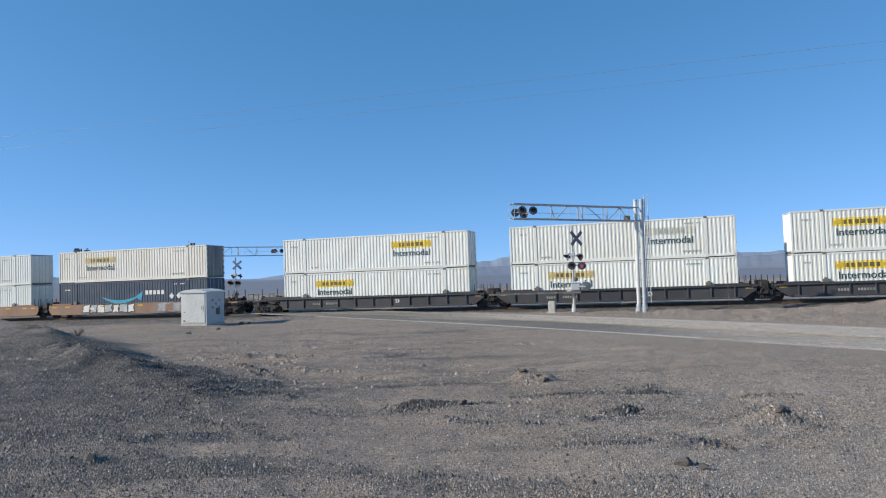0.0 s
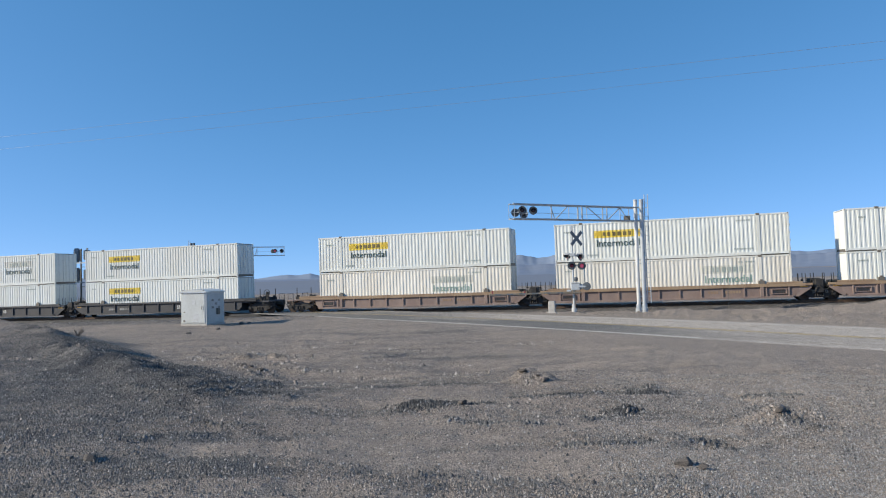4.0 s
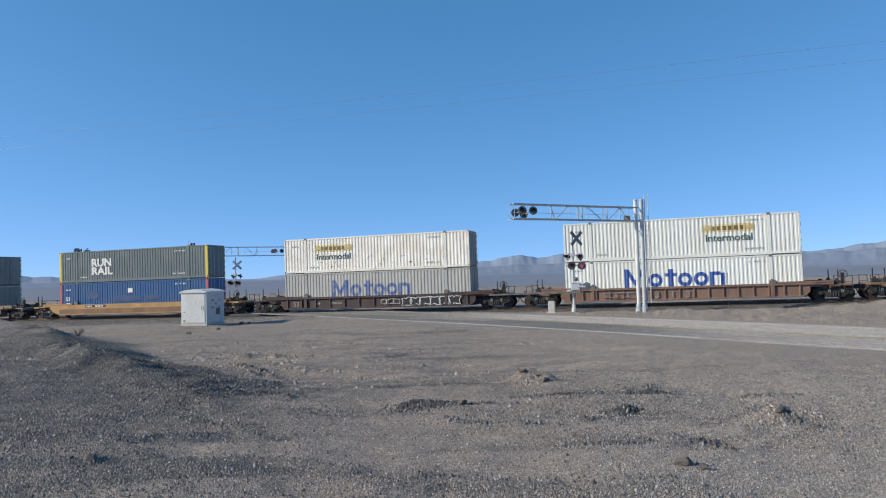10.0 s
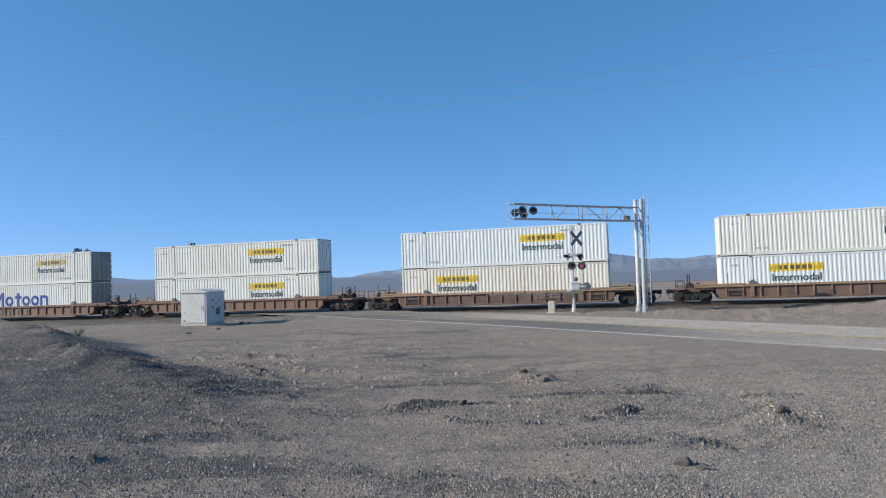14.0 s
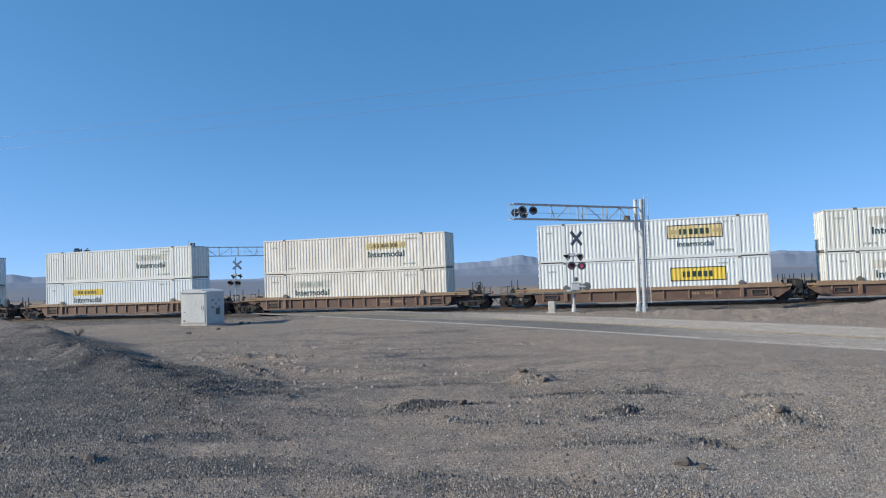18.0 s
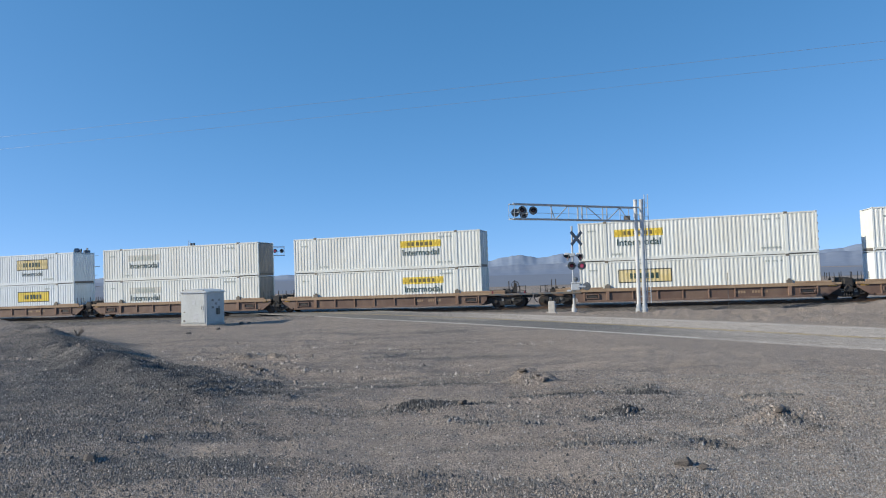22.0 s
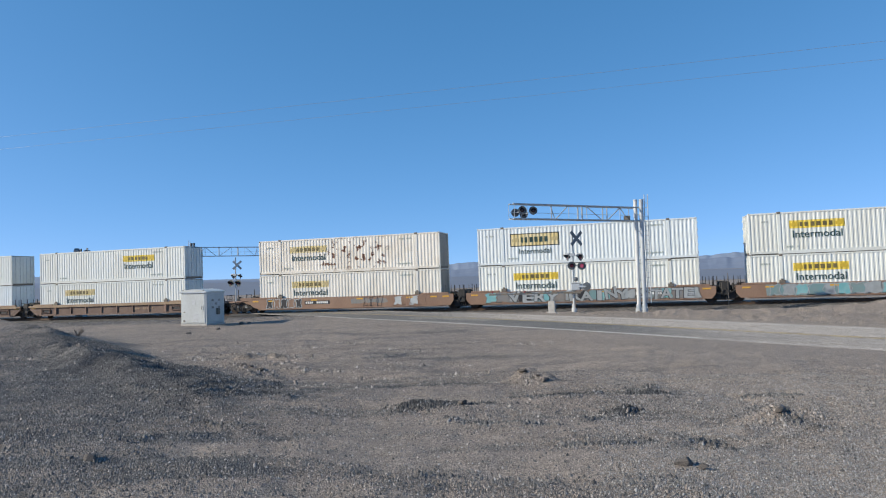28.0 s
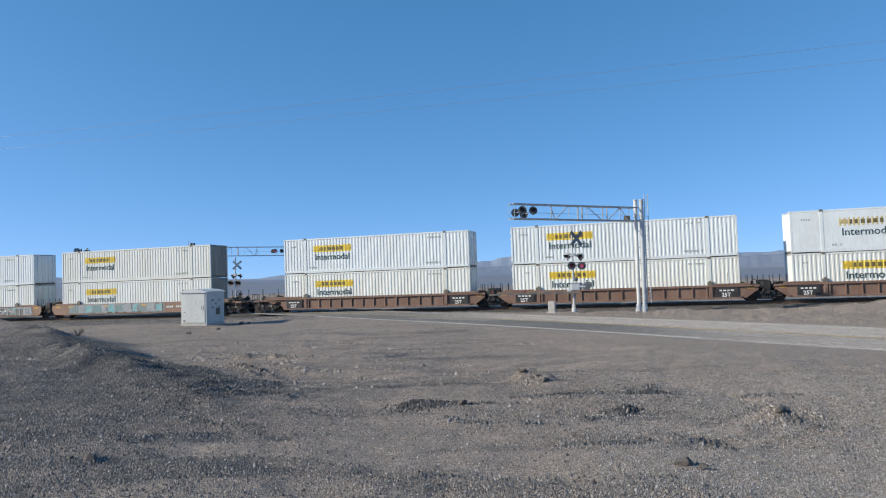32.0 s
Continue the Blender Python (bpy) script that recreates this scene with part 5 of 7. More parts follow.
def car_marks(car, rows, material, label, y=-1.486):
    tagged(part("mark_bar", as_mesh(boxes(*[(a, b, y - 0.008, y - 0.001, c, d) for a, b, c, d in rows]), "mark_bar", material), material, car, label), kind="stuff")


def number_bars(x, z, n, h=0.17, w=0.13):
    return [(x + k * (w + 0.05), x + k * (w + 0.05) + w, z, z + h) for k in range(n)]


def ribbon(bm, pts, width, y0, y1):
    """A sprayed line of that width through points in x and z."""
    left, right = [], []
    for k, p in enumerate(pts):
        a, b = pts[max(0, k - 1)], pts[min(len(pts) - 1, k + 1)]
        d = Vector((b[0] - a[0], b[1] - a[1]))
        d = d.normalized() if d.length else Vector((1, 0))
        left.append((p[0] - d.y * width / 2, p[1] + d.x * width / 2))
        right.append((p[0] + d.y * width / 2, p[1] - d.x * width / 2))
    rows = [[bm.verts.new((u[0], y, u[1])) for u in (l, r) for y in (y0, y1)] for l, r in zip(left, right)]
    for p, q in zip(rows, rows[1:]):
        for u, v in ((0, 1), (1, 3), (3, 2), (2, 0)):
            bm.faces.new((p[u], p[v], q[v], q[u]))
    bmesh.ops.recalc_face_normals(bm, faces=bm.faces[:])
    return bm


def spray(car, x0, x1, seed, fills, edge, y=-1.487, n=7, z0=0.37, z1=1.19, line=0.055):
    """Sprayed tags: leaning angular shapes with an outline and loose strokes."""
    step = (x1 - x0) / n
    for k in range(n):
        q = random.Random(seed * 31 + k)
        cx, lean = x0 + (k + 0.5) * step, q.uniform(-0.12, 0.2)
        w, zm = step * q.uniform(0.4, 0.75), (z0 + z1) / 2
        u = q.uniform
        outline = [(-w * u(0.85, 1.05), z0 + u(0, 0.08)), (-w * u(0.05, 0.4), z0 + u(0.0, 0.1)), (-w * u(0.0, 0.3), z0 + u(0.05, 0.2)), (w * u(0.1, 0.4), z0 + u(0.0, 0.12)), (w * u(0.8, 1.05), z0 + u(0.0, 0.14)),
                   (w * u(0.55, 0.8), zm + u(-0.1, 0.1)), (w * u(0.8, 1.05), z1 - u(0.0, 0.1)), (w * u(0.1, 0.4), z1 - u(0.0, 0.06)), (-w * u(0.0, 0.2), z1 - u(0.0, 0.16)), (-w * u(0.3, 0.6), z1 - u(0.0, 0.08)), (-w * u(0.85, 1.05), z1 - u(0.05, 0.2)), (-w * u(0.6, 0.8), zm)]
        outline = [(cx + px + lean * (pz - zm), pz) for px, pz in outline]
        yy = y - 0.0004 * k
        fill = fills[k % len(fills)] if fills else None
        if fill:
            part("sprayed_shape", as_mesh(prism(bmesh.new(), outline, yy - 0.002, yy), "sprayed_shape", fill), fill, car)
        if edge:
            part("sprayed_outline", as_mesh(ribbon(bmesh.new(), outline + outline[:2], line, yy - 0.010, yy - 0.0105 + 0.004), "sprayed_outline", edge), edge, car)


# ---- the train: left end of each stack when the clip begins, kind of car, its ends, and the two boxes ----
# a box is paint, place of the sign along the wall, style of the sign
TRAIN = (
    (-72.42, "tan", "n", "j", ("W", 0, ""), ("W", 0, "")),
    (-52.95, "tan", "n", "c", ("C", 2.9, "F"), ("navy", 0, "")),
    (-29.28, "grey", "c", "j", ("W", 9.6, "Y"), ("W", 2.8, "Y")),
    (-9.83, "grey", "n", "j", ("W", 9.9, "G1"), ("W", 2.7, "F")),
    (9.83, "grey", "n", "c", ("W", 2.5, "Y"), ("W", 2.5, "Y")),
    (33.73, "dusky", "c", "j", ("W", 2.6, "Y"), ("C", 9.6, "G")),
    (53.32, "dusky", "n", "j", ("W", 2.8, "Y"), ("C", 10.2, "G")),
    (72.85, "dusky", "n", "c", ("W", 2.5, "F"), ("W", 2.6, "Y")),
    (96.41, "yellow", "c", "c", ("slate", 0, ""), ("blue", 0, "")),
    (120.08, "maroon", "c", "c", ("spot", 2.7, "F"), ("grey", 0, "M")),
    (143.57, "ochre", "c", "c", ("W", 9.7, "F"), ("W", 0, "M")),
    (166.76, "ochre", "c", "c", ("W", 9.4, "Y"), ("W", 9.4, "Y")),
    (190.30, "rib", "c", "c", ("K", 9.5, "Y"), ("C", 2.7, "Y")),
    (214.18, "rib", "c", "c", ("W", 10.0, "G1"), ("K", 3.0, "Y")),
    (237.53, "rib", "c", "c", ("C", 9.3, "F"), ("C", 2.6, "G1")),
    (261.01, "brown", "c", "j", ("K", 9.2, "D1"), ("K", 9.3, "B")),
    (280.55, "brown", "n", "j", ("W", 2.6, "G1"), ("W", 2.7, "G1")),
    (300.10, "brown", "n", "c", ("W", 9.4, "Y"), ("W", 9.5, "Y")),
    (323.77, "brown", "c", "j", ("W", 2.5, "Y"), ("W", 2.6, "D")),
    (343.20, "brown", "n", "j", ("W", 2.7, "G"), ("K", 2.6, "B")),
    (362.75, "brown", "n", "c", ("W", 9.4, "Y"), ("W", 2.8, "F")),
    (386.36, "tan", "c", "j", ("rust", 2.8, "F"), ("C", 2.9, "F")),
    (405.59, "tan", "n", "j", ("K", 2.4, "D1"), ("W", 2.6, "Y")),
    (425.09, "tan", "n", "c", ("W", 2.5, "Y"), ("W", 2.6, "Y")),
    (448.45, "ochre", "c", "j", ("K", 2.6, "Y"), ("W", 2.7, "Y")),
    (467.95, "ochre", "n", "j", ("K", 2.6, "Y"), ("W", 2.7, "Y")),
    (487.45, "ochre", "n", "c", ("smooth", 2.9, "F"), ("W", 3.0, "Y")),
)
PAINTS = {"W": (WHITE, "white"), "C": (CREAM, "cream white"), "K": (COOL, "clean bright white"), "rust": (RUSTED, "white rust-blotched"), "spot": (SPOTTED, "dirty white rust-spotted"),
          "grey": (GREYC, "dull grey"), "navy": (NAVY, "dark navy"), "slate": (SLATE, "slate grey green white-lettered"), "blue": (BLUE, "bright blue"), "smooth": (COOL, "white smooth-panelled")}
SIGNS = {"Y": "yellow sign panel", "F": "faded gold sign panel", "G": "ghostly faded sign", "B": "black-bordered yellow sign", "D": "black-bordered gold sign", "M": "large blue brand lettering", "": "plain side"}
MOVING = []


def make_box(spec, level, index):
    paint, x, style = spec
    p, word = PAINTS[paint]
    trim = {"slate": YELLOW, "blue": RED}.get(paint)
    text = f"{word} corrugated container with {SIGNS[style[:1]]}" if paint != "smooth" else "white smooth-panelled container with faded gold sign"
    text += ", on top" if level else ", in the well"
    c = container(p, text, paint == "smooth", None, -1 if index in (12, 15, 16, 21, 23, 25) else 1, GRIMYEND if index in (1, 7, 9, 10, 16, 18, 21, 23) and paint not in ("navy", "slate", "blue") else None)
    if level == 0:
        c["lower"] = 1
    if style == "M":
        rounded_letters(c, -HALF + 4.3, -HALF + 11.6, 0.9, 2.25, INKBLUEWORN if paint == "grey" else INKBLUE)
    elif style in ("G1",):
        sign(c, x, "G")
        for o in c.children:
            if o.name.startswith("word"):
                o.data = SHAPES.setdefault(("word", INK, 1.0), fresh(INTER, INK))
    elif style:
        sign(c, x, style[0], style.endswith("1"))
    if paint == "slate":
        for z, text in ((1.45, "RUN"), (0.68, "RAIL")):
            me = fresh(words(text, 0.9, 0.006, 0.05), INKWHITE)
            wide, tall = max(v.co.x for v in me.vertices), max(v.co.z for v in me.vertices)
            me.transform(Matrix.Diagonal(((2.4 if text == "RAIL" else 2.25) / wide, 1, 0.70 / tall, 1)))
            part("word", me, INKWHITE, c, "bold white lettering", pose(-HALF + 3.66, -HW - 0.004, z))
    if paint == "blue":
        for x0, x1, zm, tall, seed in ((3.1, 4.5, 1.72, 0.42, 1), (5.9, 9.2, 1.35, 0.30, 2), (9.4, 11.2, 1.38, 0.24, 3)):
            r = random.Random(seed)
            rim = [(-HALF + (x0 + x1) / 2 + (x1 - x0) / 2 * math.copysign(abs(math.cos(a)) ** 0.7, math.cos(a)) * r.uniform(0.9, 1.04), zm + tall * math.copysign(abs(math.sin(a)) ** 0.8, math.sin(a)) * r.uniform(0.82, 1.05)) for a in np.linspace(0.05, 6.33, 22)[:-1]]
            part("faded_name", as_mesh(prism(bmesh.new(), rim, -HW - 0.002, -HW + 0.006), "faded_name", OVERPAINT), OVERPAINT, c, "dark patch over an old name")
        blocks(c, "label", [(-HALF + 7.7, -HALF + 8.2, 1.85, 2.25), (-HALF + 0.75, -HALF + 1.15, 0.75, 1.05)], INKWHITE, "white label")
        part("word", fresh(words("53", 0.34, 0.006, 0.01), INKWHITE), INKWHITE, c, "white number", pose(-HALF + 0.7, -HW, 1.25))
    if trim:
        for o in [o for o in c.children if o.name.startswith("corner_post")]:
            o.data = fresh(o.data, trim)
        for e in (-1, 1):
            part("corner_band", as_mesh(boxes((*sorted((e * (HALF - 0.125), e * (HALF - 0.23))), -HW - 0.004, -HW + 0.05, 0.01, CH - 0.01)), "corner_band", trim), trim, c, "painted corner band")
    if paint == "navy":
        swoosh(c, CYAN)
        for x in (HALF - 3.7, HALF - 2.95):
            part("placard", as_mesh(prism(bmesh.new(), [(x - 0.27, 1.42), (x, 1.15), (x + 0.27, 1.42), (x, 1.69)], -HW - 0.006, -HW), "placard", INKWHITE), INKWHITE, c, "white diamond placard")
        blocks(c, "letter_block", [(1.6 + k * 0.42, 1.6 + k * 0.42 + 0.3, 1.6, 1.98) for k in range(5)], INKWHITE, "white brand block")
    small_marks(c, INKWHITE if paint in ("navy", "slate", "blue") else GHOSTINK, index * 2 + level)
    return c


for i, (left, kind, e0, e1, upper, lower) in enumerate(TRAIN):
    mid = left + CL / 2
    car = well_car(kind, e0, e1, mid)
    MOVING.append((car, mid, 0.0))
    MOVING.append((make_box(lower, 0, i), mid, Z_BASE))
    MOVING.append((make_box(upper, 1, i), mid, Z_BASE + CH + 0.036))
    if kind == "grey":
        car_marks(car, number_bars(-5.4, 0.6, 4) + number_bars(-4.2, 0.6, 6), INKGREY, "car number as bars", -1.412)
        part("word", fresh(words("53", 0.26, 0.006, 0.008), INKWHITE), INKWHITE, car, "white number", pose(1.9, -1.413, 0.62))
    if kind == "maroon":
        part("word", fresh(words("53", 0.40, 0.006, 0.006), CHALK), CHALK, car, "chalky number", pose(-7.3, -1.413, 0.5))
        car_marks(car, number_bars(-5.3, 0.62, 3) + number_bars(-3.9, 0.62, 6), INKGREY, "car number as bars", -1.412)
    if kind in ("brown", "dusky", "rib"):
        car_marks(car, number_bars(2.6, 0.62, 4) + number_bars(3.7, 0.62, 6), TANCHORD, "car number as bars", -1.412)
    if kind == "tan":
        at = -4.6 if i < 20 else -3.7 if i == 21 else 3.6
        if i == 21:
            car_marks(car, [(at - 0.1, at + 2.2, 0.66, 0.95)], SPRAYBLACK, "dark number panel", -1.480)
        car_marks(car, number_bars(at, 0.72, 4) + number_bars(at + 1.0, 0.72, 6), INKWHITE, "car number as bars", -1.490)
        car_marks(car, [(x, x + 0.55, 0.96, 1.07) for x in (-8.7, -7.2, -3.2, 0.9, 5.2, 7.2, 8.2)], AMBER, "yellow reflective strips")
    if kind == "yellow":
        car_marks(car, [(-5.0, -2.7, 0.94, 1.14)], SPRAYBLACK, "dark number panel", -1.481)
        car_marks(car, number_bars(-4.85, 0.98, 4, 0.12, 0.11) + number_bars(-3.9, 0.98, 6, 0.12, 0.11), INKWHITE, "car number as bars", -1.490)
        part("lower_panel", as_mesh(boxes((-8.0, 8.0, -1.4835, -1.479, 0.36, 0.80)), "lower_panel", CARGRIME), CARGRIME, car, "grimy brown lower side")
        car_marks(car, [(x, x + 0.5, 1.0, 1.08) for x in (-7.6, 0.6, 6.6)], AMBER, "yellow reflective strips", -1.481)
    if kind == "ochre" and i > 20:
        for e in (-1, 1):
            x = e * 7.15
            p = part("stencil_panel", as_mesh(boxes((x - 0.72, x + 0.72, -1.50, -1.492, 0.36, 1.05)), "stencil_panel", CARBLACK), CARBLACK, car, "black stencil panel")
            part("word", fresh(words("25T", 0.26, 0.006, 0.01), INKWHITE), INKWHITE, p, "white lettering", pose(x - 0.35, -1.505, 0.42))
            part("mark_bar", as_mesh(boxes(*[(x - 0.5 + k * 0.26, x - 0.32 + k * 0.26, -1.506, -1.501, 0.8, 0.9) for k in range(4)]), "mark_bar", INKWHITE), INKWHITE, p)

def wash(car, x0, x1, z0, z1, seed, material, y=-1.4815):
    """A ragged sheet of sprayed colour on the side of a car."""
    r = random.Random(seed)
    n = max(6, int((x1 - x0) * 2.5))
    top = [(x0 + (x1 - x0) * k / n + r.uniform(-0.08, 0.08), z1 - r.uniform(0, 0.16)) for k in range(n + 1)]
    low = [(x0 + (x1 - x0) * k / n + r.uniform(-0.08, 0.08), z0 + r.uniform(0, 0.10)) for k in range(n + 1)]
    part("sprayed_wash", as_mesh(prism(bmesh.new(), top + low[::-1], y, y + 0.004), "sprayed_wash", material), material, car, "ragged wash of sprayed paint")


CARS = [m[0] for m in MOVING[::3]]
wash(CARS[22], -6.0, 8.0, 0.34, 1.19, 41, WASHGREY)
wash(CARS[23], -7.2, -1.9, 0.34, 1.18, 42, WASHTEAL)
wash(CARS[23], -2.0, 3.4, 0.34, 1.16, 43, WASHGREY)
wash(CARS[21], 0.4, 3.6, 0.62, 1.08, 44, WASHGREY)
wash(CARS[1], 2.9, 7.9, 0.40, 1.12, 45, WASHGREY)
spray(CARS[0], -7, 1, 3, (TEAL, SILVER), SPRAYBLACK, n=9)
spray(CARS[1], -5.2, 0.6, 4, (INKWHITE, SILVER), SPRAYBLACK, n=7, line=0.075)
spray(CARS[1], 3.1, 7.8, 5, (SPRAYGREY, CARTAN), SPRAYGREY, n=6)
spray(CARS[9], 0.6, 2.2, 16, (), INKWHITE, n=3, y=-1.494, z0=0.5, z1=0.95, line=0.03)
spray(CARS[9], 2.4, 7.2, 6, (SPRAYBLACK,), INKWHITE, n=6, y=-1.494, z0=0.34, z1=1.06, line=0.06)
spray(CARS[10], -5.2, -2.8, 12, (), INKGREY, n=3, y=-1.494, z0=0.45, z1=0.95, line=0.05)
for digit, x in (("1", -2.58), ("3", -1.72), ("1", -0.66), ("2", 0.38)):
    part("word", fresh(words(digit, 0.46, 0.006, 0.012), INKGREY), INKGREY, CARS[10], "chalky sprayed figure", pose(x, -1.496, 0.46))
spray(CARS[12], 2.6, 4.4, 14, (), INKGREY, n=3, y=-1.494, z0=0.55, z1=0.95, line=0.04)
spray(CARS[21], -7.4, -4.0, 7, (SPRAYBLACK, CARTAN), SILVER, n=5)
spray(CARS[21], 4.2, 6.8, 8, (SILVER, CARTAN), CARTAN, n=4)
spray(CARS[21], 1.6, 3.2, 18, (), SPRAYBLACK, n=3, line=0.03)
spray(CARS[22], -7.5, 7.9, 9, (TEAL, WASHGREY, SPRAYGREY, SPRAYBLACK, WASHTEAL), WASHGREY, n=18, line=0.05)
for text, x0, x1 in (("VERY", -5.7, -2.0), ("RAINY", -1.2, 3.2), ("STATE", 3.9, 7.6)):
    for ink, heavy, lift in ((SPRAYBLACK, 0.06, 0.0), (SPRAYGREY, 0.03, 0.007)):
        q = random.Random(len(text) * 7 + ord(text[0]))
        step = (x1 - x0) / len(text)
        for k, c in enumerate(text):
            me = words(c, 0.66, 0.006, heavy)
            wide = max(v.co.x for v in me.vertices)
            part("letter", fresh(me, ink), ink, CARS[22], "tall silver white sprayed letter", pose(x0 + (k + (0.25 if c == "I" else 0)) * step, -1.506 - lift, 0.40 + q.uniform(-0.03, 0.06), 0, q.uniform(-9, 9), 0) @ Matrix.Diagonal((step * (0.5 if c == "I" else 1.06) / wide, 1, q.uniform(0.98, 1.14), 1)))
spray(CARS[23], -7.0, 3.2, 10, (WASHTEAL, SPRAYGREY, TEAL), SPRAYGREY, n=12, line=0.07)
spray(CARS[23], 5.6, 7.4, 20, (), SILVER, n=3, line=0.03)

# ---- crossing signals ----


def lens_unit(parent, m, lit, name="flasher", dark=None, rim=None):
    """A flashing light: round black backing, hood and red lens, looking along -y."""
    f = part(name, as_mesh(lathe(bmesh.new(), [(0.26, 0.0), (0.26, 0.012), (0.11, 0.014), (0.10, 0.16), (0.05, 0.19)], n=24), "backing", BLACKM), BLACKM, parent, "round black light with a hood", m)
    # grey ring imitates the sky reflected along the light's glossy edge
    part("rim", as_mesh(lathe(bmesh.new(), [(0.256, -0.002), (0.262, -0.012), (0.270, 0.0), (0.262, 0.014)], n=24), "rim", rim or BACKPLATE), rim or BACKPLATE, f, "grey rim painted for the sky's reflection")
    part("lens", as_mesh(lathe(bmesh.new(), [(0.125, -0.004), (0.115, -0.022), (0.07, -0.034), (0.02, -0.038)], n=20), "lens", REDLIT if lit else dark or REDDIM), REDLIT if lit else dark or REDDIM, f, "lit red lens" if lit else "unlit dark red lens")
    bm = bmesh.new()
    a = [(0.16 * math.cos(t), 0.16 * math.sin(t)) for t in np.linspace(-0.35, math.pi + 0.35, 15)]
    for (x0, z0), (x1, z1) in zip(a, a[1:]):
        v = [bm.verts.new(p) for p in ((x0, -0.0, z0), (x1, -0.0, z1), (x1, -0.24 if z1 > 0 else -0.12, z1), (x0, -0.24 if z0 > 0 else -0.12, z0))]
        bm.faces.new(v)
    bmesh.ops.solidify(bm, geom=bm.faces[:], thickness=0.008)
    part("hood", as_mesh(bm, "hood", BLACKM), BLACKM, f)
    return f


def cantilever(name, foot, arm, arm_z, depth, label, heads, paint=None):
    """Mast of two poles with a ladder; a truss arm over the road that carries flashing lights. foot: place; arm: run of the arm as seen from above."""
    thing = tagged(new(name), label, "crossing signal", "cantilever signals of the crossing")
    thing.matrix_world = pose(*foot)
    ax = Vector((arm[0], arm[1], 0))
    length = ax.length
    ax.normalize()
    ay = Vector((-ax.y, ax.x, 0))
    pole_top = arm_z + 0.47

    def at(s, w, z):
        return ax * s + ay * w + Vector((0, 0, z))
    for k, (w, s) in enumerate(((0.0, 0.0), (0.25, -0.26))):
        p = part("pole", tubes((at(s, w, 0.04), at(s, w, pole_top), 0.12 + 0.012 * k), (at(s, w, pole_top), at(s, w, pole_top + 0.05), 0.135 + 0.012 * k), n=16), paint or (POLEWHITE if k == 0 else GALV), thing)
        part("base_flange", tubes((at(s, w, -0.25), at(s, w, 0.05), 0.22), (at(s, w, 0.05), at(s, w, 0.3), 0.165), n=14), GALV, p)
        for i in range(4):
            a = math.pi / 4 + i * math.pi / 2
            part("bolt", tubes((at(s, w, 0.04) + Vector((0.2 * math.cos(a), 0.2 * math.sin(a), 0)), at(s, w, 0.13) + Vector((0.2 * math.cos(a), 0.2 * math.sin(a), 0)), 0.022), n=6), GALV, p)
    for z in np.arange(0.8, pole_top, 1.05):
        part("tie_bar", tubes((at(0, 0, z), at(-0.26, 0.25, z), 0.03), n=8), GALV, thing)
    lad = part("ladder", tubes(*[(at(-0.40 - q, 0.39 + q, 0.35), at(-0.40 - q, 0.39 + q, pole_top + 0.35), 0.027) for q in (0, 0.15)], n=6), GALV, thing, "thin steel ladder")
    rung = as_mesh(tubes((at(-0.40, 0.39, 0), at(-0.55, 0.54, 0), 0.016), n=6), "rung", GALV)
    for z in np.arange(0.5, pole_top + 0.1, 0.3):
        part("rung", rung, GALV, lad, m=pose(0, 0, z))
    part("ladder_bracket", tubes(*[(at(-0.26, 0.25, z), at(-0.36, 0.35, z), 0.014) for z in (1.0, 2.6, 4.2, 5.8)], n=6), GALV, lad)
    # truss of two frames
    truss = part("arm", tubes(*[(at(-0.15, w, z), at(length, w, z), 0.045) for w in (0.16, -0.24) for z in (arm_z, arm_z - depth)], n=8), GALV, thing, "galvanised truss arm")
    k = length / 9.58
    for s, r in ((0.38, 0.022), (1.1, 0.026), (2.55, 0.036), (3.82, 0.02), (4.53, 0.05), (5.23, 0.018), (6.55, 0.034)):
        for w in (0.16, -0.24) if s in (2.55, 4.53) else (-0.24,):
            part("upright", tubes((at(s * k, w, arm_z), at(s * k, w, arm_z - depth), r), n=6), GALV, truss)
    for a, e in ((0.38, 1.1), (2.22, 1.1), (2.55, 3.82), (6.3, 5.3), (6.3, 6.6)):
        part("diagonal", tubes((at(a * k, -0.24, arm_z - depth), at(e * k, -0.24, arm_z), 0.03), n=6), GALV, truss)
    part("hand_rail", tubes((at(0.3, -0.24, arm_z - depth * 0.55), at(length, -0.24, arm_z - depth * 0.55), 0.014), n=6), GALV, truss)
    for z in (arm_z, arm_z - depth):
        for i in range(8):
            s = length * (0.1 + 0.12 * i)
            part("cross_tie", tubes((at(s, 0.16, z), at(s, -0.24, z), 0.02), n=6), GALV, truss)
    part("walkway", boxes((0, 1.9, -0.3, 0.3, -0.03, 0.0)), GALV, truss, "grating platform", Matrix.Translation(at(length - 1.9, -0.04, arm_z - depth - 0.01)) @ Matrix.Rotation(math.atan2(ax.y, ax.x), 4, "Z"))
    part("platform_rail", tubes(*[(at(length - s, w, arm_z - depth), at(length - s, w, arm_z + 0.05), 0.014) for w in (0.26, -0.34) for s in (0.02, 0.9)], n=6), GALV, truss)
    part("junction_box", boxes((-0.2, 0.2, -0.14, 0.14, 0, 0.26), bevel=0.02), CASTING, truss, "dark junction box", Matrix.Translation(at(0.75, 0.0, arm_z - depth + 0.05)))
    for s, w, z, turn, lit in heads:
        part("bracket", tubes((at(s, 0, z), at(s, w, z), 0.025), n=6), GALV, thing)
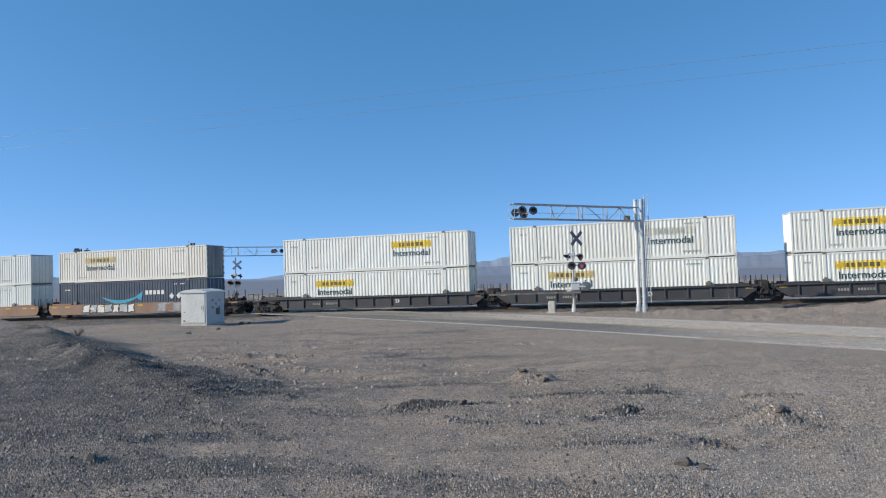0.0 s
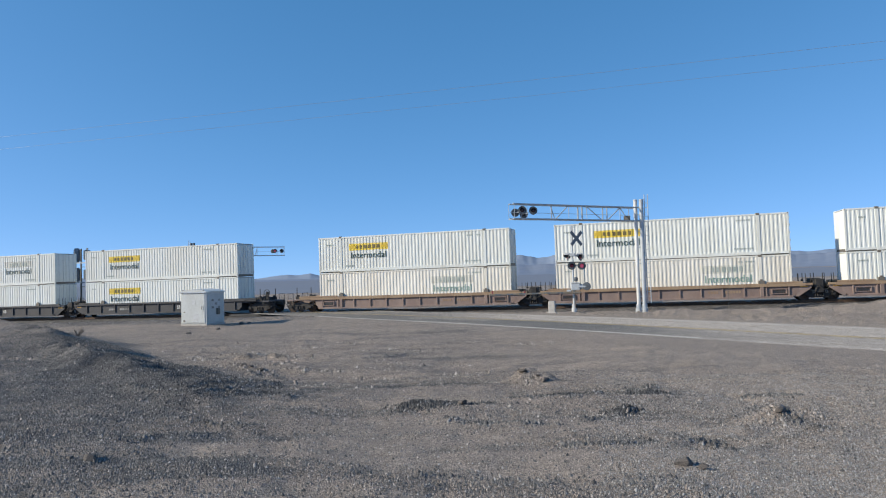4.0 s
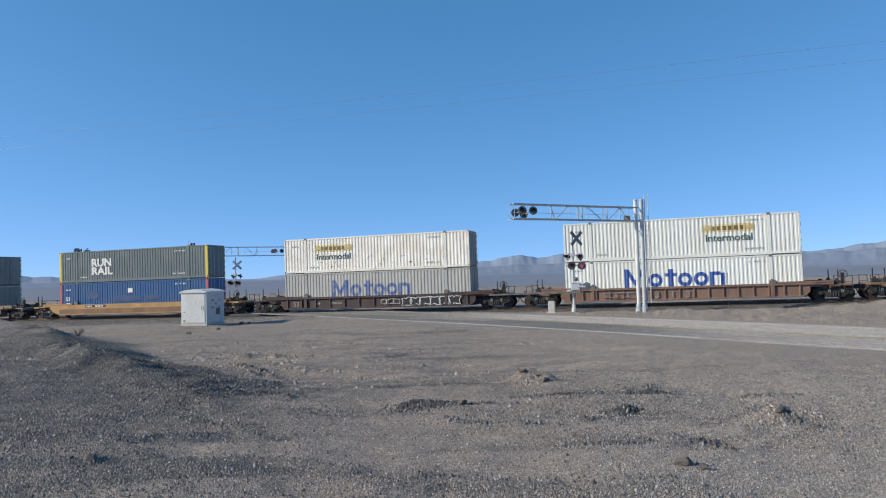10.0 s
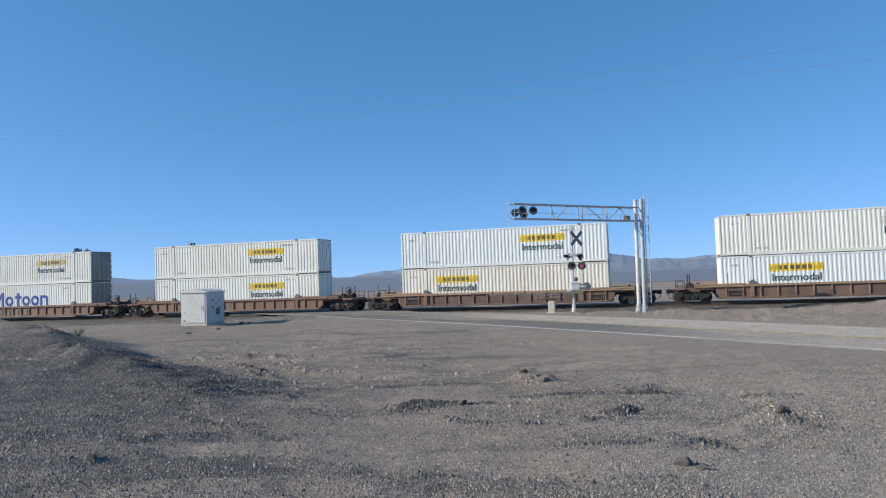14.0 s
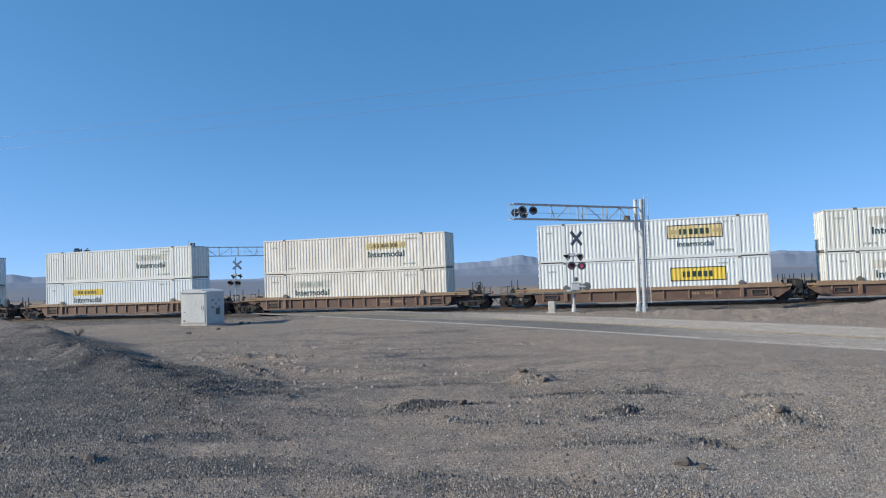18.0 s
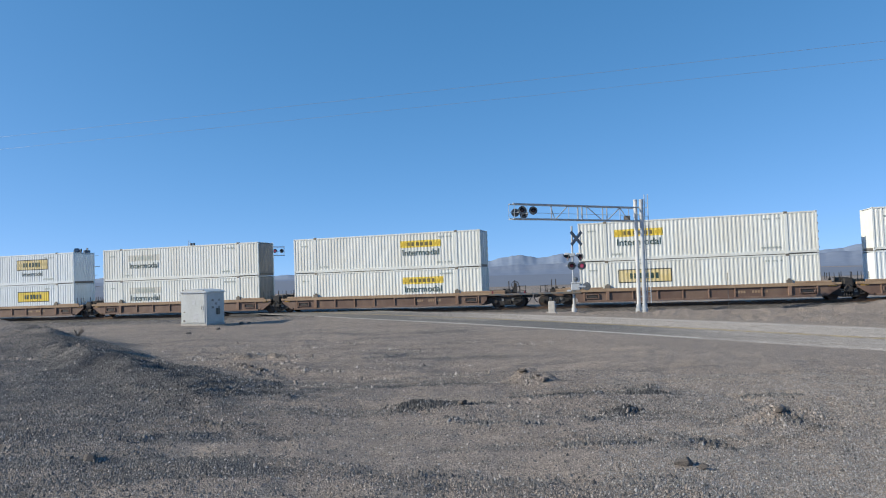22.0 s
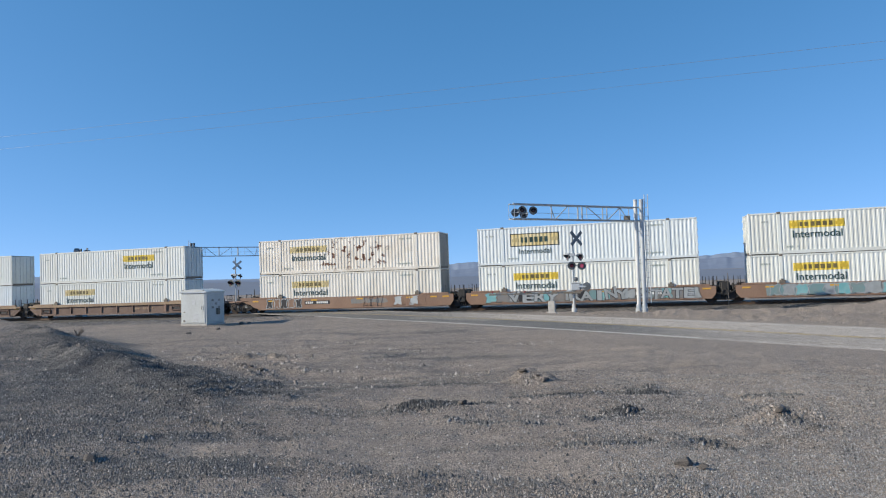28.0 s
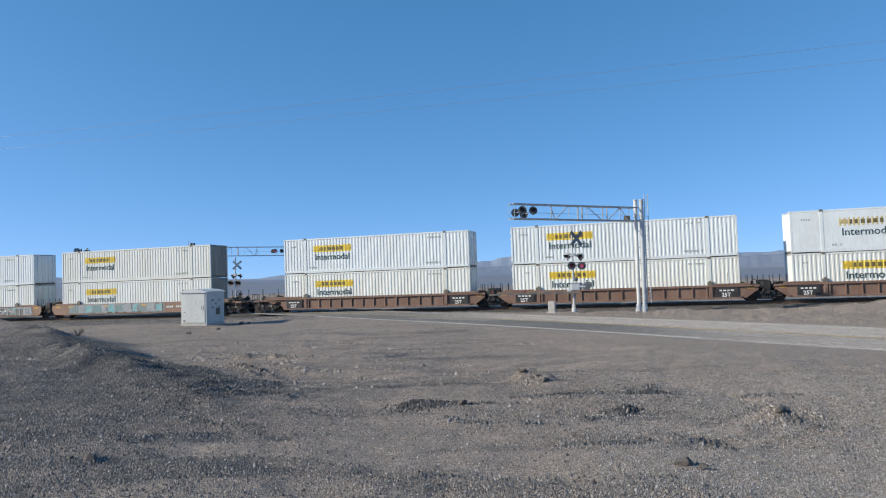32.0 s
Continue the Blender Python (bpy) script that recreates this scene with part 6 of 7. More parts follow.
        lens_unit(thing, Matrix.Translation(at(s, w, z)) @ Matrix.Rotation(radians(turn), 4, "Z") @ Matrix.Scale(0.92, 4), lit, dark=REDDARK, rim=BACKPLATE)
    return thing


cantilever("cantilever_signal", (-0.42, 46.2, 0.0), (-6.85, -6.7), 6.52, 0.86, "galvanised cantilever signal with red flashing lights over the road",
           ((9.12, 0.42, 6.12, 8, False), (8.36, 0.42, 6.12, 16, False), (8.45, -0.42, 5.98, 190, False), (9.05, -0.42, 6.06, 200, False)))
cantilever("cantilever_signal", (-49.4, 67.9, -0.7), (7.7, 6.8), 7.14, 1.02, "galvanised cantilever signal beyond the track, one red light lit",
           ((9.1, -0.42, 6.65, 12, True), (9.9, -0.42, 6.65, 12, False), (9.0, 0.42, 6.65, 190, False)), BACKPLATE)


def crossbuck(foot, turn, gate, label, lit):
    """Crossing mast with a crossed sign, two pairs of flashing lights and, on the near side, a lowered gate."""
    thing = tagged(new("crossbuck_signal"), label, "crossing signal", "crossbuck signals of the crossing")
    thing.matrix_world = pose(*foot)
    mast = part("mast", tubes(((0, 0, 0.05), (0, 0, 5.45), 0.062), ((0, 0, 5.45), (0, 0, 5.52), 0.075), n=14), GALV, thing)
    part("base", tubes(((0, 0, -0.25), (0, 0, 0.10), 0.17), ((0, 0, 0.10), (0, 0, 0.34), 0.12), ((0, 0, 0.34), (0, 0, 1.05), 0.078), n=12), SIGNWHITE, thing, "white painted base")
    sign_m = pose(0.28, -0.09, 4.70, 0, 0, turn + 34)
    for k, a in enumerate((45, -45)):
        blade = part("blade", boxes((-0.62, 0.62, -0.014 - 0.03 * k, 0.0 - 0.03 * k, -0.115, 0.115)), BACKPLATE if gate else GALV, thing, "weathered crossed board", sign_m @ Matrix.Rotation(radians(a), 4, "Y"))
        part("blade_face", boxes((-0.60, 0.60, -0.022 - 0.03 * k, -0.014 - 0.03 * k, -0.10, 0.10)), SIGNBACK if gate else GALV, blade)
    arm = part("cross_arm", tubes(((-0.45, -0.05, 2.9), (0.62, -0.05, 2.9), 0.03), ((-0.42, 0.1, 3.55), (0.6, 0.1, 3.55), 0.03), n=8), GALV, thing)
    part("junction_box", boxes((-0.17, 0.17, -0.16, 0.06, 3.52, 3.72), bevel=0.02), GALV, thing)
    part("light_cap", boxes((-0.52, -0.2, -0.1, 0.2, 3.62, 3.76), (0.26, 0.62, -0.1, 0.2, 3.62, 3.74), bevel=0.03), SIGNWHITE, arm)
    if gate:
        lens_unit(thing, pose(-0.06, -0.17, 2.90, 0, 0, turn), lit == 0)
        lens_unit(thing, pose(0.60, -0.17, 2.88, 0, 0, turn), lit == 1)
    else:
        for x in (-0.46, 0.44):
            lens_unit(thing, pose(x, -0.17, 2.74, 0, 0, turn) @ Matrix.Scale(1.4, 4), False)
            part("light_arm", tubes(((0, -0.03, 2.74), (x, -0.03, 2.74), 0.03), n=6), GALV, arm)
    lens_unit(thing, pose(-0.34, 0.12, 3.50, 0, 0, turn - 78), False)
    lens_unit(thing, pose(0.52, 0.12, 3.48, 0, 0, turn - 60), False)
    if gate:
        mech = part("gate_mechanism", boxes((-0.14, 0.46, -0.28, 0.24, 1.26, 1.74), (0.46, 0.66, -0.20, 0.18, 1.36, 1.68), (-0.44, -0.14, -0.18, 0.18, 1.10, 1.30), bevel=0.04), GALV, thing, "grey gate motor housing")
        part("housing_lid", boxes((-0.16, 0.48, -0.30, 0.26, 1.74, 1.79), bevel=0.015), SIGNWHITE, mech)
        part("counterweight", as_mesh(lathe(bmesh.new(), [(0.06, -0.08), (0.25, -0.07), (0.27, 0.0), (0.25, 0.07), (0.06, 0.08)], (0.88, -0.3, 1.52), 18), "counterweight", BACKPLATE), BACKPLATE, mech, "dark round counterweight")
        part("counterweight_arm", boxes((0.3, 0.9, -0.38, -0.31, 1.46, 1.58), bevel=0.015), GALV, mech)
        part("bell", as_mesh(lathe(bmesh.new(), [(0.02, -0.1), (0.13, -0.06), (0.15, 0.0), (0.05, 0.06)], (0.18, -0.1, 2.0), 14), "bell", BACKPLATE), BACKPLATE, mech, "dark warning bell")
        part("conduit", tubes(((0.1, -0.12, 0.1), (0.1, -0.12, 1.26), 0.03), ((0.16, 0.1, 1.79), (0.16, 0.1, 2.0), 0.025), n=6), CASTING, mech)
        part("shelf", boxes((-0.66, 0.1, -0.36, 0.3, 1.06, 1.11)), SIGNWHITE, mech)
        g = part("gate_arm", boxes((-0.62, 0.5, -0.40, -0.33, 1.06, 1.20), bevel=0.01), CASTING, thing, "lowered crossing gate arm")
        step = 0.42
        for k in range(12):
            x = -0.62 - k * step
            part("gate_stripe", boxes((x - step, x, -0.385, -0.345, 1.085 - 0.006 * k, 1.19 - 0.006 * k)), CASTING if k % 2 else BACKPLATE, g)
        for x in (-3.2, -5.4):
            part("gate_lamp", tubes(((x, -0.36, 1.16), (x, -0.36, 1.32), 0.05), n=10), REDDIM, g)
    return thing


crossbuck((-4.55, 46.4, 0.0), 10, True, "crossing mast with crossed boards, flashing red lights and gate", 1)
crossbuck((-42.6, 65.7, -0.5), -12, False, "crossing mast beyond the track with crossed boards and lights", 2)

# ---- instrument cabinet ----


def cabinet():
    thing = tagged(new("instrument_cabinet"), "pale aluminium signal instrument cabinet on bare ground", "cabinet")
    thing.matrix_world = pose(-26.485, 37.215, -0.18)
    h = 0.915
    part("body", boxes((-h, h, -h, h, 0.10, 2.02), bevel=0.02), ALU, thing)
    part("plinth", boxes((-h - 0.02, h + 0.02, -h - 0.02, h + 0.02, -0.2, 0.10), bevel=0.01), CONCRETE, thing)
    bm = bmesh.new()
    prism(bm, [(-h - 0.07, 2.0), (-h - 0.07, 2.06), (-h * 0.6, 2.17), (0, 2.22), (h * 0.6, 2.17), (h + 0.07, 2.06), (h + 0.07, 2.0)], -h - 0.06, h + 0.06)
    part("roof", bm, ALU, thing, "low arched roof")
    part("roof_lip", boxes((-h - 0.05, h + 0.05, -h - 0.085, -h - 0.06, 1.97, 2.06), bevel=0.008), GALV, thing)
    for e in (-1, 1):
        part("lifting_eye", boxes((e * 0.72 - 0.06, e * 0.72 + 0.06, -h - 0.05, -h - 0.02, 2.05, 2.17), bevel=0.01), CASTING, thing, "dark lifting eye")
    door = part("door", boxes((-0.80, 0.80, -h - 0.03, -h - 0.002, 0.16, 1.92), bevel=0.012), ALU, thing)
    part("handle", tubes(((0.62, -h - 0.07, 0.98), (0.62, -h - 0.07, 1.2), 0.018), n=8), CASTING, door, "dark handle")
    part("notice", boxes((-0.10, 0.14, -h - 0.036, -h - 0.031, 1.28, 1.56)), SIGNWHITE, door, "pale notice")
    part("notice", boxes((-0.02, 0.34, -h - 0.036, -h - 0.031, 0.2, 0.72)), SIGNWHITE, door, "pale patch")
    part("vent", boxes((-0.72, -0.58, -h - 0.036, -h - 0.031, 0.24, 0.34), (-0.70, -0.6, -h - 0.038, -h - 0.031, 0.78, 0.84)), CASTING, door, "small dark vent")
    side = part("side_panel", boxes((h + 0.002, h + 0.025, -0.78, 0.78, 0.2, 1.9), bevel=0.01), ALU, thing)
    r = random.Random(8)
    for k in range(9):
        y, z = -0.45 + 0.33 * (k % 3), 1.45 - 0.22 * (k // 3)
        part("sticker", boxes((h + 0.026, h + 0.030, y, y + 0.22, z, z + 0.13)), SIGNWHITE if k % 2 else INKGREY, side, "faded notice bars")
    part("meter", boxes((h + 0.02, h + 0.16, 0.0, 0.26, 0.62, 1.02), bevel=0.03), CASTING, side, "grey meter box")


cabinet()

# low concrete marker by the crossing mast
marker = tagged(new("utility_marker"), "squat pale concrete utility post beside the crossing", "post")
marker.matrix_world = pose(-5.72, 44.1, -0.12)
part("shaft", boxes((-0.21, 0.21, -0.16, 0.16, 0, 0.76), bevel=0.03), CONCRETE, marker)
part("cap", boxes((-0.19, 0.19, -0.14, 0.14, 0.755, 0.80), bevel=0.02), CONCRETE, marker)
part("skirt", boxes((-0.30, 0.30, -0.24, 0.24, -0.1, 0.08), bevel=0.03), CONCRETE, marker)

# thin delineator on the berm
rod = tagged(new("marker_rod"), "thin dark upright marker rod on the berm", "marker post")
rod.matrix_world = pose(5.05, 47.2, 0.05)
part("rod", tubes(((0, 0, -0.3), (0, 0, 2.05), 0.016), n=6), CASTING, rod)
part("tip", tubes(((0, 0, 2.05), (0, 0, 2.12), 0.024), n=6), CASTING, rod)

# red and white sign at the edge of the view, on a post
warn = tagged(new("roadside_sign"), "small faded red and white sign on a steel post", "sign")
warn.matrix_world = pose(14.02, 46.0, 0.3)
part("post", tubes(((0, 0.03, -0.2), (0, 0.03, 2.0), 0.03), n=8), GALV, warn)
plate = part("plate", boxes((-0.30, 0.30, -0.02, 0.0, 1.35, 1.95), bevel=0.006), SIGNWHITE, warn)
part("plate_band", boxes((-0.28, 0.28, -0.026, -0.021, 1.40, 1.66)), RED, plate, "faded red band")

# ---- railway signal beyond the line ----


def railway_signal():
    thing = tagged(new("railway_signal"), "railway signal mast with four black signal heads", "railway signal")
    thing.matrix_world = pose(-55.4, 57.6, -0.9)
    mast = part("mast", tubes(((0, 0, -0.3), (0, 0, 7.1), 0.085), n=12), CASTING, thing)
    part("ladder", tubes(*[((x, 0.35, 0.2), (x, 0.35, 6.6), 0.018) for x in (0.75, 1.05)], n=6), CASTING, thing)
    for z in np.arange(0.5, 6.6, 0.35):
        part("rung", tubes(((0.75, 0.35, z), (1.05, 0.35, z), 0.012), n=6), CASTING, mast)
    for zc in (6.45, 4.45):
        part("bracket", boxes((-0.75, 0.6, -0.1, 0.0, zc - 0.86, zc - 0.74)), SIGNWHITE, thing, "white bracket")
        part("platform", boxes((0.0, 1.9, -0.1, 0.5, zc - 1.25, zc - 1.2)), CASTING, thing)
        part("platform_rail", tubes(((1.3, 0.3, zc - 1.2), (1.3, 0.3, zc + 0.2), 0.016), ((0.9, 0.3, zc - 0.1), (1.9, 0.3, zc - 0.1), 0.014), n=6), CASTING, thing)
        for x, turn in ((-0.62, 35), (0.68, -30)):
            o = [(-0.3, -0.5), (-0.2, -0.72), (0.2, -0.72), (0.3, -0.5), (0.3, 0.5), (0.2, 0.72), (-0.2, 0.72), (-0.3, 0.5)]
            head = part("signal_head", prism(bmesh.new(), o, -0.03, 0.03), FARSIGNAL, thing, "black signal head", pose(x, 0.1, zc, 0, 0, turn + 180))
            part("housing", boxes((-0.2, 0.2, 0.03, 0.32, -0.5, 0.5), bevel=0.05), FARSIGNAL, head)
            for dz in (-0.36, 0.0, 0.36):
                part("visor", tubes(((0, -0.03, dz), (0, -0.28, dz), 0.12), n=12), FARSIGNAL, head)
    part("relay_case", boxes((-0.5, 0.5, -0.4, 0.3, 0, 1.5), bevel=0.03), ALU, thing)


railway_signal()

# ---- overhead cables ----
for k, (z0, r) in enumerate(((12.43, 0.007), (11.63, 0.006))):
    bm = bmesh.new()
    pts = [Vector((x, 34.88 - 0.0104 * (x + 40), z0 + 0.0006 * (x + 40) - 0.00035 * (x + 110) * (80 - x) * 0.16 + 0.28)) for x in range(-110, 81, 5)]
    sweep(bm, pts, r)
    tagged(part("overhead_cable", bm, WIREM), "thin pale overhead cable against the sky", "cable", "overhead cables")

# timber poles that carry them, beyond the view
for x in (-110.0, 80.0):
    p = tagged(new("utility_pole"), "weathered timber utility pole carrying the overhead cables", "utility pole", "utility poles")
    y = 34.88 - 0.0104 * (x + 40)
    p.matrix_world = pose(x, y, -0.6)
    top = 12.43 + 0.0006 * (x + 40) + 0.28 + 0.6
    part("shaft", tubes(((0, 0, -0.5), (0, 0, top + 0.1), 0.16, ), n=12), TIMBER, p)
    part("cross_arm", boxes((-0.06, 0.06, -0.9, 0.9, top - 0.13, top - 0.01)), TIMBER, p)
    part("lower_arm", boxes((-0.06, 0.06, -0.5, 0.5, top - 0.93, top - 0.81)), TIMBER, p)

# ---- loose stones ----


def rock_mesh(seed):
    """A broken angular stone."""
    r = random.Random(seed)
    bm = bmesh.new()
    for _ in range(16):
        p = Vector((r.gauss(0, 1), r.gauss(0, 1), r.gauss(0, 1))).normalized() * r.uniform(0.75, 1.15)
        bm.verts.new((p.x * 1.15, p.y * 0.9, p.z * 0.62))
    hull = bmesh.ops.convex_hull(bm, input=bm.verts[:])
    bmesh.ops.delete(bm, geom=[v for v in hull["geom_interior"] if isinstance(v, bmesh.types.BMVert)], context="VERTS")
    bmesh.ops.bevel(bm, geom=bm.edges[:], offset=0.05, segments=1, affect="EDGES")
    return as_mesh(bm, "rock", STONE)


ROCKS = [rock_mesh(k) for k in range(6)]
rnd = random.Random(12)
# x, y, half size of the rocks that stand out
for x, y, s in ((-5.10, 5.40, 0.075), (-5.32, 5.38, 0.04), (0.27, 6.36, 0.085), (0.42, 6.30, 0.055), (-2.45, 9.2, 0.08), (-3.2, 9.4, 0.05), (-2.1, 12.05, 0.08), (-2.2, 12.2, 0.06), (-1.70, 11.9, 0.075),
                (-1.84, 12.0, 0.05), (1.42, 8.62, 0.07), (1.55, 8.5, 0.05), (-10.1, 15.9, 0.09), (-9.8, 15.8, 0.08), (-10.5, 16.1, 0.10), (-21.4, 28.9, 0.16), (-24.3, 38.1, 0.22), (-24.0, 38.4, 0.15), (-22.6, 33.1, 0.14),
                (3.3, 46.1, 0.12), (-0.25, 8.95, 0.05), (-0.1, 8.98, 0.05), (-10.8, 16.2, 0.08), (1.0, 8.1, 0.04), (5.2, 15.6, 0.07), (-9.5, 15.7, 0.09), (-7.1, 9.6, 0.05), (-5.9, 13.5, 0.06)):
    z = float(ground_at(x, y))
    tagged(part("rock", ROCKS[rnd.randrange(6)], STONE, None, m=pose(x, y, z + s * 0.22, rnd.uniform(-15, 15), rnd.uniform(-15, 15), rnd.uniform(0, 360)) @ Matrix.Scale(s, 4)), "dusty grey brown stone lying on the gravel", "stone", "stones on the ground")


def gravel_field(name, count, seed, region, sizes, label, material=None, thin=0.0, avoid=0.0):
    """Many small stones in one mesh."""
    r = np.random.RandomState(seed)
    base = np.array([(1, 0, -0.1), (-1, 0, -0.1), (0, 1, -0.1), (0, -1, -0.1), (0.2, 0.1, 1)], float)
    tri = np.array([(0, 2, 4), (2, 1, 4), (1, 3, 4), (3, 0, 4)])
    x, y = region(r, count)
    if thin:
        keep = r.rand(count) > thin * dusty(x, y)
        x, y = x[keep], y[keep]
        count = len(x)
    if avoid:
        keep = r.rand(count) > avoid * gravel_shade_zone(x, y)
        x, y = x[keep], y[keep]
        count = len(x)
    z = ground_at(x, y)
    s = sizes[0] * (sizes[1] / sizes[0]) ** (r.rand(count) ** 2.2)
    a = r.rand(count) * 6.283
    v = base[None] * (0.65 + 0.7 * r.rand(count, 5, 1)) * s[:, None, None]
    v[..., 2] *= 1.35
    vx = v[..., 0] * np.cos(a)[:, None] - v[..., 1] * np.sin(a)[:, None] + x[:, None]
    vy = v[..., 0] * np.sin(a)[:, None] + v[..., 1] * np.cos(a)[:, None] + y[:, None]
    vz = v[..., 2] + z[:, None]
    co = np.stack([vx, vy, vz], -1).reshape(-1, 3)
    faces = (tri[None] + (np.arange(count) * 5)[:, None, None]).reshape(-1, 3)
    me = bpy.data.meshes.new(name)
    me.vertices.add(len(co))
    me.vertices.foreach_set("co", co.ravel())
    me.loops.add(faces.size)
    me.loops.foreach_set("vertex_index", faces.ravel())
    me.polygons.add(len(faces))
    me.polygons.foreach_set("loop_start", np.arange(0, faces.size, 3))
    me.update(calc_edges=True)
    return tagged(part(name, me, material or PEBBLE), label, "gravel", kind="stuff")


def around(r, n):
    d = 4.5 + 24 * r.rand(n) ** 1.9
    az = np.radians(-16.2 + (r.rand(n) - 0.5) * 84)
    return np.sin(az) * d, np.cos(az) * d


def nearby(r, n):
    d = 4.5 + 11 * r.rand(n) ** 1.3
    az = np.radians(-52 + 72 * r.rand(n) ** 1.7)
    return np.sin(az) * d, np.cos(az) * d


def farther(r, n):
    d = 8.5 + 30 * r.rand(n) ** 1.4
    az = np.radians(-16.2 + (r.rand(n) - 0.5) * 76)
    return np.sin(az) * d, np.cos(az) * d


def bank_edge(r, n):
    x = -24 + 18 * r.rand(n) ** 0.8
    return x, crest(x) + 0.6 - r.exponential(1.0, n) * np.interp(x, [-20, -9, -5], [2.2, 1.3, 0.9])


def bank_slope(r, n):
    x = -19 + 12.5 * r.rand(n) ** 0.9
    return x, crest(x) + 2.6 * r.rand(n) ** 1.5


def heap(r, n):
    t = np.clip(r.randn(n) * 0.5, -1.6, 1.6)
    k = r.choice([0, 0, 0, 2, 2, 4], n)
    cx = np.array([-2.0, -3.16, -10.1, -0.35, 1.5])[k]
    cy = np.array([12.1, 9.2, 15.95, 8.9, 8.7])[k]
    return cx + t * np.array([0.24, 0.4, 0.7, 0.4, 0.35])[k], cy + r.randn(n) * np.array([0.16, 0.12, 0.2, 0.1, 0.12])[k]


def dark_heap(r, n):
    t = np.clip(r.randn(n) * 0.5, -1.3, 1.3)
    k = r.choice([0, 0, 0, 1, 2, 3, 4, 5], n)
    along = t * np.array([0.45, 0.22, 0.35, 0.5, 0.35, 0.9])[k]
    cx = np.array([-3.02, -0.35, -5.9, -1.2, 0.0, -2.7])[k]
    cy = np.array([9.25, 8.88, 10.15, 10.3, 10.4, 9.1])[k]
    return cx + along * 0.96, cy + along * 0.28 + r.randn(n) * np.array([0.10, 0.06, 0.05, 0.04, 0.04, 0.06])[k]


def along_scrapes(r, n):
    k = r.choice(17, n, p=np.array([len(row[0]) - 1 for row in SCRAPES[:17]]) / sum(len(row[0]) - 1 for row in SCRAPES[:17]))
    x, y = np.empty(n), np.empty(n)
    for i in range(17):
        line, m = np.array(SCRAPES[i][0]), k == i
        u = r.rand(m.sum()) * (len(line) - 1)
        x[m], y[m] = np.interp(u, range(len(line)), line[:, 0]), np.interp(u, range(len(line)), line[:, 1])
        x[m] += r.randn(m.sum()) * SCRAPES[i][1]
        y[m] += r.randn(m.sum()) * SCRAPES[i][1]
    return x, y


def clods(r, n):
    c = r.randint(0, 60, n)
    q = np.random.RandomState(77)
    cx, cy = -16 + 13 * q.rand(60), 13 + 14 * q.rand(60) ** 1.4
    cx[:12] = (-10.5, -10.1, -9.7, -9.4, -10.3, -9.8, -8.9, -8.4, -7.8, -12.9, -13.5, -12.4)
    cy[:12] = (16.1, 15.95, 15.8, 15.65, 16.0, 15.85, 16.3, 16.4, 16.5, 20.4, 20.3, 20.5)
    return cx[c] + r.randn(n) * 0.35, cy[c] + r.randn(n) * 0.12


def berm(r, n):
    x, y = -7 + 32 * r.rand(n), 30 + 18.6 * r.rand(n)
    keep = road_across(x, y) > ROAD_W + 0.6 + 2.0 * r.rand(n) ** 2
    return np.where(keep, x, -3 + 26 * r.rand(n)), np.where(keep, y, 45.2 + 3.6 * r.rand(n))


def trackside(r, n):
    return -66 + 44 * r.rand(n), 49.2 - 9 * r.rand(n) ** 1.7


def right_side(r, n):
    d = 4.8 + 9 * r.rand(n) ** 1.3
    az = np.radians(20 - 24 * r.rand(n) ** 1.5)
    return np.sin(az) * d, np.cos(az) * d


gravel_field("gravel", 330000, 3, around, (0.004, 0.0135), "loose grey gravel strewn over the desert ground", thin=0.8, avoid=1.0)
gravel_field("coarse_gravel", 120000, 14, nearby, (0.006, 0.0165), "coarse grey gravel over the bank", MIDPEBBLE, thin=0.85)
gravel_field("scattered_stones", 5000, 4, farther, (0.008, 0.03), "scattered small stones on the desert ground", thin=0.5)
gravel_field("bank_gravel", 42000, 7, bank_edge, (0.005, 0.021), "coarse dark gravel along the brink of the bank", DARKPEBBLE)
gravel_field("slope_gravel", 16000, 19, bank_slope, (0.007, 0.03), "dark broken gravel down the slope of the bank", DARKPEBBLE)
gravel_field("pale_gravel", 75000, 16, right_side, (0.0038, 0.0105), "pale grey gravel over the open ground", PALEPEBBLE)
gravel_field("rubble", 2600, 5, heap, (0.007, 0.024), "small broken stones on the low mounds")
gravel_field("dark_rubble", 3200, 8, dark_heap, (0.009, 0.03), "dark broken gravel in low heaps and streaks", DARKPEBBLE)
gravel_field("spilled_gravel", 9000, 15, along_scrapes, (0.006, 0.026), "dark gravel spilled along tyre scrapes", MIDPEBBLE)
gravel_field("clods", 3000, 9, clods, (0.015, 0.055), "dry clods and small stones on the open ground")
gravel_field("trackside_gravel", 16000, 17, trackside, (0.014, 0.06), "coarse dark stones beside the track", MIDPEBBLE)
gravel_field("berm_stones", 70000, 6, berm, (0.008, 0.04), "pale stones on the berm beside the line")

# old ties left beside the line
for x, y, turn in ((-52.6, 50.2, 6), (-51.2, 49.8, -12), (-53.8, 49.6, 20)):
    tagged(part("discarded_tie", tie_me, TIE, None, m=pose(x, y, GRADE * x - 0.20, 0, 0, 90 + turn)), "old dark timber tie lying beside the track", "timber tie", "discarded ties")


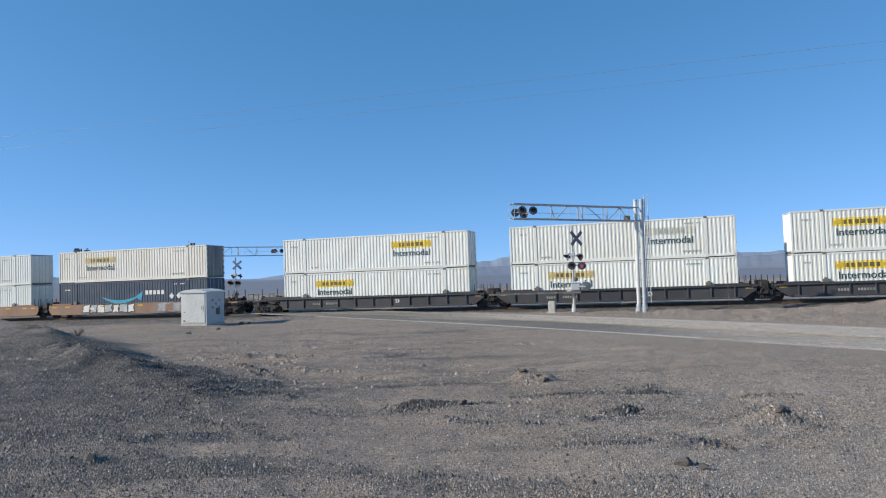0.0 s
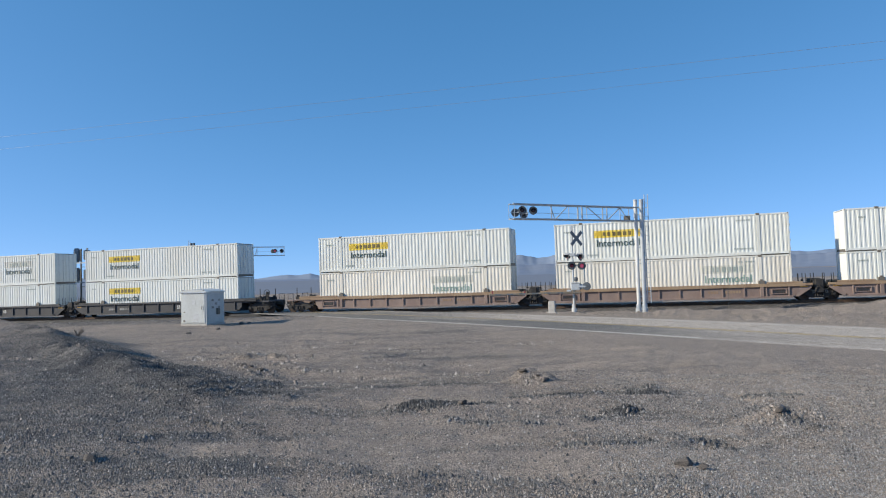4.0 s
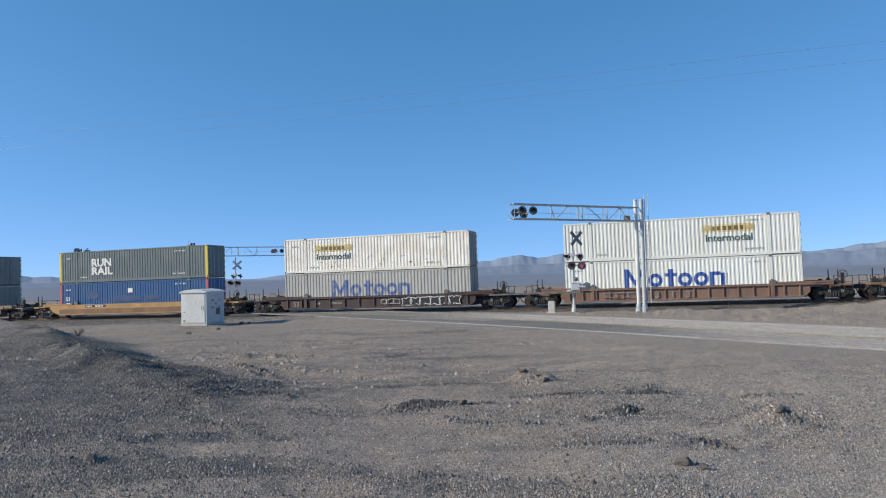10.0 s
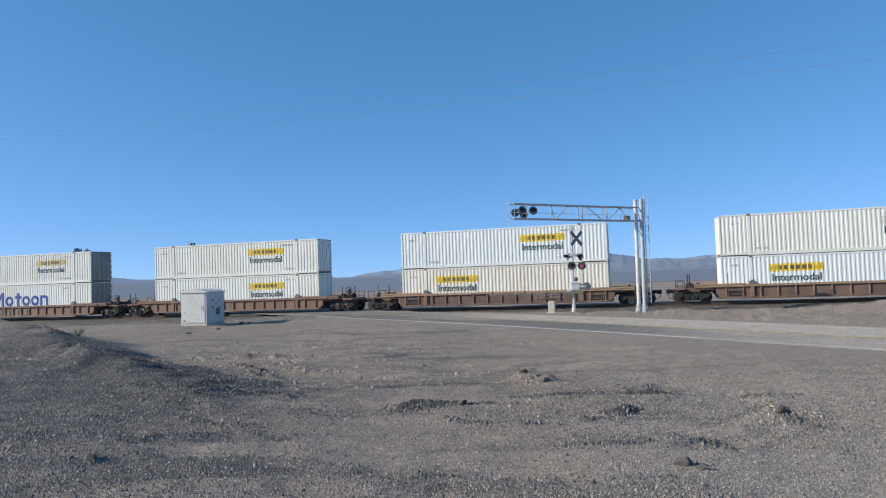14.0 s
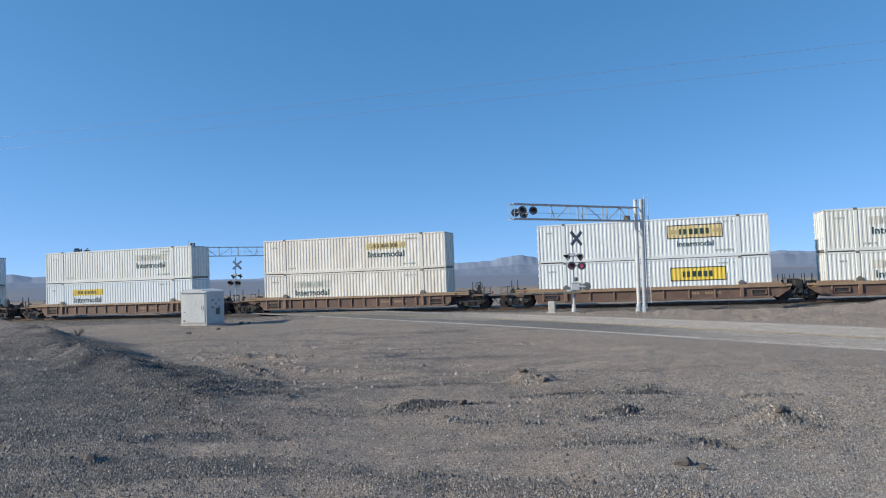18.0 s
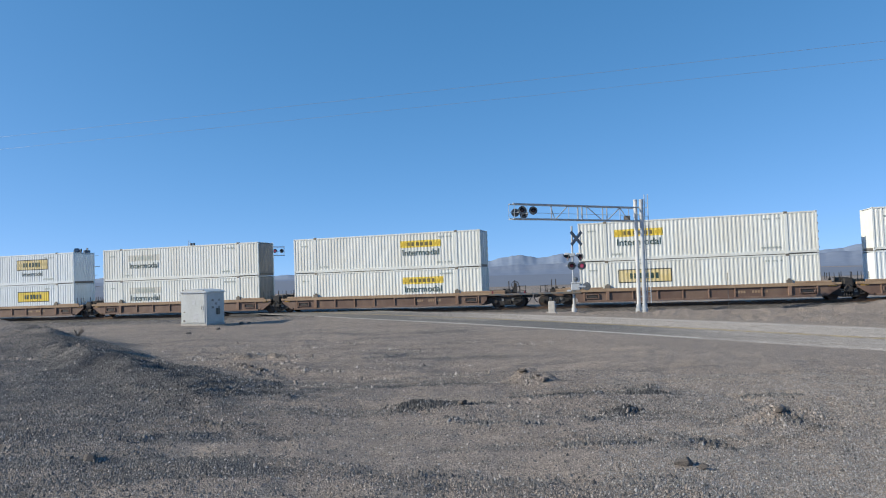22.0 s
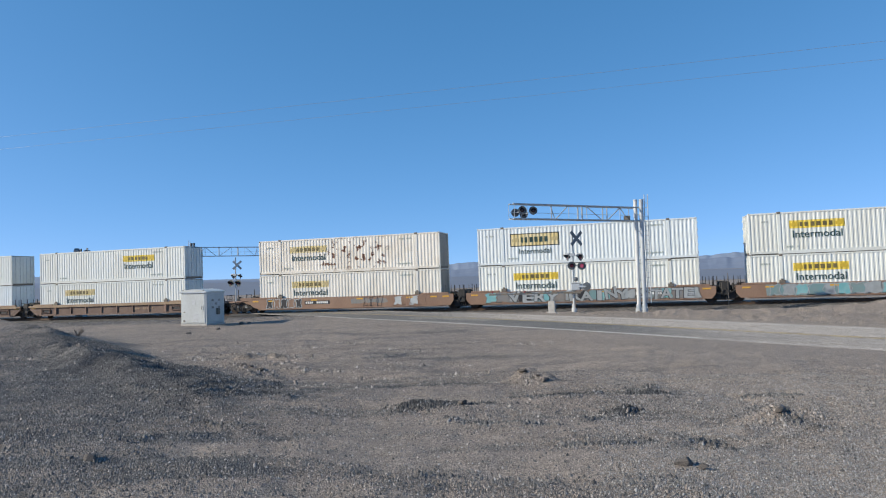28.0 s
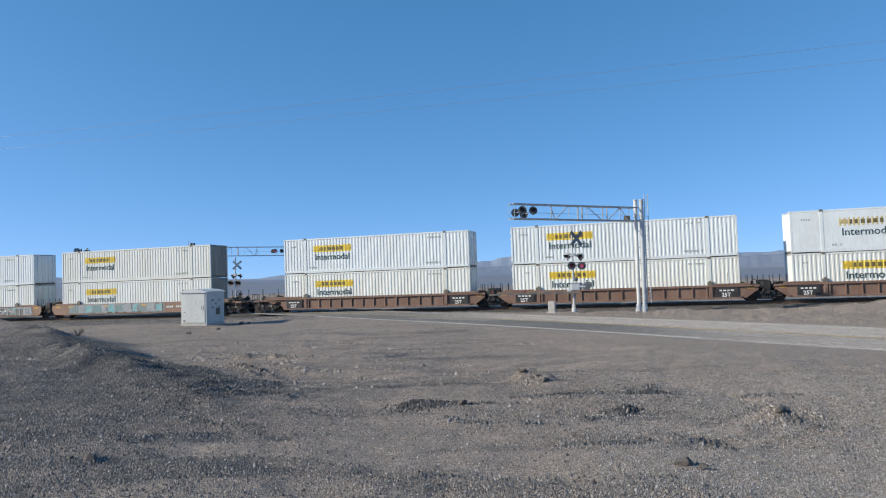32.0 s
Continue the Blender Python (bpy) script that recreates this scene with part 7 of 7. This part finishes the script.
def dry_shrub(x, y, size, seed):
    """A leafless desert shrub: a fan of bent twigs with side shoots."""
    r = random.Random(seed)
    thing = tagged(new("dry_shrub"), "small leafless brown desert shrub on the bank", "shrub")
    thing.matrix_world = pose(x, y, float(ground_at(x, y)) - 0.02)
    bm = bmesh.new()
    for k in range(26):
        a, lean = r.uniform(0, 6.283), r.uniform(0.5, 2.2)
        d = Vector((math.cos(a) * lean, math.sin(a) * lean, 1)).normalized()
        p, n = Vector((0, 0, 0)), size * r.uniform(0.5, 1.0)
        for i in range(3):
            q = p + (d + Vector((r.uniform(-0.3, 0.3), r.uniform(-0.3, 0.3), r.uniform(-0.1, 0.2)))) * n / 3
            tube(bm, p, q, 0.008 - 0.002 * i, 4)
            if i:
                e = q + Vector((r.uniform(-1, 1), r.uniform(-1, 1), r.uniform(0, 1))) * n * 0.22
                tube(bm, q, e, 0.0035, 3)
            p = q
    part("twigs", bm, TWIG, thing)
    part("root_crown", tubes(((0, 0, -0.05), (0, 0, 0.05), 0.03), n=7), TWIG, thing)


dry_shrub(-19.56, 20.18, 0.42, 3)


def motions():
    """The train rolls by at an even speed towards -x; its wheels turn as they roll."""
    along = Vector((1, 0, GRADE)).normalized()

    def place(mid, lift, t):
        x = mid - SPEED * t
        return Matrix.Translation((x, TRACK_Y, GRADE * x)) @ TILT @ Matrix.Translation((0, 0, lift))

    for thing, mid, lift in MOVING:
        walk(thing, [(t, place(mid, lift, t)) for t in (0.0, 16.0, 32.0)])
    turn = SPEED / R_WHEEL
    for wheel, dx, mid in WHEELSETS:
        t0, t1 = max(0.0, (mid - 40) / SPEED), min(32.0, (mid + 75) / SPEED)
        t0, t1 = math.ceil(t0 * FPS) / FPS, math.floor(t1 * FPS) / FPS
        rows = [(0.0, 0.0)] if t0 > 0 else []
        k = 0
        while t0 + k / FPS < t1 + 1e-6:
            rows.append((t0 + k / FPS, -turn * (k / FPS)))
            k += 1
        if rows[-1][0] < 32.0:
            rows.append((32.0, rows[-1][1]))
        walk(wheel, [(t, Matrix.Translation((dx, 0, R_WHEEL)) @ Matrix.Rotation(a, 4, "Y")) for t, a in rows])


motions()
